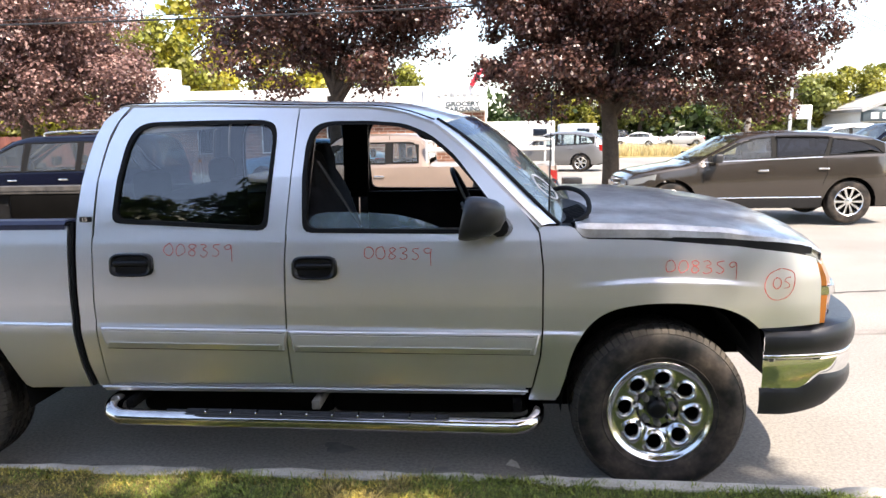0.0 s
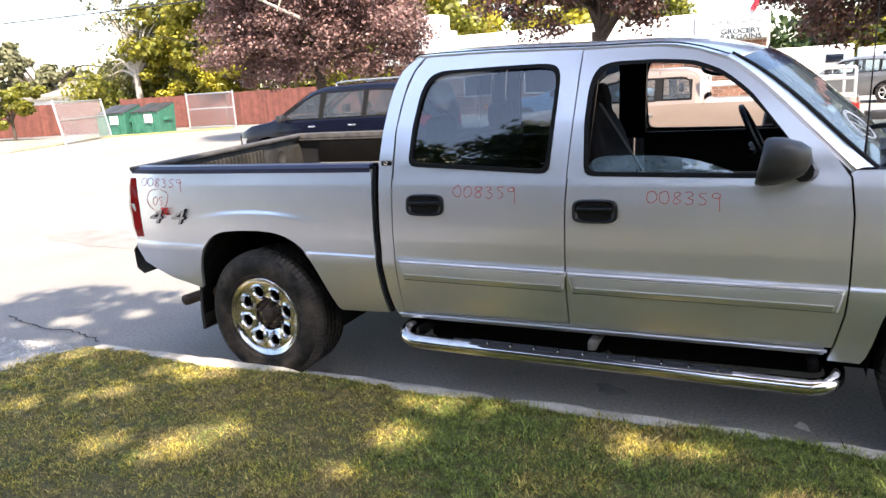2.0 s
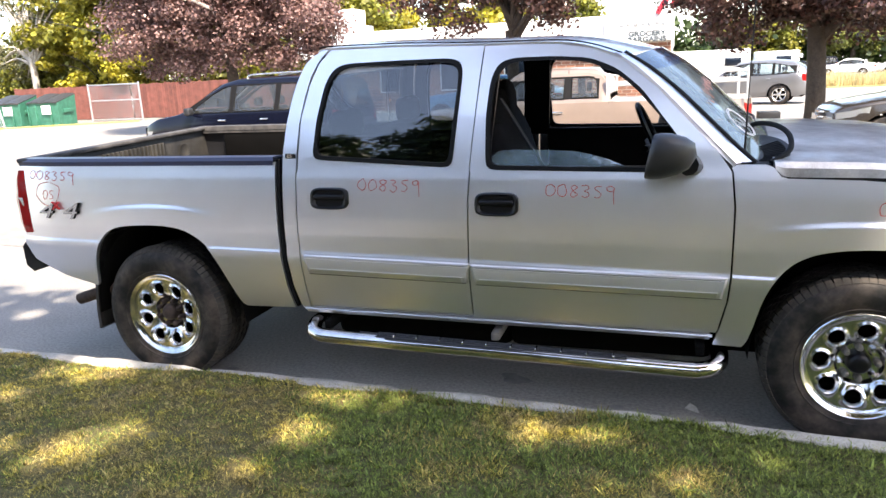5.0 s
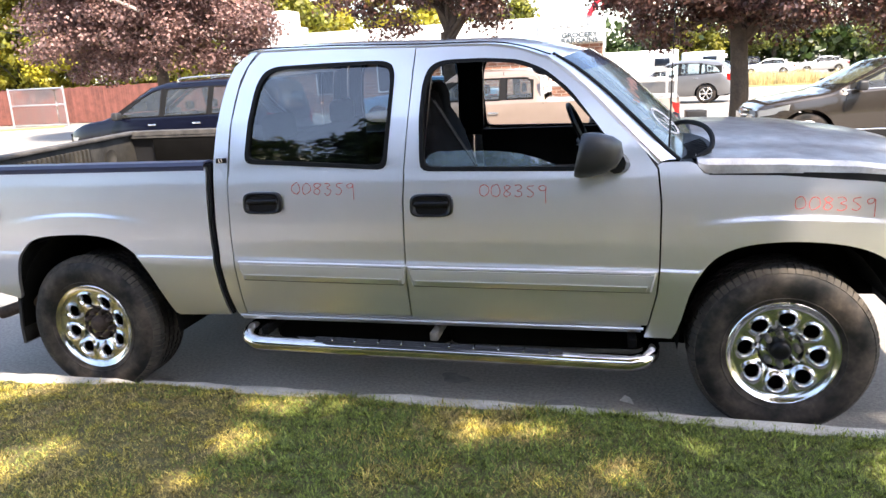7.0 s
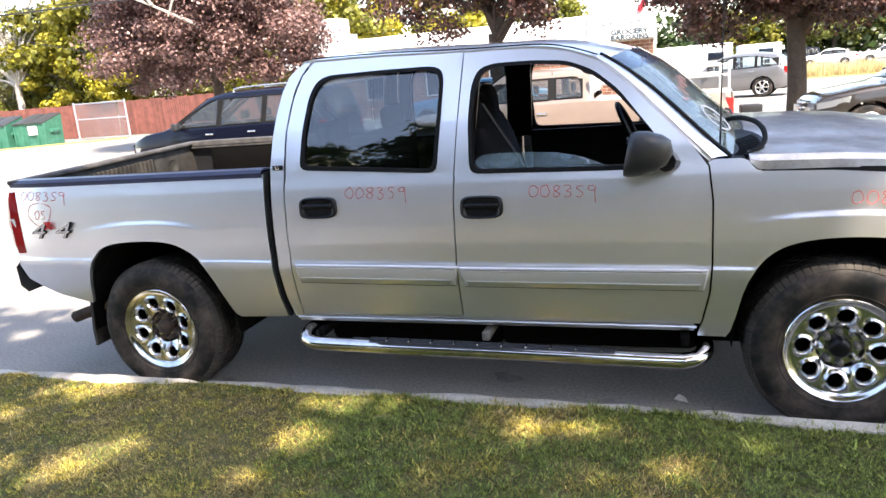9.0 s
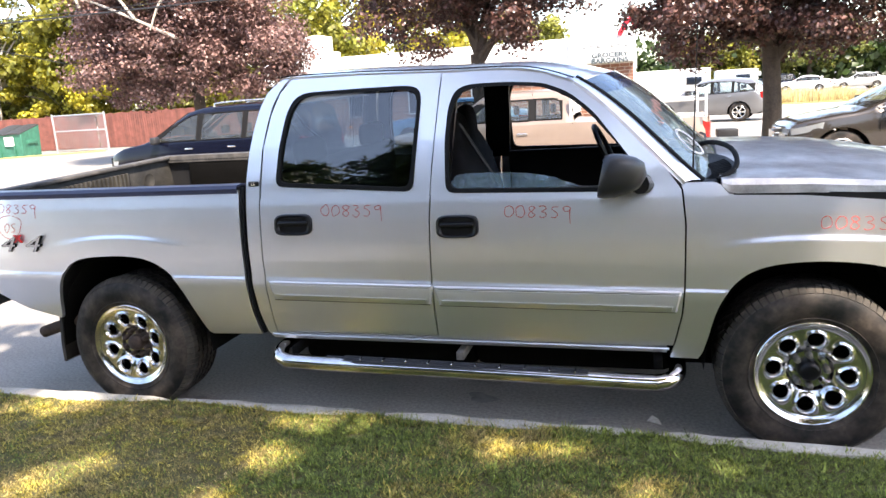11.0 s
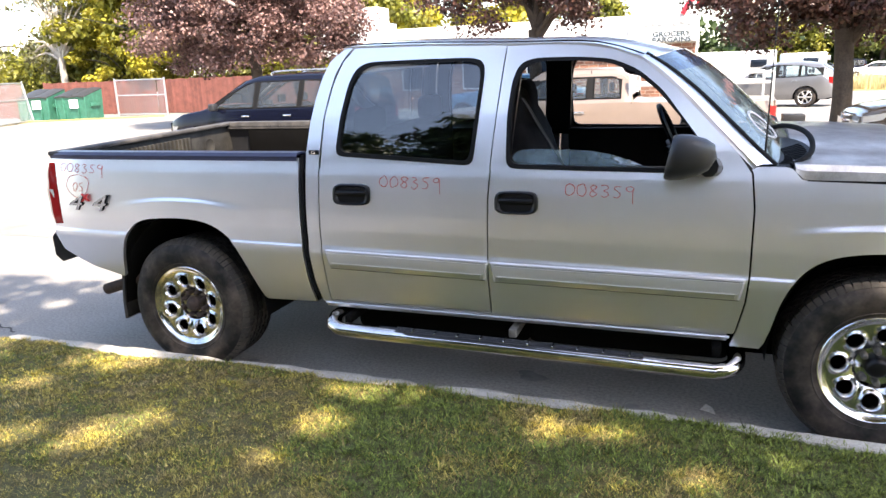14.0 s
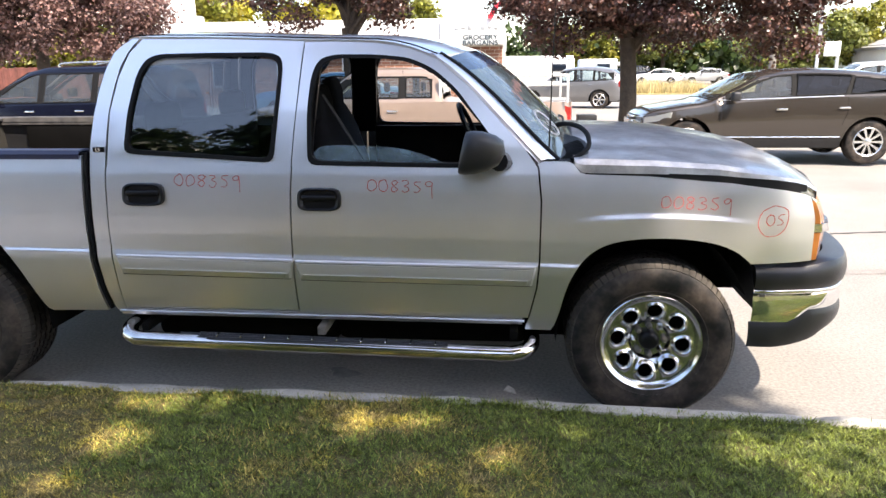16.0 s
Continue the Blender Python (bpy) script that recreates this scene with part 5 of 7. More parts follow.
ring = [(2.70 - 0.09 * math.sin(a), 1.47 + 0.20 * math.cos(a), 1.235 + 0.185 * math.sin(a)) for a in span(0, 2 * math.pi, 28)]
tube(bm, ring, 0.016, 8, False)
tube(bm, [(2.67, 1.29, 1.17), (2.70, 1.47, 1.16), (2.67, 1.65, 1.17)], 0.02, 6)
tube(bm, [(2.70, 1.47, 1.16), (2.9, 1.47, 1.08)], 0.03, 8)
part("steering_wheel", bm, GLOSS_BLACK, truck, "black steering wheel")
part("rear_view_mirror", boxed(2.77, 2.80, 0.88, 1.12, 1.66, 1.72, 0.012), GLOSS_BLACK, truck)
for y, x in ((1.86, 1.40), (1.84, 2.35)):
    part("grab_handle", tubed(smooth_curve([(x, y, 1.72), (x + 0.03, y - 0.05, 1.63), (x + 0.18, y - 0.05, 1.61), (x + 0.26, y, 1.70)], 5), 0.014, 8), GREY_PLASTIC, truck)



def lengthen_nose(reach):
    """Draws fender ends, lamps, grille and bumper forward."""
    for ob in truck.children_recursive:
        if ob.type != "MESH" or (ob.parent is not truck and ob.parent.name.startswith(("wheel", "tyre"))):
            continue
        for v in ob.data.vertices:
            if v.co.x > 4.02:
                v.co.x += reach * min(1.0, (v.co.x - 4.02) / 0.25)


def lengthen_tail(reach):
    """Draws the bed out behind the rear wheel arch."""
    for ob in truck.children_recursive:
        if ob.type != "MESH" or (ob.parent is not truck and ob.parent.name.startswith(("wheel", "tyre"))) or ob.name.startswith("mud_flap"):
            continue
        for v in ob.data.vertices:
            if v.co.x < -0.46:
                v.co.x -= reach * min(1.0, (-0.46 - v.co.x) / 0.40)


lengthen_tail(0.06)
lengthen_nose(0.022)


def raise_far_side(slope):
    """The road is crowned: the body stands a little higher on its far side."""
    for ob in truck.children_recursive:
        if ob.type != "MESH" or ob.matrix_basis != Matrix() or (ob.name.startswith(("wheel", "tyre")) and not ob.name.startswith("wheel_box")) or ob.parent.name.startswith(("wheel", "tyre")):
            continue
        for v in ob.data.vertices:
            v.co.z += slope * max(0.0, v.co.y - 0.3)


raise_far_side(0.031)


# ---- parked vehicles ----
BROWN_PAINT = material("dark taupe metallic paint", (0.052, 0.043, 0.036), 0.24, 0.45, vary=0.05, scale=3, fine=0.03, fine_scale=800, coat=0.8)
TAN_PAINT = material("light tan paint", (0.259, 0.194, 0.155), 0.35, 0.25, vary=0.06, scale=3, coat=0.6)
GREY_PAINT = material("dark grey metallic paint", (0.19, 0.19, 0.195), 0.3, 0.5, vary=0.05, scale=3, coat=0.8)
NAVY_PAINT = material("dark navy paint", (0.004, 0.005, 0.012), 0.10, 0.0, vary=0.0, scale=3, spec=0.25)
BLUE_PAINT = material("light blue paint", (0.18, 0.42, 0.58), 0.3, 0.3, vary=0.05, scale=3, coat=0.8)
WHITE_PAINT = material("white vehicle paint", (0.78, 0.78, 0.77), 0.35, vary=0.05, scale=3, coat=0.5)
SILVER_PAINT = material("silver paint", (0.55, 0.56, 0.57), 0.3, 0.6, vary=0.05, scale=3, coat=0.7)
ALLOY = material("silver alloy", (0.66, 0.66, 0.65), 0.25, 0.9, vary=0.08)


def road_wheel(parent, x, y, r, out, spokes=10):
    """A wheel with a tyre and a spoked alloy rim; out: +1 or -1, the side it faces."""
    w = new("wheel")
    w.empty_display_size = 0.1
    w.parent = parent
    w.matrix_basis = Matrix.Translation((x, y, r)) @ Matrix.Rotation(0 if out < 0 else math.pi, 4, "Z")
    bm = bmesh.new()
    lathe(bm, [(r * 0.62, 0.02), (r * 0.68, 0.0), (r * 0.85, -0.006), (r * 0.95, 0.006), (r, 0.035), (r, 0.18), (r * 0.93, 0.215), (r * 0.6, 0.22)], 40)
    part("tyre", bm, RUBBER, w, local=True)
    bm = bmesh.new()
    lathe(bm, [(r * 0.66, 0.004), (r * 0.64, -0.002), (r * 0.60, 0.01), (r * 0.58, 0.06), (r * 0.56, 0.15)], 40)
    lathe(bm, [(0.0, 0.016), (r * 0.13, 0.018), (r * 0.18, 0.03), (r * 0.18, 0.06)], 20)
    for k in range(spokes):
        a = 2 * math.pi * k / spokes
        c, s = math.cos(a), math.sin(a)
        h = 0.4 * r / spokes
        vs = []
        for rr, d, hw in ((r * 0.15, 0.022, h * 1.0), (r * 0.60, 0.014, h * 1.5)):
            for t in (-hw, hw):
                vs.append(bm.verts.new((rr * c - t * s, d, rr * s + t * c)))
            for t in (-hw, hw):
                vs.append(bm.verts.new((rr * c - t * s, d + 0.03, rr * s + t * c)))
        for f in ((0, 1, 5, 4), (0, 4, 6, 2), (1, 3, 7, 5)):
            bm.faces.new([vs[i] for i in f])
    part("rim", bm, ALLOY, w, local=True)
    bm = bmesh.new()
    lathe(bm, [(0.0, 0.09), (r * 0.58, 0.09)], 24)
    part("brake", bm, DARK, w, local=True)


def inside(x, z, pts):
    """Whether (x, z) lies within the outline."""
    hit = False
    for (xa, za), (xb, zb) in zip(pts, pts[1:] + pts[:1]):
        if (za > z) != (zb > z) and x < xa + (xb - xa) * (z - za) / (zb - za):
            hit = not hit
    return hit


def vehicle(name, label, place, turn, paint, wb, ro, fo, width, r, sill, belt, top, panes, screen=None, back=None, seams=(), handles=(), category="car",
            low_trim=None, trim=None, spokes=10, lean=0.36, head=(0.62, 0.78), tail=(0.85, 1.1), mirror=None, head_back=-0.32, head_rise=0.02, group="parked vehicles", privacy=0):
    """A parked vehicle from its side outlines: rear axle at x = 0, front axle at x = wb, middle plane y = 0."""
    root = new(name)
    root.empty_display_size = 0.3
    root.matrix_world = pose(*place, 0, 0, turn)
    tagged(root, label, category, group)
    x0, x1 = -ro, wb + fo
    belt_z, top_z = curve_at(belt), curve_at(top)
    mid, half_l = (x0 + x1) / 2, (x1 - x0) / 2
    ar = r * 1.16

    def bottom(x):
        z = sill + (0.10 * max(0, abs(x - mid) / half_l - 0.86) / 0.14)
        for cx in (0, wb):
            d = abs(x - cx)
            if d < ar:
                z = max(z, r + math.sqrt(ar * ar - d * d) * 0.98)
        return z

    def half(x):
        u = abs(x - mid) / half_l
        return width / 2 - 0.10 * width * max(0.0, (u - 0.72) / 0.28) ** 2.4

    def y_at(x, z):
        b = max(0.2, belt_z(x))
        h = half(x)
        if z > b:
            return h - 0.0315 - lean * (z - b)
        u = (z - sill) / (b - sill)
        return h - 0.06 * ((u - 0.58) / 0.58) ** 2 - 0.05 * max(0.0, 0.25 - u) ** 1.5 / 0.2

    def cant(x):
        b, t = min(belt_z(x), top_z(x)), top_z(x)
        return b + 0.88 * max(0.0, t - b)

    pane_lo = min(x for pts in panes for x, z in pts) - 0.06
    pane_hi = max(x for pts in panes for x, z in pts) + 0.06
    xs = sorted(set(span(x0, x1, 70) + [c + s * ar * k for c in (0, wb) for s in (-1, 1) for k in (0.5, 0.8, 0.93, 0.985, 1.0, 1.004)]))
    xs = [x for x in xs if x0 <= x <= x1]
    for s in (-1, 1):
        bm = bmesh.new()
        rows = []
        for x in xs:
            zb, zt = bottom(x), min(belt_z(x), top_z(x))
            zb = min(zb, zt - 0.02)
            rows.append([(x, s * y_at(x, zb + (zt - zb) * j / 12), zb + (zt - zb) * j / 12) for j in range(13)])
        grid(bm, rows)
        rim(bm, (0, -s * 0.03, 0))
        part("body_side", bm, paint, root, local=True)
        if low_trim is not None:
            bm = bmesh.new()
            grid(bm, [[(x, s * (y_at(x, z) + 0.012), z) for z in (sill - 0.02, sill + 0.05, sill + 0.13, sill + 0.15)] for x in span(ar + 0.02, wb - ar - 0.02, 6)])
            rim(bm, (0, -s * 0.02, 0))
            part("sill_trim", bm, low_trim, root, local=True)
        for z_, mat_ in (trim or ()):
            part("side_strip", tubed([(x, s * (y_at(x, z_(x)) + 0.006), z_(x)) for x in span(ar + 0.05, wb - ar - 0.05, 8)], 0.012, 6), mat_, root, local=True)
        for n_pane, pts in enumerate(panes):
            bm = bmesh.new()
            row = [(x, s * (y_at(x, z) + 0.006), z) for x, z in pts]
            cx, cz = sum(p[0] for p in pts) / len(pts), sum(p[1] for p in pts) / len(pts)
            inner = [(cx + (x - cx) * 0.5, s * (y_at(cx + (x - cx) * 0.5, cz + (z - cz) * 0.5) + 0.006), cz + (z - cz) * 0.5) for x, z in pts]
            last = [(cx + (x - cx) * 0.02, s * (y_at(cx, cz) + 0.006), cz + (z - cz) * 0.02) for x, z in pts]
            grid(bm, [row + [row[0]], inner + [inner[0]], last + [last[0]]])
            rim(bm, (0, -s * 0.01, 0))
            tinted = n_pane < privacy
            part("side_window", bm, PRIVACY_GLASS if tinted else VEHICLE_GLASS, root, "dark tinted side window" if tinted else "see-through side window", smooth=False, local=True).visible_shadow = False
            part("window_seal", tubed([(x, s * (y_at(x, z) + 0.006), z) for x, z in pts + pts[:1]], 0.013, 6), SEAL, root, local=True)
        ups = sorted((x, z) for pts in panes for x, z in pts if z > belt_z(x) + 0.2)
        lows = sorted((x, z) for pts in panes for x, z in pts if z <= belt_z(x) + 0.2)
        hi, lo = curve_at(ups), curve_at(lows)
        a_, b_ = min(p[0] for p in lows), max(p[0] for p in lows)
        for nm, mat_, zone in (("window_surround", SEAL, True), ("window_band", paint, False)):
            bm = bmesh.new()
            cols = [(x, [(x, s * (y_at(x, z) + 0.003 * zone), z) for z in span(min(belt_z(x), top_z(x)), cant(x), 22)]) for x in span(a_ - 0.06, b_ + 0.06, 110)]
            for (xa, ca), (xb, cb) in zip(cols, cols[1:]):
                xm = (xa + xb) / 2
                for j in range(22):
                    zm = (ca[j][2] + ca[j + 1][2]) / 2
                    dark = a_ - 0.02 < xm < b_ + 0.03 and lo(xm) - 0.012 < zm < hi(xm) + 0.02
                    if dark == zone and not any(inside(xm, zm, pts) for pts in panes):
                        bm.faces.new([bm.verts.new(p) for p in (ca[j], cb[j], cb[j + 1], ca[j + 1])])
            part(nm, bm, mat_, root, local=True)
        for line in seams:
            part("door_seam", tubed([(x, s * (y_at(x, z) + 0.001), z) for x, z in line], 0.005, 5), SEAL, root, local=True)
        for hx, hz in handles:
            part("door_handle", boxed(hx - 0.09, hx + 0.09, s * y_at(hx, hz) - 0.02, s * y_at(hx, hz) + 0.025, hz - 0.016, hz + 0.016, 0.01), WORN_CHROME, root, local=True)
        if mirror:
            mx, mz = mirror
            part("side_mirror", boxed(mx - 0.06, mx + 0.08, s * (half(mx) + 0.09) - 0.09, s * (half(mx) + 0.09) + 0.09, mz - 0.075, mz + 0.075, 0.035, 3), BLACK_PLASTIC, root, local=True)
        for nm, mat_, zz, fx, back_ in (("headlamp", CLEAR_LENS, head, x1 - 0.12, head_back), ("tail_lamp", RED_LENS, tail, x0 + 0.02, 0.09 if category == "pickup" else 0.2)):
            bm = bmesh.new()
            rows = []
            for z in span(zz[0], zz[1], 4):
                rows.append([(fx + back_, s * (half(fx + back_) - 0.010), z + (head_rise if nm == "headlamp" else 0.02)), (fx + back_ * 0.4, s * (half(fx + back_ * 0.4) + 0.002), z + (head_rise - 0.02) * 0.45 * (nm == "headlamp")), (fx + 0.012 * (1 if back_ < 0 else -1), s * (half(fx) + 0.0), z), (fx + 0.03 * (1 if back_ < 0 else -1), s * (half(fx) - 0.06), z)])
            if nm == "headlamp":
                for row in rows:
                    row.append((x1 - 0.025 + 0.025 * (row[0][2] < zz[1]), s * half(fx) * 0.58, row[-1][2]))
            grid(bm, rows)
            rim(bm, (0.03 if back_ > 0 else -0.03, -s * 0.02, 0))
            part(nm, bm, mat_, root, local=True)
        for cx in (0, wb):
            road_wheel(root, cx, s * (half(cx) - 0.035), r, s, spokes)
            bm = bmesh.new()
            grid(bm, [[(cx + ar * 1.0 * math.cos(a), s * (half(cx) - d), r + ar * math.sin(a)) for a in span(-0.2, math.pi + 0.2, 14)] for d in (0.03, 0.4)])
            part("wheel_well", bm, DARK, root, local=True)
    bm = bmesh.new()
    rows = []
    for x in xs:
        b, t = min(belt_z(x), top_z(x)), top_z(x)
        h = y_at(x, b)
        up = max(0.0, t - b)
        if up > 0.12:
            sec = [(h, b), (h - 0.03 - lean * up * 0.4, b + up * 0.4), (h - 0.03 - lean * up * 0.88, b + up * 0.88), (h - 0.06 - lean * up, b + up * 0.975), (h - 0.16 - lean * up, t + 0.005), (h * 0.4, t + 0.03), (0, t + 0.035)]
        else:
            sec = [(h, b), (h - 0.01, b + up * 0.5), (h - 0.03, b + up * 0.8), (h - 0.07, t), (h - 0.2, t + 0.012), (h * 0.4, t + 0.03), (0, t + 0.035)]
        row = [(x, -y, z) for y, z in sec] + [(x, y, z) for y, z in sec[-2::-1]]
        rows.append([bm.verts.new(p) for p in row])
    for ra, rb in zip(rows, rows[1:]):
        xm = (ra[0].co.x + rb[0].co.x) / 2
        glazed = any(g and g[0] < xm < g[1] for g in (screen, back))
        for i in range(12):
            if (i in (0, 1, 10, 11) and pane_lo < xm < pane_hi) or (4 <= i <= 7 and glazed):
                continue
            bm.faces.new((ra[i], ra[i + 1], rb[i + 1], rb[i]))
    part("upper_body", bm, paint, root, local=True, sharp=40)
    for share in (0.22, 0.60):
        sx = pane_lo + share * (pane_hi - pane_lo)
        bz = belt_z(sx)
        for sy in (-0.24 * width, 0.24 * width):
            part("seat_back", boxed(sx - 0.07, sx + 0.07, sy - 0.24, sy + 0.24, sill + 0.2, bz + 0.10, 0.05, 2), CLOTH, root, "dark seat back", local=True)
            part("headrest", boxed(sx - 0.07, sx + 0.01, sy - 0.13, sy + 0.13, bz + 0.13, bz + 0.30, 0.04, 2), CLOTH, root, local=True)
    part("dashboard", boxed(pane_hi - 0.35, pane_hi + 0.08, -0.40 * width, 0.40 * width, sill + 0.2, belt_z(pane_hi) - 0.02, 0.03, 2), INTERIOR, root, local=True)
    for rng_, nm in ((screen, "windscreen"), (back, "rear_window")):
        if rng_:
            bm = bmesh.new()
            rows = []
            for x in span(rng_[0], rng_[1], 8):
                up = max(0.0, top_z(x) - belt_z(x))
                h = y_at(x, belt_z(x)) - 0.10 - lean * up
                rows.append([(x + 0.006, u * h, top_z(x) + 0.015 + 0.03 * (1 - u * u)) for u in span(-1, 1, 8)])
            grid(bm, rows)
            part(nm, bm, VEHICLE_GLASS, root, local=True).visible_shadow = False
    for nm, fx, d, z0, z1 in (("front_bumper", x1, 1, sill, 0.62), ("rear_bumper", x0, -1, sill + 0.05, 0.66)):
        bm = bmesh.new()
        rows = []
        for z in span(z0, z1, 6):
            puff = 0.05 * max(0.0, math.sin(math.pi * (z - z0) / (z1 - z0))) ** 0.5
            rows.append([(fx - d * (0.28 * abs(u) ** 3) + d * puff, u * (half(fx) + 0.012), z) for u in span(-1, 1, 14)])
        grid(bm, rows)
        rim(bm, (-d * 0.06, 0, 0))
        part(nm, bm, paint if category != "pickup" else WORN_CHROME, root, local=True)
    for fx, d in ((x0 + 0.02, 1), (x1 - 0.02, -1)):
        bm = bmesh.new()
        grid(bm, [[(fx, u * half(fx), z) for u in span(-1, 1, 6)] for z in (bottom(fx), (bottom(fx) + top_z(fx)) / 2, min(belt_z(fx), top_z(fx)) + 0.03)])
        part("end_panel", bm, paint, root, local=True)
    part("underside", boxed(x0 + 0.2, x1 - 0.2, -width / 2 + 0.25, width / 2 - 0.25, sill - 0.03, sill + 0.2, 0.02), DARK, root, local=True)
    return root


# crossover across the road
edge_car = vehicle("crossover_car", "dark taupe metallic crossover with alloy wheels parked across the road", (8.93, 10.30, 0.04), 180, BROWN_PAINT, 2.97, 0.97, 0.83, 1.93, 0.37, 0.29,
        [(-0.97, 0.93), (-0.6, 1.13), (0.0, 1.13), (1.3, 1.10), (2.3, 1.02), (2.9, 0.94), (3.5, 0.86), (3.68, 0.81), (3.75, 0.73), (3.80, 0.64)],
        [(-0.97, 0.93), (-0.95, 1.05), (-0.86, 1.18), (-0.66, 1.34), (-0.40, 1.45), (0.0, 1.515), (0.4, 1.545), (0.9, 1.56), (1.40, 1.545), (1.78, 1.48), (2.58, 1.06), (2.75, 1.015), (3.0, 0.985), (3.45, 0.91), (3.62, 0.86), (3.71, 0.79), (3.77, 0.73), (3.80, 0.64)],
        [[(-0.52, 1.19), (-0.38, 1.31), (-0.15, 1.39), (0.28, 1.44), (0.36, 1.17)], [(0.45, 1.17), (0.34, 1.45), (1.20, 1.475), (1.23, 1.135)],
         [(1.31, 1.13), (1.30, 1.475), (1.55, 1.455), (1.80, 1.38), (2.24, 1.16), (2.34, 1.085)]],
        (1.80, 2.58), (-0.90, -0.52), seams=([(0.40, 1.12), (0.40, 0.85), (0.46, 0.70)], [(1.27, 1.52), (1.27, 0.95), (1.25, 0.36)], [(2.42, 0.99), (2.46, 0.75), (2.36, 0.45)], [(0.46, 0.36), (0.46, 0.70)]),
        handles=((0.46, 0.94), (1.46, 0.92)), low_trim=BLACK_PLASTIC, trim=((lambda x: 0.46, WORN_CHROME), (lambda x: 1.11 + 0.032 * (1.3 - x), ALLOY)), spokes=10, head=(0.69, 0.79), head_back=-0.42, head_rise=0.09, tail=(0.88, 1.08), mirror=(2.24, 1.14), category="car", privacy=2)
bm = bmesh.new()
grid(bm, [[(3.82 - 0.05 * (z - 0.5) - 0.22 * u * u, 0.70 * u, z) for u in span(-1, 1, 10)] for z in (0.48, 0.58, 0.70, 0.81)])
part("grille", bm, GLOSS_BLACK, edge_car, "black grille with chrome bars", local=True)
for z in (0.54, 0.62, 0.70, 0.78):
    part("grille_bar", tubed([(3.835 - 0.05 * (z - 0.5) - 0.22 * u * u, 0.70 * u, z) for u in span(-1, 1, 10)], 0.017, 6), WORN_CHROME, edge_car, local=True)
for y in (-0.955, 0.955):
    part("wind_deflector", tubed([(0.36, y * 0.86, 1.47), (0.8, y * 0.86, 1.49), (1.22, y * 0.86, 1.49)], 0.018, 6), SEAL, edge_car, local=True)

# tan pickup
tan = vehicle("pickup_truck", "light tan extended cab pickup with a white pipe rack", (2.80, 9.42, -0.04), 180, TAN_PAINT, 3.53, 1.13, 0.95, 1.98, 0.37, 0.46,
        [(-1.13, 1.18), (0.95, 1.20), (1.0, 1.20), (3.0, 1.17), (3.6, 1.10), (4.3, 1.0), (4.48, 0.8)],
        [(-1.13, 1.18), (0.93, 1.20), (0.96, 1.22), (1.02, 1.56), (1.12, 1.67), (1.3, 1.71), (2.3, 1.71), (2.5, 1.67), (3.05, 1.22), (3.2, 1.16), (4.2, 1.06), (4.42, 0.95), (4.48, 0.78)],
        [[(1.14, 1.27), (1.17, 1.54), (1.24, 1.58), (1.56, 1.59), (1.56, 1.27)], [(1.68, 1.26), (1.68, 1.59), (2.25, 1.58), (2.4, 1.55), (2.78, 1.27)]],
        (2.5, 3.05), (0.97, 1.03), seams=([(1.62, 1.7), (1.62, 0.5)], [(2.9, 1.2), (2.9, 0.55)], [(0.97, 1.2), (0.97, 0.5)]), handles=((1.78, 1.05),), spokes=5, category="pickup", head=(0.75, 0.92), tail=(0.86, 1.10), mirror=(2.72, 1.28))
WHITE_PIPE = material("white painted pipe", (0.55, 0.55, 0.54), 0.45, vary=0.06)
for y in (-0.9, 0.9):
    bm = bmesh.new()
    for z in (1.60, 1.45):
        tube(bm, [(-1.05, y, z), (1.0, y, z)], 0.022, 8)
    for x in (-1.05, -0.4, 0.3, 1.0):
        tube(bm, [(x, y, 1.18), (x, y, 1.6)], 0.022, 8)
    part("pipe_rack", bm, WHITE_PIPE, tan, "white pipe rack", local=True)
part("hitch_step", boxed(-1.62, -1.30, -0.25, 0.12, 0.80, 0.92, 0.01), BLACK_PLASTIC, tan, "black hitch step", local=True)
part("hitch_bar", boxed(-1.5, -1.0, -0.1, -0.02, 0.62, 0.72, 0.01), DARK, tan, local=True)

# dark grey crossover in the yard
vehicle("crossover_car", "dark grey crossover parked in the far yard", (6.75, 27.9, 0), 166, GREY_PAINT, 2.83, 0.98, 0.95, 1.88, 0.37, 0.30,
        [(-0.98, 0.95), (-0.5, 1.12), (1.3, 1.06), (2.2, 1.02), (3.0, 0.96), (3.78, 0.70)],
        [(-0.98, 0.95), (-0.95, 1.18), (-0.8, 1.35), (-0.45, 1.58), (0.2, 1.66), (0.9, 1.66), (1.5, 1.58), (2.3, 1.10), (3.0, 1.03), (3.6, 0.90), (3.78, 0.66)],
        [[(-0.55, 1.17), (-0.3, 1.42), (0.2, 1.52), (0.2, 1.12)], [(0.28, 1.12), (0.28, 1.53), (0.95, 1.55), (0.97, 1.10)], [(1.05, 1.10), (1.05, 1.55), (1.4, 1.51), (1.98, 1.16), (2.0, 1.07)]],
        (1.55, 2.28), (-0.92, -0.5), seams=([(1.0, 1.58), (1.0, 0.36)],), handles=((0.4, 0.97), (1.2, 0.96)), spokes=6, mirror=(1.9, 1.12))

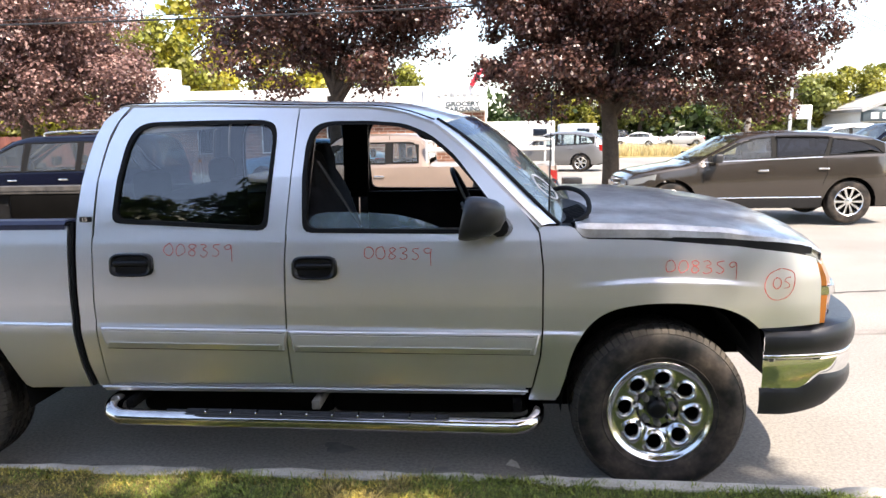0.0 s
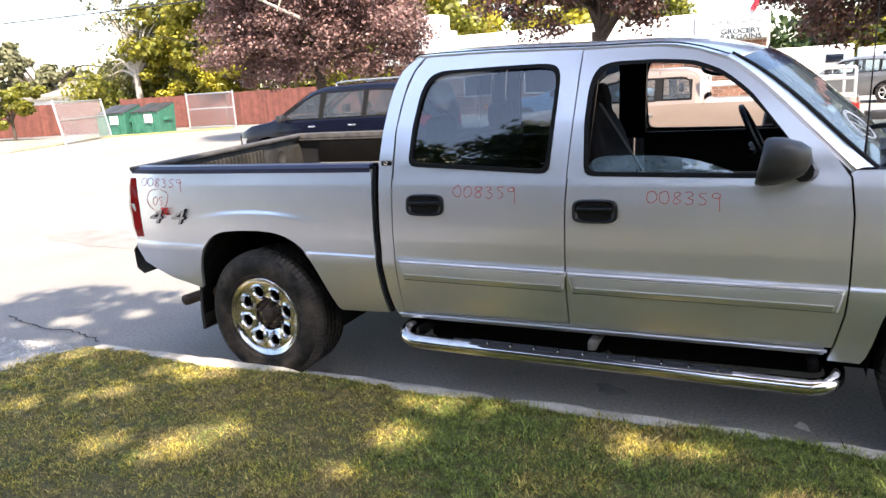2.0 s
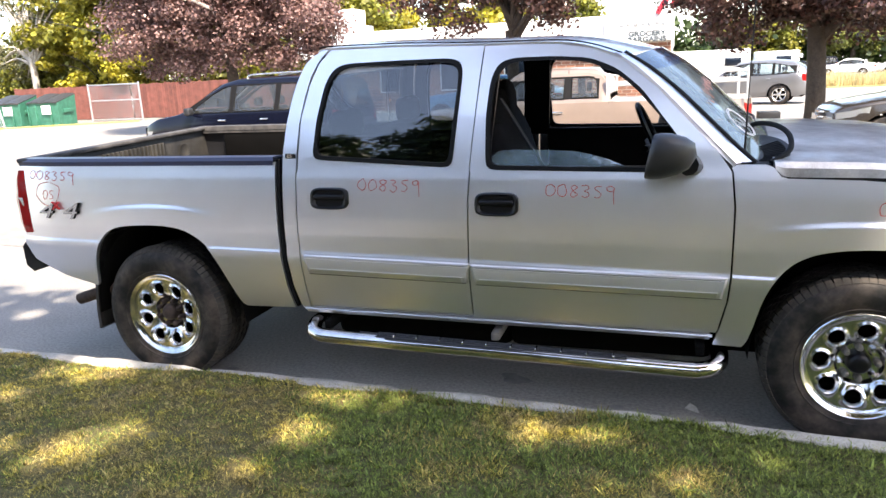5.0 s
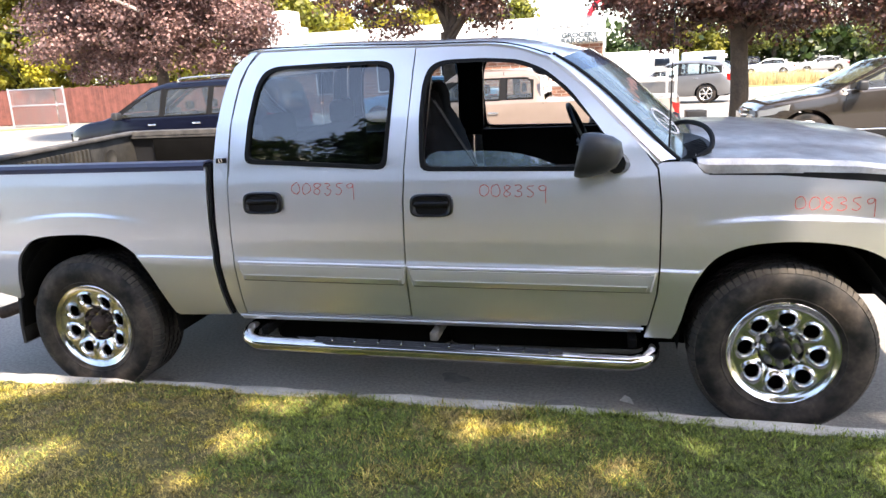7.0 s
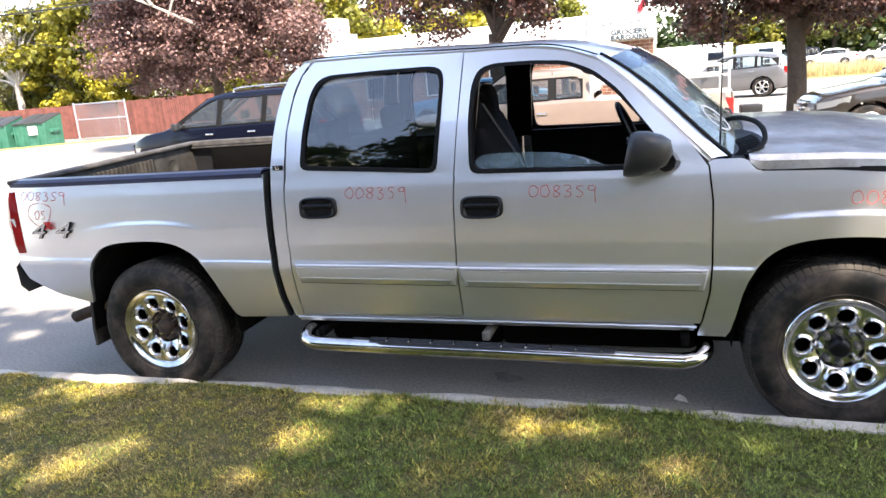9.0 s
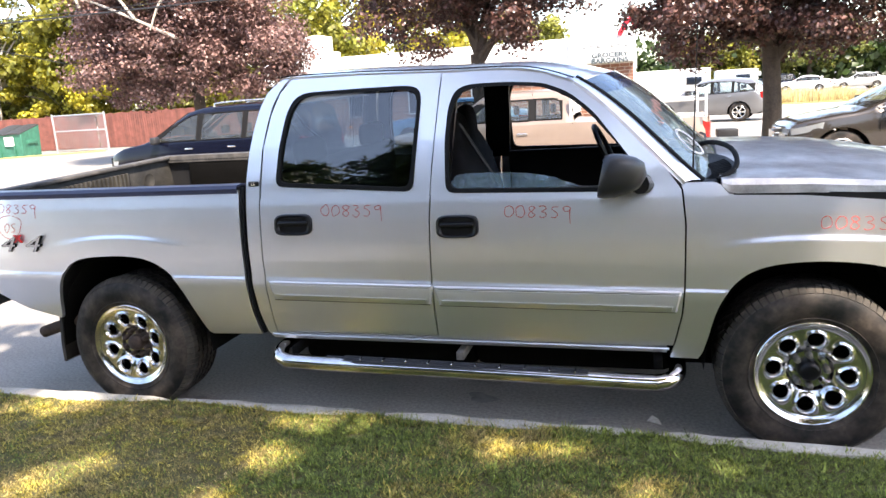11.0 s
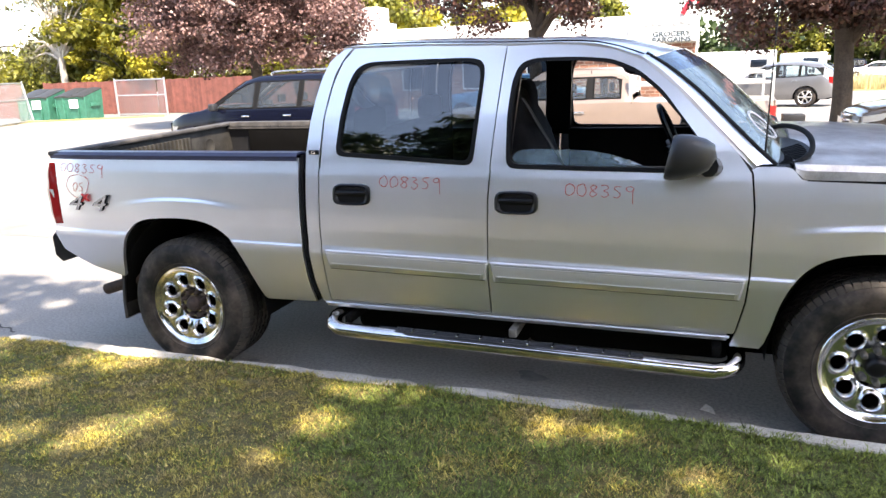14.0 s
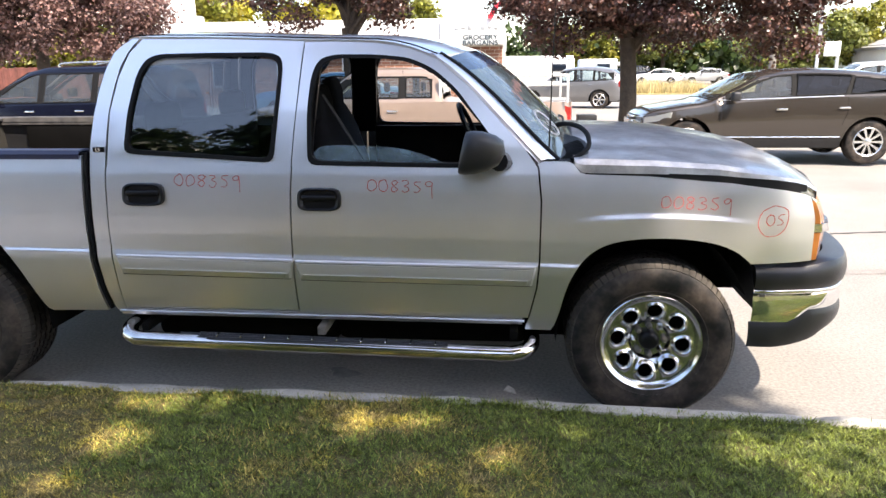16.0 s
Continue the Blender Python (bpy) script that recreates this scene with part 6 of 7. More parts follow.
# navy sport utility
navy = vehicle("sport_utility", "dark navy sport utility with silver roof rails", (-4.25, 10.35, 0), 180, NAVY_PAINT, 2.87, 0.98, 0.90, 1.90, 0.375, 0.36,
        [(-0.98, 1.05), (-0.9, 1.12), (1.3, 1.10), (2.3, 1.08), (3.2, 1.0), (3.77, 0.85)],
        [(-0.98, 1.05), (-0.95, 1.40), (-0.85, 1.68), (-0.6, 1.76), (0.4, 1.785), (1.5, 1.77), (1.8, 1.70), (2.68, 1.16), (2.85, 1.10), (3.35, 1.03), (3.65, 0.92), (3.77, 0.8)],
        [[(-0.82, 1.15), (-0.72, 1.58), (-0.6, 1.64), (0.38, 1.66), (0.40, 1.15)], [(0.50, 1.15), (0.49, 1.66), (1.40, 1.65), (1.44, 1.14)], [(1.54, 1.14), (1.53, 1.65), (1.72, 1.61), (1.95, 1.50), (2.42, 1.19), (2.44, 1.13)]],
        (1.85, 2.68), (-0.96, -0.86), seams=([(1.49, 1.68), (1.49, 0.42)], [(2.55, 1.1), (2.5, 0.5)], [(0.45, 1.1), (0.45, 0.6)]), handles=((0.72, 0.99), (1.70, 0.98)), spokes=5, mirror=(2.4, 1.17))
for y in (-0.62, 0.62):
    part("roof_rail", tubed(smooth_curve([(-0.75, y, 1.78), (-0.65, y, 1.845), (0.3, y, 1.86), (1.1, y, 1.84), (1.2, y, 1.77)], 5), 0.022, 8), ALLOY, navy, "silver roof rail", local=True)

# light blue car behind the tan pickup
SEDAN_BELT = [(-0.95, 0.92), (1.3, 0.95), (2.2, 0.93), (3.3, 0.8), (3.55, 0.66)]
SEDAN_TOP = [(-0.95, 0.92), (-0.9, 0.98), (-0.4, 1.04), (0.1, 1.32), (0.5, 1.42), (1.1, 1.43), (1.5, 1.36), (2.2, 0.98), (3.2, 0.88), (3.45, 0.78), (3.55, 0.62)]
SEDAN_PANES = [[(-0.05, 0.99), (0.25, 1.28), (0.85, 1.33), (0.88, 0.99)], [(0.95, 0.99), (0.95, 1.33), (1.35, 1.30), (1.85, 1.02)]]


def sedan(label, place, turn, paint):
    return vehicle("parked_car", label, place, turn, paint, 2.65, 0.95, 0.90, 1.75, 0.32, 0.28, SEDAN_BELT, SEDAN_TOP, SEDAN_PANES, (1.5, 2.2), (-0.38, 0.1),
                   seams=([(0.91, 1.36), (0.91, 0.35)],), handles=((0.15, 0.86), (1.05, 0.86)), spokes=5, head=(0.55, 0.68), tail=(0.68, 0.86), mirror=(1.75, 1.0))


sedan("light blue parked car beside the brick store", (-1.3, 18.6, 0.15), 180, BLUE_PAINT)
sedan("white sedan parked in the distance", (18.0, 68.0, 0), 170, WHITE_PAINT)
sedan("silver sedan parked in the distance", (22.5, 69.0, 0), 185, SILVER_PAINT)
sedan("dark blue sedan parked in the distance", (13.6, 67.0, 0), 178, NAVY_PAINT)


def far_suv(label, place, turn, paint):
    return vehicle("parked_car", label, place, turn, paint, 2.8, 0.95, 0.92, 1.88, 0.37, 0.34,
                   [(-0.95, 1.02), (2.3, 1.04), (3.2, 0.97), (3.72, 0.8)],
                   [(-0.95, 1.02), (-0.92, 1.4), (-0.8, 1.66), (0.4, 1.74), (1.3, 1.70), (2.2, 1.12), (3.2, 1.0), (3.72, 0.75)],
                   [[(-0.75, 1.1), (-0.66, 1.56), (-0.1, 1.6), (-0.1, 1.1)], [(0.0, 1.1), (0.0, 1.6), (0.85, 1.61), (0.88, 1.1)], [(0.96, 1.1), (0.95, 1.61), (1.35, 1.55), (1.98, 1.14)]],
                   (1.4, 2.2), (-0.92, -0.82), seams=([(0.92, 1.6), (0.92, 0.45)],), handles=((0.2, 0.96), (1.1, 0.96)), spokes=5, mirror=(1.95, 1.14))


far_suv("black sport utility parked behind the crossover", (13.9, 15.6, 0), 182, NAVY_PAINT)
far_suv("white sport utility parked in the far row", (16.5, 24.0, 0), 176, WHITE_PAINT)
far_suv("dark blue sport utility in the distant lot", (16.5, 76.0, 0), 184, NAVY_PAINT)


# ---- store, fences, far side ----
BRICK_M = material("brown brick", (0.27, 0.13, 0.085), 0.9, vary=0.2, scale=4, fine=0.2, fine_scale=40, bump=0.3, objvary=0.25, island=0.3)
MORTAR = material("pale mortar", (0.48, 0.44, 0.38), 0.95, vary=0.1)
WHITE_WALL = material("white painted metal siding", (0.80, 0.80, 0.78), 0.6, vary=0.05, scale=2, fine=0.04, fine_scale=30)
RED_FENCE = material("red-brown stained boards", (0.165, 0.056, 0.042), 0.85, vary=0.25, scale=3, fine=0.15, fine_scale=40, island=0.2)
GALV = material("galvanised steel", (0.52, 0.53, 0.53), 0.45, 0.7, vary=0.12)
BIN_GREEN = material("faded green dumpster paint", (0.028, 0.14, 0.092), 0.5, 0.1, vary=0.2, scale=5, other=(0.045, 0.18, 0.12), mix_scale=3)
BIN_LID = material("black bin lid plastic", (0.03, 0.03, 0.03), 0.5, vary=0.2)
DRY_GRASS = material("dry yellow grass", (0.31, 0.245, 0.10), 0.95, vary=0.25, scale=2, fine=0.3, fine_scale=20, bump=0.5, bump_scale=30)
PALE_DIRT = material("pale dry dirt and straw", (0.42, 0.36, 0.24), 0.95, vary=0.25, scale=1.5, fine=0.3, fine_scale=20, bump=0.5, bump_scale=30, other=(0.30, 0.27, 0.11), mix_scale=0.6)
SIGN_BLUE = material("sign lettering", (0.05, 0.07, 0.08), 0.6)
SIGN_RED = material("red sign plate", (0.62, 0.03, 0.05), 0.5, vary=0.1)
WOOD_POLE = material("grey weathered pole", (0.22, 0.19, 0.16), 0.9, vary=0.2, scale=6)
ROOF_GREY = material("grey roofing", (0.30, 0.29, 0.28), 0.85, vary=0.15, scale=2)


def store():
    root = thing("store_building", "low brick store with a white fascia and chimney block", "building", (-5.5, 30.0, 0))
    part("wall", boxed(-14.2, 2.55, 29.0, 44.0, 0, 2.65), MORTAR, root, smooth=False)
    # running-bond brick face, joined per course group
    rng = random.Random(2)
    bm = bmesh.new()
    bw, bh = 0.40, 0.145
    n_c = int(2.5 / bh)
    for c in range(n_c):
        x = -14.2 + (0 if c % 2 else -bw / 2)
        while x < 2.5:
            a, b = max(x + 0.012, -14.2), min(x + bw - 0.012, 2.55)
            if b - a > 0.05:
                d = 28.985 + rng.uniform(-0.003, 0.003)
                z0, z1 = 0.12 + c * bh + 0.01, 0.12 + (c + 1) * bh - 0.01
                vs = [bm.verts.new(p) for p in ((a, d, z0), (b, d, z0), (b, d, z1), (a, d, z1), (a, 29.0, z0), (b, 29.0, z0), (b, 29.0, z1), (a, 29.0, z1))]
                for f in ((0, 1, 2, 3), (0, 4, 5, 1), (1, 5, 6, 2), (2, 6, 7, 3), (3, 7, 4, 0)):
                    bm.faces.new([vs[i] for i in f])
            x += bw
    me = bpy.data.meshes.new("brickwork")
    bm.to_mesh(me)
    bm.free()
    me.materials.append(BRICK_M)
    ob = new("brickwork", me)
    ob.parent = root
    ob.matrix_parent_inverse = root.matrix_world.inverted()
    tagged(ob, kind="stuff")
    part("fascia", boxed(-14.6, 2.65, 28.55, 29.1, 2.65, 3.75, 0.03), WHITE_WALL, root, "white metal fascia")
    part("roof", boxed(-14.6, 2.6, 29.1, 44.0, 2.65, 3.55, 0.02), WHITE_WALL, root)
    block = part("chimney_block", boxed(-13.35, -12.15, 30.0, 31.4, 3.5, 4.95, 0.04), WHITE_WALL, root, "white rooftop block")
    part("roof_vent", boxed(-12.05, -11.5, 30.2, 30.8, 3.5, 4.15, 0.03), GALV, root)
    for x in (-10.5, -7.5, -4.5):
        w = part("window", boxed(x, x + 1.4, 28.93, 28.99, 1.0, 2.2, 0.01), CAR_GLASS, root, "dark shop window")
        part("window_frame", boxed(x - 0.06, x + 1.46, 28.955, 28.985, 0.94, 2.26, 0.01), WHITE_WALL, root)
    sign = part("shop_sign", boxed(-0.1, 2.62, 28.43, 28.55, 2.66, 3.72, 0.02), WHITE_WALL, root, "white shop sign with dark letters")
    for text, z in (("GROCERY", 2.86), ("BARGAINS", 2.63)):
        cu = bpy.data.curves.new("sign_letters", "FONT")
        cu.body, cu.size, cu.extrude, cu.align_x = text, 0.27, 0.01, "CENTER"
        cu.offset = 0.008
        ob = new("sign_letters", cu)
        me = bpy.data.meshes.new_from_object(ob.evaluated_get(bpy.context.evaluated_depsgraph_get()))
        bpy.data.objects.remove(ob)
        me.materials.clear()
        me.materials.append(SIGN_BLUE)
        me.transform(Matrix.Translation((1.6, 28.42, z)) @ Matrix.Diagonal((1.2, 1, 1, 1)) @ pose(0, 0, 0, 90, 0, 0))
        ob = new("sign_letters", me)
        ob.parent = sign
        ob.matrix_parent_inverse = sign.matrix_world.inverted()
    for k in range(7):
        part("script_bar", boxed(0.5 + 0.28 * k, 0.70 + 0.28 * k, 28.415, 28.43, 3.24 + 0.05 * (k % 2), 3.36 + 0.05 * (k % 3), 0.01), GALV, sign)
    bm = bmesh.new()
    tube(bm, smooth_curve([(2.0, 28.4, 3.7), (2.3, 28.4, 4.2), (2.7, 28.4, 4.35), (2.55, 28.4, 3.9), (2.9, 28.4, 4.5)], 4), 0.11, 8)
    part("sign_shape", bm, SIGN_RED, sign, "red plastic sign shape")


store()


def board_fence(x0, x1, y0, y1, height, label):
    root = thing("board_fence", label, "fence", (x0, y0, 0), group="yard fences")
    n = int(math.hypot(x1 - x0, y1 - y0) / 0.15)
    bm = bmesh.new()
    rng = random.Random(int(abs(x0) * 10))
    for k in range(n):
        a, b = k / n, (k + 0.93) / n
        h = height + rng.uniform(-0.03, 0.02)
        p = [(x0 + (x1 - x0) * t, y0 + (y1 - y0) * t) for t in (a, b)]
        dy = rng.uniform(0, 0.01)
        vs = []
        for z in (0.03, h):
            for (px, py), d in ((p[0], 0), (p[1], 0), (p[1], 0.022), (p[0], 0.022)):
                vs.append(bm.verts.new((px, py + d + dy, z)))
        for f in ((0, 1, 5, 4), (1, 2, 6, 5), (2, 3, 7, 6), (3, 0, 4, 7), (4, 5, 6, 7)):
            bm.faces.new([vs[i] for i in f])
    ob = part("board_face", bm, RED_FENCE, root, smooth=False)
    tagged(ob, kind="stuff")
    for z in (0.4, height - 0.3):
        part("rail", tubed([(x0, y0 + 0.06, z), (x1, y1 + 0.06, z)], 0.04, 6), RED_FENCE, root)
    for k in range(int(n * 0.15 / 2.4) + 1):
        t = min(1, k * 2.4 / (n * 0.15))
        px, py = x0 + (x1 - x0) * t, y0 + (y1 - y0) * t
        part("post", boxed(px - 0.05, px + 0.05, py + 0.03, py + 0.13, 0, height + 0.05), RED_FENCE, root)


board_fence(-26.7, -14.3, 31.0, 30.0, 1.92, "red-brown stained board fence")
board_fence(-34.9, -26.9, 30.6, 31.1, 1.92, "red-brown board fence behind the dumpsters")
board_fence(-57.5, -33.5, 22.9, 27.8, 1.9, "red-brown board fence along the yard edge")


def chain_gate(a, b, height, label, lean=0.0):
    """A pipe frame with woven wire."""
    root = thing("chain_link_gate", label, "gate", (a[0], a[1], 0), group="wire gates")
    A, B = Vector((a[0], a[1], 0.06)), Vector((b[0], b[1], 0.06))
    up = Vector((lean, 0, height))
    for p in (A, B):
        part("post", tubed([p - Vector((0, 0, 0.06)), p + up * 1.03], 0.045, 8), GALV, root)
    for f in (0.02, 0.55, 0.98):
        part("rail", tubed([A + up * f, B + up * f], 0.032, 8), GALV, root)
    bm = bmesh.new()
    L = (B - A).length
    n = int(L / 0.12)
    for k in range(-int(height / 0.12), n):
        for s in (1, -1):
            u0 = k * 0.12
            pts = []
            for t in (0.0, 1.0):
                u = u0 + t * height if s > 0 else u0 + (1 - t) * height
                pts.append((u, t * height))
            (ua, za), (ub, zb) = pts
            if ua > ub:
                (ua, za), (ub, zb) = (ub, zb), (ua, za)
            if ub <= 0 or ua >= L:
                continue
            if ua < 0:
                za = za + (zb - za) * (0 - ua) / (ub - ua)
                ua = 0
            if ub > L:
                zb = za + (zb - za) * (L - ua) / (ub - ua)
                ub = L
            d = (B - A).normalized()
            tube(bm, [A + d * ua + up * (za / height), A + d * ub + up * (zb / height)], 0.006, 3, False)
    tagged(part("wire_mesh", bm, GALV, root, smooth=False), kind="stuff")


chain_gate((-27.4, 28.5), (-24.0, 28.4), 1.9, "galvanised chain link gate with a diagonal brace")
chain_gate((-26.06, 19.28), (-29.14, 24.52), 1.9, "leaning galvanised chain link gate", -0.4)


def dumpster(place, turn):
    root = new("dumpster")
    root.matrix_world = pose(*place, 0, 0, turn) @ Matrix.Diagonal((0.96, 1.0, 1.27, 1))
    tagged(root, "faded green steel dumpster with black lids and pale notices", "dumpster", "dumpsters")
    bm = bmesh.new()
    grid(bm, [[(x, y, z) for x, y in ((-0.92, -0.62), (0.92, -0.62), (0.92, 0.62), (-0.92, 0.62), (-0.92, -0.62))] for z in (0.12, 0.2)])
    rows = [[(-0.92, -0.60, 0.1), (0.92, -0.60, 0.1), (0.92, 0.6, 0.1), (-0.92, 0.6, 0.1), (-0.92, -0.6, 0.1)], [(-0.95, -0.70, 1.0), (0.95, -0.70, 1.0), (0.95, 0.68, 1.3), (-0.95, 0.68, 1.3), (-0.95, -0.70, 1.0)]]
    grid(bm, rows)
    part("body", bm, BIN_GREEN, root, local=True, smooth=False)
    for x in (-0.93, -0.45, 0.45, 0.93):
        part("rib", boxed(x - 0.03, x + 0.03, -0.72, -0.60, 0.1, 1.0, 0.01), BIN_GREEN, root, local=True)
    for x in (-0.48, 0.48):
        bm = bmesh.new()
        grid(bm, [[(x + u * 0.46, y, 1.03 + (y + 0.72) * 0.215 + 0.03 * (1 - u * u)) for u in span(-1, 1, 6)] for y in (-0.76, 0, 0.70)])
        rim(bm, (0, 0, -0.05))
        part("lid", bm, BIN_LID, root, "black sloping lid", local=True)
    part("notice", boxed(-0.05, 0.50, -0.735, -0.715, 0.55, 0.9, 0.002), WHITE_WALL, root, "pale notice plate", local=True)
    for s in (-1, 1):
        part("lift_pocket", boxed(s * 0.95 - 0.06, s * 0.95 + 0.06, -0.35, 0.35, 0.6, 0.75, 0.01), BIN_GREEN, root, local=True)


dumpster((-30.35, 26.3, -0.125), 8)
dumpster((-28.25, 26.75, -0.125), 6)

# yellow lot edge and grass strips
bm = bmesh.new()
rows = []
for t in span(0, 1, 20):
    x, y = -30.5 + 7.0 * t, 22.6 + 4.9 * t
    rows.append([(x, y, 0.0), (x, y, 0.07), (x - 0.1, y + 0.14, 0.07), (x - 0.1, y + 0.14, 0.0)])
grid(bm, rows)
tagged(part("lot_kerb", bm, YELLOW_PAINT), "faded yellow painted lot kerb", "kerb", kind="structure")
for nm, pts in (("front", [(-3.5, 13.2), (4.6, 13.2), (4.6, 14.6), (-3.5, 14.6)]), ("right", [(10.5, 42), (60, 40), (60, 49), (10.5, 49)]), ("left", [(-55, 13.5), (-25.5, 16.2), (-28.5, 23.7), (-58, 21)]), ("tree", [(4.6, 12.4), (12, 12.4), (12, 15.2), (4.6, 15.2)])):
    bm = bmesh.new()
    (ax, ay), (bx, by), (cx, cy), (dx, dy) = pts
    rows = []
    for v in span(0, 1, 4):
        rows.append([(ax + (bx - ax) * u + (dx - ax) * v, ay + (by - ay) * u + (dy - ay) * v, 0.05 + 0.02 * noise.noise((u * 30, v * 4, 0))) for u in span(0, 1, 30)])
    grid(bm, rows)
    rim(bm, (0, 0, -0.06))
    tagged(part("grass_strip", bm, PALE_DIRT if nm == "left" else DRY_GRASS), "dry yellowed grass strip", "grass", kind="structure")

rng_g = np.random.default_rng(9)
ng = 9000
gx, gy = rng_g.uniform(9.5, 19.5, ng), rng_g.uniform(42.5, 47.5, ng)
gh = rng_g.uniform(0.45, 1.0, ng) * (0.8 + 0.3 * np.sin(gx * 1.7) * np.sin(gx * 0.63 + 1.0))
ga = rng_g.uniform(0, math.pi, ng)
gv = np.stack([np.stack([gx - 0.02 * np.cos(ga), gy - 0.02 * np.sin(ga), gh * 0 + 0.04], 1), np.stack([gx + 0.02 * np.cos(ga), gy + 0.02 * np.sin(ga), gh * 0 + 0.04], 1),
               np.stack([gx + rng_g.normal(scale=0.14, size=ng), gy + rng_g.normal(scale=0.14, size=ng), gh], 1)], 1).reshape(-1, 3)
me = bpy.data.meshes.new("tall_grass")
me.from_pydata(gv.tolist(), [], np.arange(ng * 3).reshape(-1, 3).tolist())
me.materials.append(material("pale straw", (0.52, 0.43, 0.22), 0.9, island=0.4, vary=0.3, scale=3, transl=0.25))
tagged(new("tall_grass", me), "tall dry straw-coloured grass at the lot edge", "grass", kind="stuff")

# white box truck and trailer by the store
for nm, lab, x0, x1, y0, y1, h in (("box_trailer", "white box trailer in the far yard", 1.6, 6.5, 39.0, 41.4, 2.3), ("box_trailer", "white cargo trailer further off", 7.3, 9.6, 44.0, 46.2, 2.15)):
    root = thing(nm, lab, "trailer", ((x0 + x1) / 2, y0, 0), group="white trailers")
    part("box", boxed(x0, x1, y0, y1, 0.75, h, 0.08), WHITE_WALL, root)
    part("chassis", boxed(x0 + 0.2, x1 - 0.2, y0 + 0.3, y1 - 0.3, 0.55, 0.75), DARK, root)
    for x in (x0 + 1.0, x1 - 1.0):
        for y in (y0 + 0.02, y1 - 0.26):
            bm = bmesh.new()
            lathe(bm, [(0.0, 0.04), (0.2, 0.03), (0.22, 0), (0.38, 0.0), (0.4, 0.04), (0.4, 0.22), (0.2, 0.24)], 24, (x, y, 0.4))
            part("wheel", bm, RUBBER, root)
    part("window", boxed(x1 - 1.25, x1 - 0.45, y0 - 0.03, y0 - 0.004, 1.45, 1.85, 0.01), CAR_GLASS, root, "dark trailer window")
    part("window_frame", boxed(x1 - 1.31, x1 - 0.39, y0 - 0.02, y0 - 0.001, 1.39, 1.91, 0.01), GALV, root)
    part("roof_trim", boxed(x0 - 0.02, x1 + 0.02, y0 - 0.02, y0 + 0.03, h - 0.10, h - 0.04, 0.01), GALV, root)
    part("lower_trim", boxed(x0 - 0.01, x1 + 0.01, y0 - 0.015, y0 - 0.002, 0.80, 0.95, 0.01), GALV, root)
    for k in range(5):
        part("lettering_bar", boxed(x0 + 0.8 + 0.35 * k, x0 + 1.05 + 0.35 * k, y0 - 0.012, y0 - 0.002, 1.7, 1.95, 0.004), GALV, root)

# roadside sign, poles and wires
root = thing("notice_board", "white notice board on two posts", "sign", (17.9, 33.0, 0))
part("panel", boxed(17.58, 18.31, 33.0, 33.08, 2.05, 2.72, 0.02), WHITE_WALL, root)
for x, top in ((17.35, 4.4), (18.26, 2.72)):
    part("post", boxed(x - 0.06, x + 0.06, 33.09, 33.2, 0, top), GALV, root)
for k in range(4):
    part("text_bar", boxed(17.66, 18.23, 32.985, 32.995, 2.56 - 0.13 * k, 2.60 - 0.13 * k, 0.002), GALV, root)
root = thing("utility_pole", "grey wooden utility pole", "pole", (14.6, 31.0, 0))
part("pole", tubed([(14.6, 31, 0), (14.62, 31, 10)], [0.16, 0.11], 10), WOOD_POLE, root)
part("crossarm", boxed(13.6, 15.6, 30.93, 31.05, 9.2, 9.35), WOOD_POLE, root)
root = thing("market_building", "pale low market with a dark lettered band", "building", (40, 58, 0))
part("wall", boxed(33.0, 50.0, 58, 70, 0, 3.2), WHITE_WALL, root)
part("band", boxed(32.8, 50.2, 57.6, 58.0, 2.0, 2.9, 0.03), SIGN_BLUE, root)
bm = bmesh.new()
grid(bm, [[(x, y, z) for x, z in ((32.6, 3.0), (37.0, 4.6), (50.4, 4.6))] for y in (57.4, 70)])
rim(bm, (0, 0, -0.25))
part("roof", bm, ROOF_GREY, root)
for x in (33.4, 36.4, 39.4):
    part("window", boxed(x, x + 1.6, 57.96, 57.99, 0.8, 1.9, 0.01), CAR_GLASS, root)
for k, ch in enumerate("MAR"):
    part("letter_bar", boxed(33.4 + 0.9 * k, 34.0 + 0.9 * k, 57.55, 57.6, 2.2, 2.7, 0.02), WHITE_WALL, root)
root = thing("far_house", "pale house with a low roof beyond the fence", "house", (-46, 36, 0))
part("wall", boxed(-52, -42, 34, 40, 0, 2.6), WHITE_WALL, root)
bm = bmesh.new()
grid(bm, [[(x, y, z) for y, z in ((33.5, 2.5), (37, 4.0), (40.5, 2.5))] for x in (-52.5, -41.5)])
rim(bm, (0, 0, -0.2))
part("roof", bm, TAN_CLOTH, root)


def cable(a, b, sag, r, label):
    pts = [Vector(a).lerp(Vector(b), t) - Vector((0, 0, sag * 4 * t * (1 - t))) for t in span(0, 1, 16)]
    tagged(part("overhead_cable", tubed(pts, r, 6), BLACK_PLASTIC), label, "cable", "overhead cables")


cable((-40, 14.0, 5.2), (30, 14.0, 5.6), 0.9, 0.022, "thick black overhead cable")
cable((-40, 14.1, 5.32), (30, 14.1, 5.72), 0.9, 0.010, "thin overhead wire beside the cable")
cable((-26.5, 20, 5.9), (-10.0, 20, 2.2), 0.25, 0.014, "slack service wire to the store")
for k in range(3):
    cable((14.6, 31, 9.0 - 0.25 * k), (60, 75, 7.5 - 0.5 * k), 1.5, 0.02, "overhead wire from the utility pole")


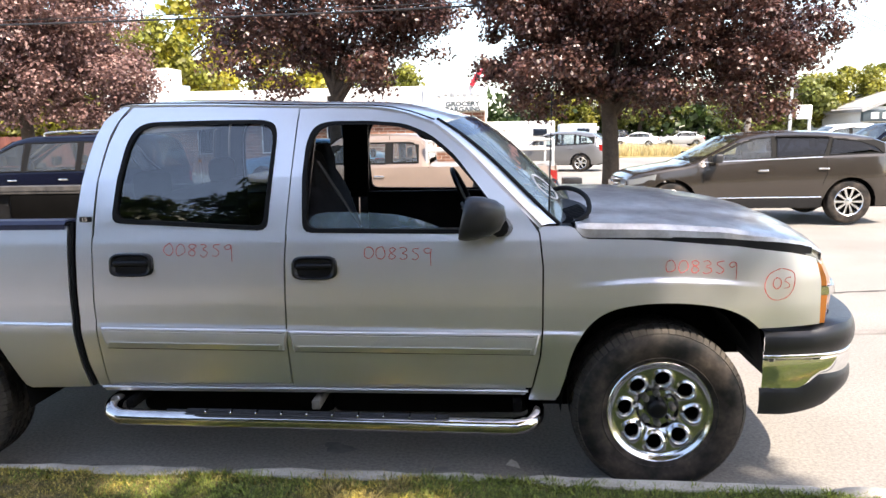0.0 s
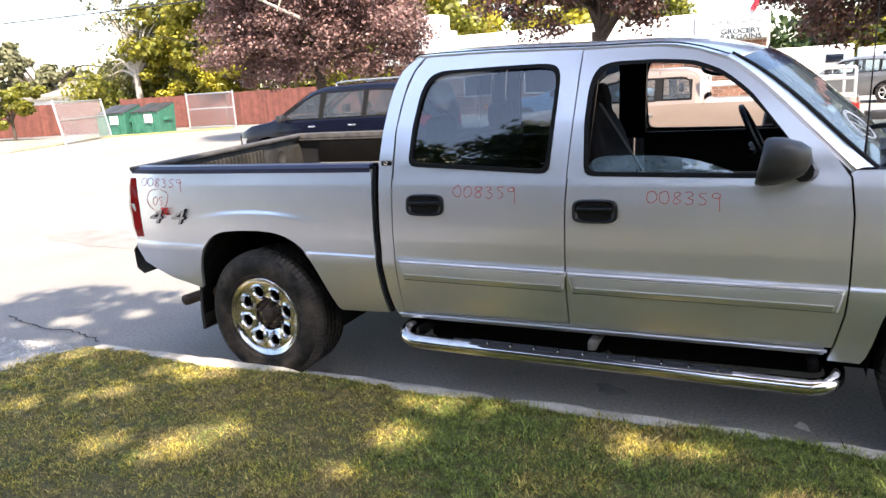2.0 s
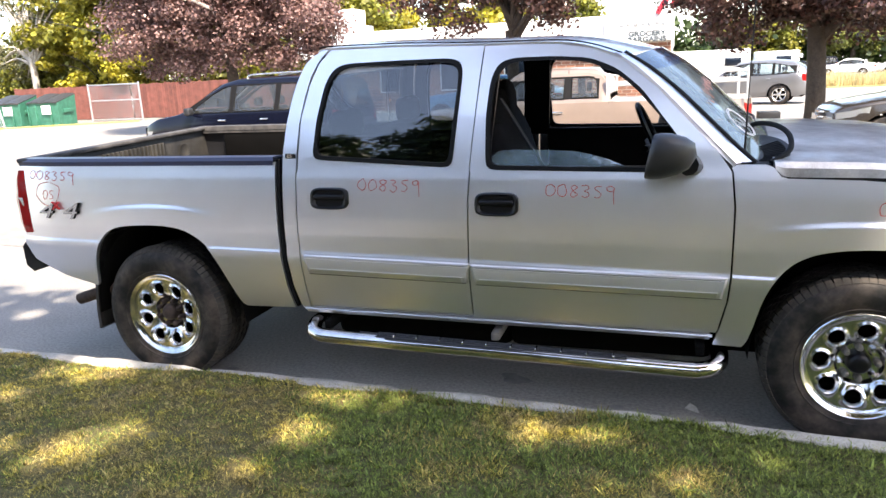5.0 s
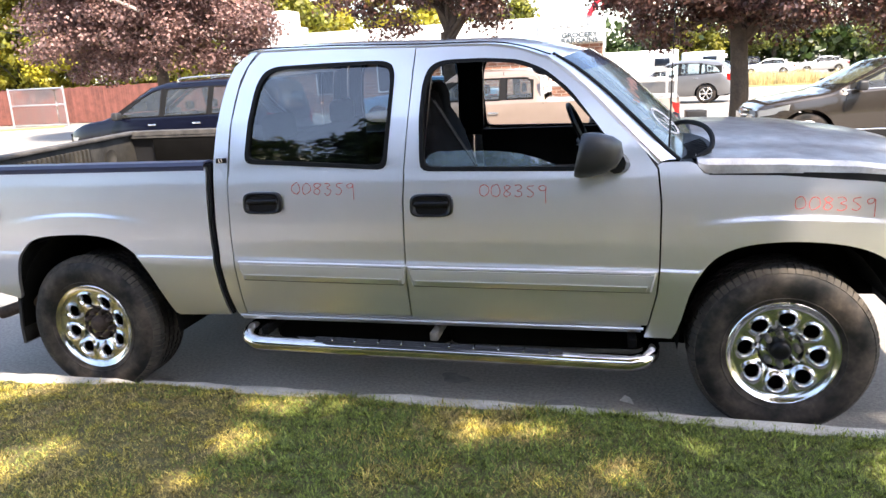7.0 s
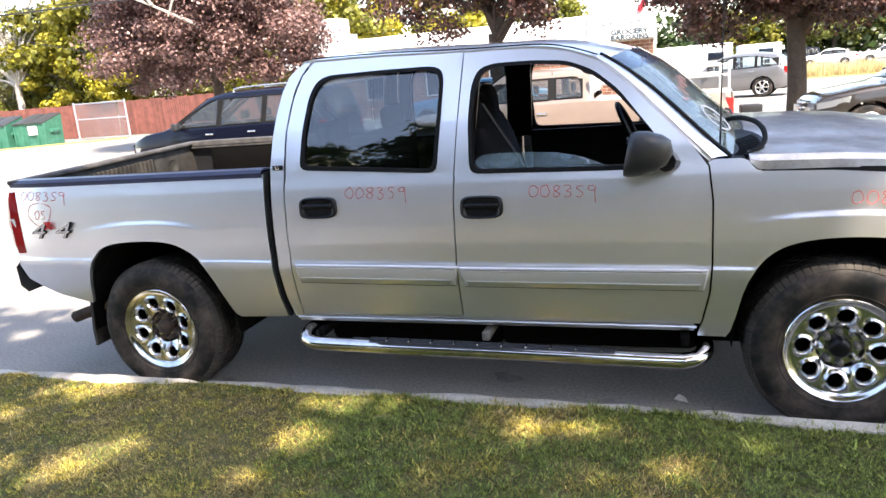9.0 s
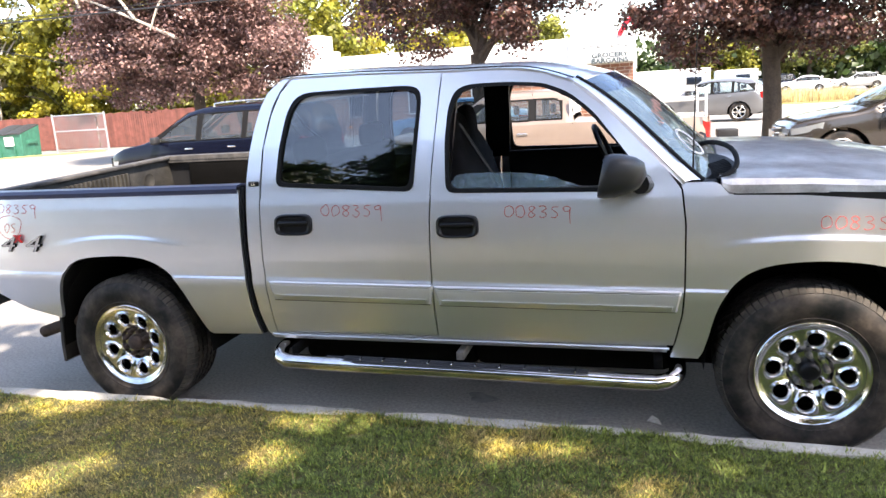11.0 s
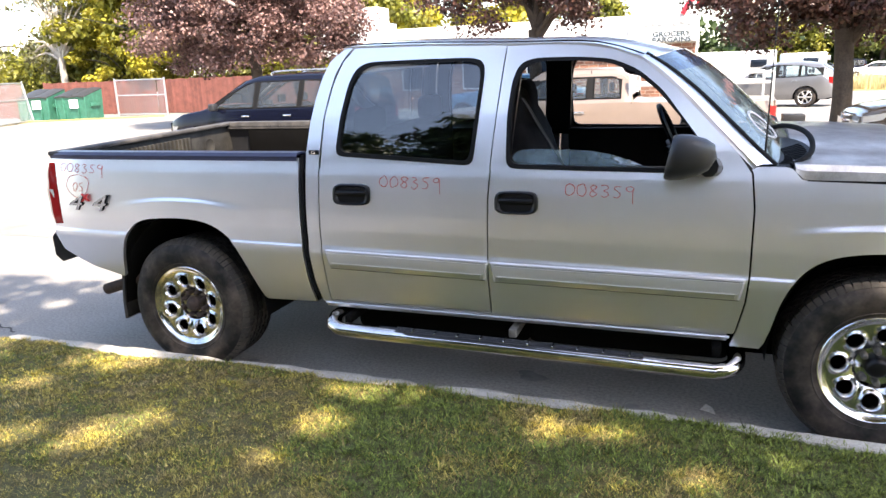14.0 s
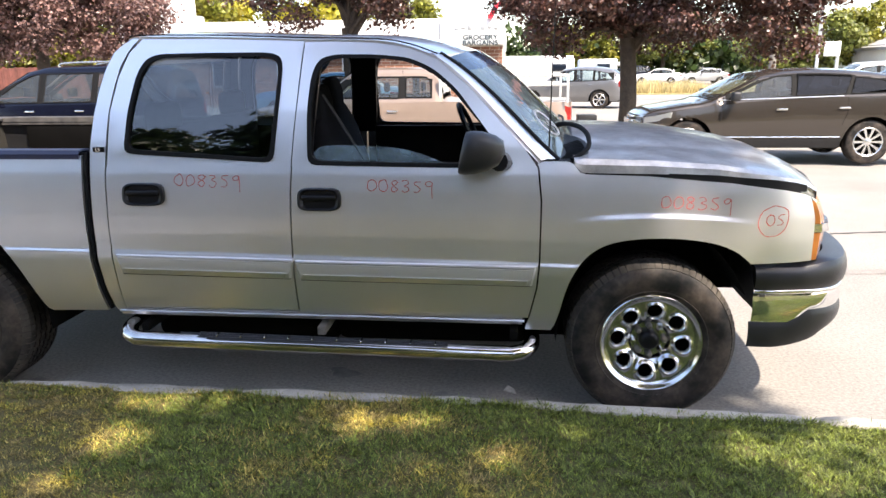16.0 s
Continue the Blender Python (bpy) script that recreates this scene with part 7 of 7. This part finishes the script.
# ---- trees, hedges, turf ----
BARK = material("grey brown bark", (0.065, 0.05, 0.04), 0.95, vary=0.3, scale=6, fine=0.25, fine_scale=35, bump=1.0, bump_scale=25)
PALE_BARK = material("pale dead wood", (0.42, 0.37, 0.31), 0.9, vary=0.2, scale=6)
CRIMSON = material("crimson maple leaf", (0.066, 0.028, 0.026), 0.36, island=0.6, transl=0.2, spec=0.6, other=(0.125, 0.06, 0.044), mix_scale=0.6)
COPPER = material("copper maple leaf", (0.27, 0.16, 0.14), 0.45, island=0.55, transl=0.25, spec=0.5, other=(0.15, 0.082, 0.072), mix_scale=0.7)
GREEN = material("green leaf", (0.15, 0.165, 0.026), 0.45, island=0.5, transl=0.35, other=(0.27, 0.24, 0.03), mix_scale=0.5)
YELLOW_GREEN = material("yellow green leaf", (0.43, 0.36, 0.035), 0.45, island=0.4, transl=0.35, other=(0.25, 0.24, 0.022), mix_scale=0.8)
OLIVE_GREEN = material("sunlit olive green leaf", (0.20, 0.21, 0.045), 0.45, island=0.5, transl=0.3, other=(0.13, 0.15, 0.03), mix_scale=0.5)
OLIVE = material("dusty olive leaf", (0.15, 0.145, 0.07), 0.6, island=0.45, transl=0.2)
DARK_GREEN = material("dark green leaf", (0.035, 0.06, 0.012), 0.45, island=0.5, transl=0.3)


def leaf_mesh(name, centres, normals, size, rng, kite=True):
    """Many small folded leaves, made at one go."""
    n = len(centres)
    ref = rng.normal(size=(n, 3))
    a = np.cross(normals, ref)
    a /= np.linalg.norm(a, axis=1)[:, None] + 1e-9
    b = np.cross(normals, a)
    s = size * rng.uniform(0.6, 1.25, (n, 1))
    tip, tail = centres + a * s * 0.62, centres - a * s * 0.5
    w = 0.46
    l_ = centres + b * s * w + normals * s * 0.10
    r_ = centres - b * s * w + normals * s * 0.10
    verts = np.stack([tail, r_, tip, l_], 1).reshape(-1, 3)
    idx = np.arange(n)[:, None] * 4
    loops = (idx + np.array([[0, 1, 2, 0, 2, 3]])).reshape(-1)
    me = bpy.data.meshes.new(name)
    me.vertices.add(len(verts))
    me.vertices.foreach_set("co", verts.ravel())
    me.loops.add(len(loops))
    me.loops.foreach_set("vertex_index", loops)
    me.polygons.add(n * 2)
    me.polygons.foreach_set("loop_start", np.arange(n * 2) * 3)
    me.update(calc_edges=True)
    me.validate()
    return me


def tree(name, label, base, trunk_r, fork, blobs, leaf, leaves, size, mat, seed, bark=None, clumps=90, spread=0.42, limbs=12, hollow=0.45, gaps=()):
    """Trunk, limbs and a crown of clumped leaves filling some ellipsoids (x, y, z, rx, ry, rz)."""
    rng = np.random.default_rng(seed)
    root = thing(name, label, "tree", base)
    bark = bark or BARK
    bx, by, bz = base
    vol = np.array([b[3] * b[4] * b[5] for b in blobs])
    which = rng.choice(len(blobs), clumps, p=vol / vol.sum())
    d = rng.normal(size=(clumps, 3))
    d /= np.linalg.norm(d, axis=1)[:, None]
    rad = (hollow + (1 - hollow) * rng.random(clumps) ** 0.6)[:, None]
    B = np.array(blobs)
    cen = B[which, :3] + d * rad * B[which, 3:]
    bm = bmesh.new()
    pts = smooth_curve([(bx, by, bz - 0.1), (bx + 0.03, by, bz + fork * 0.4), (bx - 0.04, by + 0.03, bz + fork)], 5)
    tube(bm, pts, [trunk_r * (1.35 if i == 0 else 1.12 if i == 1 else 1.0 - 0.02 * i) for i in range(len(pts))], 12)
    part("trunk", bm, bark, root)
    for k in range(limbs):
        c = Vector(cen[k % clumps])
        s = Vector((bx, by, bz + fork * (0.85 + 0.3 * (k / limbs))))
        m1 = s.lerp(c, 0.45) + Vector((0, 0, 0.18 * (c - s).length))
        path = smooth_curve([s, m1, c], 5)
        part("limb", tubed(path, [trunk_r * 0.45 * (1 - 0.85 * i / (len(path) - 1)) for i in range(len(path))], 7), bark, root)
    per = rng.multinomial(leaves, np.ones(clumps) / clumps)
    pos, nor = [], []
    rs = spread * np.cbrt(vol.mean()) * rng.uniform(0.6, 1.3, clumps)
    for k in range(clumps):
        g = rng.normal(size=(per[k], 3))
        g /= np.linalg.norm(g, axis=1)[:, None] + 1e-9
        g *= (rng.random((per[k], 1)) ** 0.45)
        p = cen[k] + g * rs[k] * np.array([1.0, 1.0, 0.62])
        out = g * np.array([1, 1, 1.4]) + np.array([0, 0, 0.5]) + rng.normal(scale=0.55, size=(per[k], 3))
        pos.append(p)
        nor.append(out)
    pos, nor = np.concatenate(pos), np.concatenate(nor)
    nor /= np.linalg.norm(nor, axis=1)[:, None] + 1e-9
    if len(gaps):
        drop = (pos[:, 2] - 0.12) / SUN_DIR.z
        gx, gy = pos[:, 0] - drop * SUN_DIR.x, pos[:, 1] - drop * SUN_DIR.y
        keep = np.ones(len(pos), bool)
        ragged = 1.0 + 0.25 * np.sin(gx * 23.0) * np.sin(gy * 29.0 + 1.0)
        for x, y, a, b in gaps:
            keep &= ((gx - x) / (a + 0.07)) ** 2 + ((gy - y) / (b + 0.07)) ** 2 > ragged
        pos, nor = pos[keep], nor[keep]
    me = leaf_mesh("crown", pos, nor, size, rng)
    me.materials.append(mat)
    ob = new("crown", me)
    ob.parent = root
    ob.matrix_parent_inverse = root.matrix_world.inverted()
    tagged(ob, leaf)
    return root


tree("maple_tree", "crimson-leaved maple behind the parked crossover", (5.57, 13.6, 0), 0.21, 2.3,
     [(4.0, 13.6, 3.15, 1.4, 1.7, 1.1), (5.9, 13.6, 3.7, 2.1, 2.2, 1.7), (7.6, 13.4, 2.95, 1.3, 1.6, 1.0), (8.9, 13.5, 2.75, 0.9, 1.4, 1.1), (6.2, 13.8, 4.9, 3.6, 2.5, 1.4), (9.1, 13.8, 4.1, 1.5, 1.8, 1.2), (4.0, 13.8, 4.6, 1.8, 1.8, 1.2), (3.3, 13.7, 5.3, 1.5, 1.6, 1.0)], "dark crimson leaves", 125000, 0.082, CRIMSON, 11, clumps=420, spread=0.33, hollow=0.3)
tree("maple_tree", "crimson-leaved maple behind the pickup", (-1.6, 17.2, 0), 0.2, 2.8,
     [(-3.3, 17.0, 4.2, 1.7, 1.8, 1.3), (-0.5, 17.0, 4.2, 1.9, 1.8, 1.4), (-1.8, 17.2, 6.2, 3.7, 2.6, 2.2), (0.9, 17.0, 5.7, 1.5, 1.8, 1.5)], "dark crimson leaves", 60000, 0.10, CRIMSON, 12, clumps=280, spread=0.35, hollow=0.3)
tree("maple_tree", "copper-leaved maple with dead branches", (-12.3, 19.5, 0), 0.24, 2.4,
     [(-14.6, 19.3, 3.7, 2.2, 2.0, 1.7), (-10.2, 19.3, 3.6, 2.3, 2.0, 1.6), (-12.3, 19.0, 3.9, 2.0, 1.8, 1.7), (-12.5, 19.5, 6.3, 4.4, 2.8, 2.5)], "copper red leaves", 110000, 0.105, COPPER, 13, clumps=380, spread=0.35, hollow=0.3)
# openings in the shade tree's crown, where the sun falls through on lawn, kerb and fender
OPENINGS = [(-0.33, -0.20, 0.17, 0.12), (-0.73, -0.74, 0.04, 0.06), (-0.57, -0.60, 0.07, 0.03), (0.28, -0.97, 0.15, 0.15), (-0.13, -1.08, 0.10, 0.10), (0.17, -1.18, 0.06, 0.04),
            (0.39, -0.78, 0.12, 0.05), (1.14, -0.94, 0.13, 0.03), (1.23, -0.57, 0.10, 0.13), (1.17, -0.20, 0.13, 0.07), (1.46, -0.22, 0.10, 0.12), (2.27, -0.38, 0.05, 0.12),
            (2.53, -0.35, 0.10, 0.05), (2.91, -0.63, 0.08, 0.04), (2.67, -0.73, 0.03, 0.02), (3.25, -0.37, 0.05, 0.03), (3.07, -0.31, 0.01, 0.0), (3.95, -0.33, 0.01, 0.0),
            (4.01, -0.51, 0.13, 0.09), (4.21, -0.40, 0.06, 0.04), (4.49, -0.33, 0.10, 0.06), (4.18, -0.72, 0.10, 0.06), (-0.97, -0.88, 0.07, 0.06), (-1.17, -1.03, 0.08, 0.06),
            (-1.36, -0.16, 0.06, 0.07), (-1.76, -0.41, 0.07, 0.05), (-2.11, -0.01, 0.10, 0.05), (-2.31, 0.49, 0.12, 0.06), (-1.91, 0.79, 0.10, 0.05), (-1.63, -0.81, 0.06, 0.05),
            (3.33, 0.40, 0.05, 0.10), (3.62, 0.34, 0.09, 0.12), (1.47, 0.33, 0.0, 0.0)]
tree("shade_tree", "large leafy tree standing on the lawn", (5.6, -8.6, 0.08), 0.30, 5.5,
     [(1.9, -6.2, 9.4, 3.2, 2.8, 1.0), (4.9, -6.1, 9.5, 3.2, 2.9, 1.1), (7.2, -6.1, 9.6, 2.2, 2.7, 1.0), (5.6, -7.6, 10.0, 4.0, 2.6, 1.2), (5.6, -3.6, 9.7, 1.7, 1.2, 0.8), (7.5, -3.4, 9.7, 1.0, 1.3, 0.8), (8.4, -5.0, 9.7, 0.8, 1.2, 0.8), (8.0, -3.2, 9.7, 0.9, 1.1, 0.7), (6.2, -2.7, 9.7, 1.4, 0.9, 0.7), (4.2, -9.2, 9.6, 3.2, 2.0, 1.1), (7.4, -9.4, 9.8, 2.8, 2.2, 1.1)], "green leaves", 92000, 0.18, GREEN, 14, clumps=600, spread=0.36, hollow=0.05, gaps=OPENINGS)
tree("tall_tree", "tall green tree behind the dumpsters", (-30.0, 33.0, 0), 0.4, 3.0,
     [(-31.5, 33, 6.0, 4.0, 3.0, 4.0), (-27.0, 33, 7.0, 4.0, 3.0, 4.5), (-23.5, 33.5, 6.5, 3.5, 3.0, 4.0)], "green leaves", 16000, 0.34, GREEN, 15, clumps=120, spread=0.34)
for k, (x, y, h) in enumerate(((-37.5, 37, 7.0), (-21.0, 36, 9.0), (-16.5, 35, 8.5), (-10.5, 46, 8.0), (-5.0, 47, 7.0))):
    tree("tall_tree", "dense green tree in the row behind the fence", (x, y, 0), 0.3, 1.6,
         [(x - 1.5, y, h * 0.36, 3.0, 2.2, h * 0.34), (x + 1.8, y, h * 0.42, 3.0, 2.2, h * 0.38), (x, y, h * 0.72, 3.2, 2.4, h * 0.28)], "green leaves", 12000, 0.28, YELLOW_GREEN if k in (3,) else GREEN, 70 + k, clumps=110, spread=0.34, limbs=6, hollow=0.3)
tree("bushy_tree", "yellow-green bushy young tree", (-29.4, 32.3, 0), 0.12, 1.4,
     [(-30.9, 32.0, 3.4, 2.7, 1.5, 1.7), (-27.4, 32.0, 3.4, 2.3, 1.4, 1.6), (-29.3, 32.2, 5.6, 2.7, 1.4, 1.8)], "bright yellow-green leaves", 30000, 0.18, YELLOW_GREEN, 16, clumps=60, spread=0.40)
tree("tall_tree", "green tree behind the store", (-17.5, 40.0, 0), 0.3, 3.0,
     [(-18.5, 40, 5.5, 3.2, 2.5, 3.0), (-14.5, 40, 6.5, 3.0, 2.5, 3.5), (-10.0, 42, 7.0, 3.0, 2.5, 2.5)], "green leaves", 11000, 0.36, YELLOW_GREEN, 17, clumps=90, spread=0.34)
tree("dusty_tree", "sparse pale half-dead tree", (-34.2, 31.6, 0), 0.24, 3.4,
     [(-36.0, 33, 4.6, 2.2, 1.8, 3.2), (-34.0, 33, 7.5, 2.4, 1.8, 3.2), (-37.5, 33, 6.5, 1.8, 1.6, 3.2)], "thin dusty leaves", 3000, 0.20, OLIVE, 18, PALE_BARK, clumps=64, spread=0.35, limbs=60)
tree("dusty_tree", "olive green tree beyond the fence", (-48.5, 36.0, 0), 0.3, 2.0,
     [(-53.5, 36, 5.0, 3.2, 2.5, 2.3), (-58.5, 36, 4.2, 2.6, 2.5, 2.0), (-46.5, 36, 3.6, 2.8, 2.2, 1.7), (-41.5, 37, 3.2, 2.4, 2.2, 1.3)], "olive green leaves", 15000, 0.36, OLIVE, 19, clumps=80, spread=0.36)
tree("vine_hedge", "green vine over the fence end", (-41.0, 23.2, 0), 0.1, 1.0,
     [(-41.5, 22.6, 2.0, 2.2, 0.8, 1.9), (-38.8, 22.6, 2.1, 1.3, 0.8, 1.9), (-37.2, 22.7, 0.9, 0.9, 0.5, 0.9)], "yellow-green vine leaves", 9000, 0.22, YELLOW_GREEN, 20, clumps=70, spread=0.45)
tree("vine_hedge", "dark green shrub leaning over the fence", (-35.4, 23.5, 0), 0.1, 1.0,
     [(-36.2, 23.4, 2.5, 1.6, 0.8, 1.0), (-33.9, 23.4, 2.3, 1.2, 0.7, 0.8), (-35.8, 23.2, 1.2, 0.9, 0.5, 0.9)], "dark green leaves", 7000, 0.2, GREEN, 24, clumps=60, spread=0.42)
for k, (x, y, h) in enumerate(((27, 62, 5.5), (34, 66, 7.0), (42, 70, 8.0), (50, 72, 8.5), (20, 82, 8.0), (12, 82, 7.0))):
    tree("roadside_tree", "sunlit green roadside tree in the distance", (x, y, 0), 0.3, h * 0.3,
         [(x - 1.5, y, h * 0.55, 3.2, 2.5, h * 0.38), (x + 2.0, y, h * 0.62, 3.2, 2.5, h * 0.40)], "green leaves", 11000, 0.30, OLIVE_GREEN if k in (0, 3, 4) else GREEN, 30 + k, clumps=80, spread=0.36, limbs=6)
for k, x in enumerate((-26, -15, -4, 8, 19, 31)):
    tree("garden_tree", "tall dark green garden tree across the lawn", (x, -23 - (k % 2) * 3, 0), 0.35, 4.0,
         [(x, -23 - (k % 2) * 3, 8.6 + 1.0 * (k % 3), 4.7, 3.5, 5.2), (x + 3, -24, 4.4, 4.4, 3.0, 3.6)], "dark green leaves", 22000, 0.44, DARK_GREEN, 50 + k, clumps=170, spread=0.40, limbs=6)

# Unseen back row, added to block low sky light from beyond the lawn.
for k, x in enumerate((-32, -20, -9, 2, 14, 25, 37)):
    tree("garden_tree", "unseen dark green tree added to block low sky behind the lawn", (x, -31, 0), 0.35, 3.0,
         [(x, -31, 4.2 + 1.5 * (k % 2), 5.0, 3.0, 3.4), (x + 4, -31.5, 3.0, 5.0, 3.0, 2.8)], "dark green leaves", 8000, 0.85, DARK_GREEN, 90 + k, clumps=80, spread=0.42, limbs=5)

# dead branches through the copper maple
root = thing("fallen_branch", "pale bare dead branch hanging in the maple", "branch", (-12, 17.0, 3.5))
for a, b in (((-16.6, 16.9, 6.3), (-11.2, 17.1, 4.0)), ((-15.2, 16.9, 6.6), (-14.6, 17.0, 5.2)), ((-14.0, 16.9, 6.4), (-12.6, 17.0, 4.7)), ((-9.2, 17, 5.6), (-7.6, 17, 6.1)), ((-12.0, 16.9, 4.3), (-11.3, 17.0, 5.4))):
    A, Bv = Vector(a), Vector(b)
    part("twig", tubed(smooth_curve([A, A.lerp(Bv, 0.5) + Vector((0, 0, 0.12)), Bv], 5), [0.03, 0.03, 0.035, 0.035, 0.04, 0.04, 0.045, 0.045, 0.05, 0.05, 0.05], 6), PALE_BARK, root)


# turf: single blades over the near verge, coarser and thinner further off
def turf(seed, n, x0, x1, y_far, h_lo, h_hi, w_lo, w_hi, feather):
    rng = np.random.default_rng(seed)
    x = rng.uniform(x0, x1, n)
    v = rng.random(n) ** 1.1
    y1 = np.array([kerb_y(a) for a in x]) - 0.078
    y = y1 + (y_far - y1) * v

    def field(fx, fy, k):
        return np.array([noise.noise((a * fx, b * fy, k)) for a, b in zip(x, y)])
    tuft = field(17, 17, 7) + 0.7 * field(41, 41, 9)
    edge = np.interp(y, [-70, -3, -1.1, -0.82, -0.5, -0.3, -0.1, 1], [-10, -0.85, -1.40, -1.56, -1.56, -1.48, -1.36, -1.3]) + 0.1 * rng.normal(size=n) + 0.22 * field(3.5, 3.5, 31)
    cover = 0.92 + 0.5 * tuft + 0.35 * field(3.1, 3.1, 21) + 0.04 * (np.clip(x, -3, 5) - 1.0)
    if feather:
        cover = np.where((y > -2.1) & (x < 6.2), 0.0, cover)
        cover = np.clip(cover, 0.25, 1.0) * np.clip((x1 - x) / feather, 0, 1) * np.clip((y - y_far) / feather, 0, 1)
    keep = (x > edge) & (rng.random(n) < np.clip(cover, 0.0 if feather else 0.25, 1.0))
    x, y, tuft = x[keep], y[keep], tuft[keep]
    n = len(x)
    z = 0.102 + 0.02 * field(1.3, 1.3, 0) + 0.012 * np.clip(-y / 70, 0, 1) ** 0.3
    dry = np.array([noise.noise((a * 0.9 + 5, b * 1.4, 2)) for a, b in zip(x, y)]) - 0.24 * (np.clip(x, -3, 4) - 2.3)
    straw = np.clip(dry, -0.6, 0.27) + 0.42 * field(4.4, 4.4, 13) + rng.normal(scale=0.17, size=n)
    h = rng.uniform(h_lo, h_hi, n) * (1 - 0.25 * (dry > 0.25)) * np.clip(1 + 0.7 * tuft, 0.5, 1.5)
    ang = rng.uniform(0, 2 * np.pi, n)
    lean = rng.uniform(0.3, 1.6, n)
    w = rng.uniform(w_lo, w_hi, n)
    dx, dy = np.cos(ang), np.sin(ang)
    base = np.stack([x, y, z - 0.004], 1)
    sidev = np.stack([-dy, dx, np.zeros(n)], 1) * w[:, None]
    bend = np.stack([dx * lean * h, dy * lean * h, h * 0.9], 1)
    verts = np.stack([base - sidev, base + sidev, base + bend], 1)
    for sel, mat, lab in ((straw <= 0.12, GRASS_GREEN, "green mown grass blades"), (straw > 0.12, GRASS_DRY, "dry yellow-brown grass blades")):
        vs = verts[sel].reshape(-1, 3)
        m = len(vs) // 3
        me = bpy.data.meshes.new("grass")
        me.vertices.add(len(vs))
        me.vertices.foreach_set("co", vs.ravel())
        me.loops.add(m * 3)
        me.loops.foreach_set("vertex_index", np.arange(m * 3))
        me.polygons.add(m)
        me.polygons.foreach_set("loop_start", np.arange(m) * 3)
        me.update(calc_edges=True)
        me.materials.append(mat)
        tagged(new("grass", me), lab, "grass", kind="stuff")


GRASS_GREEN = material("mown grass blade", (0.134, 0.178, 0.030), 0.6, island=0.75, vary=0.6, scale=48, fine=0.4, fine_scale=130, transl=0.3, other=(0.178, 0.206, 0.038), mix_scale=9, mix_sharp=0.2)
GRASS_DRY = material("dry grass blade", (0.42, 0.340, 0.058), 0.7, island=0.7, vary=0.55, scale=42, fine=0.4, fine_scale=130, transl=0.25, other=(0.32, 0.235, 0.095), mix_scale=7, mix_sharp=0.15)
turf(3, 960000, -2.6, 6.6, -2.45, 0.010, 0.029, 0.0018, 0.0042, 0.0)
turf(4, 280000, -4.0, 13.0, -11.0, 0.018, 0.045, 0.004, 0.009, 2.5)


# distant wood beyond the lot
rng_w = np.random.default_rng(77)
nw = 16000
cx = rng_w.uniform(-12, 75, 220)
cz = rng_w.uniform(0.6, 4.2, 220) + 1.2 * np.sin(cx * 0.35)
pick = rng_w.integers(0, 220, nw)
pos = np.stack([cx[pick] + rng_w.normal(scale=1.3, size=nw), 84 + rng_w.normal(scale=1.5, size=nw), np.clip(cz[pick] + rng_w.normal(scale=0.9, size=nw), 0.1, 8)], 1)
nor = rng_w.normal(size=(nw, 3)) + np.array([0, -0.6, 0.5])
nor /= np.linalg.norm(nor, axis=1)[:, None]
me = leaf_mesh("far_wood", pos, nor, 0.75, rng_w)
me.materials.append(DARK_GREEN)
tagged(new("far_wood", me), "dark green wood beyond the far lot", "trees", kind="stuff")

nh = 15000
cx = rng_w.uniform(-42, -13.5, 120)
cz = rng_w.uniform(0.8, 3.4, 120)
pick = rng_w.integers(0, 120, nh)
pos = np.stack([cx[pick] + rng_w.normal(scale=0.8, size=nh), 33.6 + rng_w.normal(scale=0.7, size=nh), np.clip(cz[pick] + rng_w.normal(scale=0.55, size=nh), 0.1, 4.5)], 1)
nor = rng_w.normal(size=(nh, 3)) + np.array([0, -0.6, 0.5])
nor /= np.linalg.norm(nor, axis=1)[:, None]
me = leaf_mesh("hedge", pos, nor, 0.26, rng_w)
me.materials.append(GREEN)
tagged(new("hedge", me), "uneven green hedge behind the board fence", "hedge", kind="stuff")
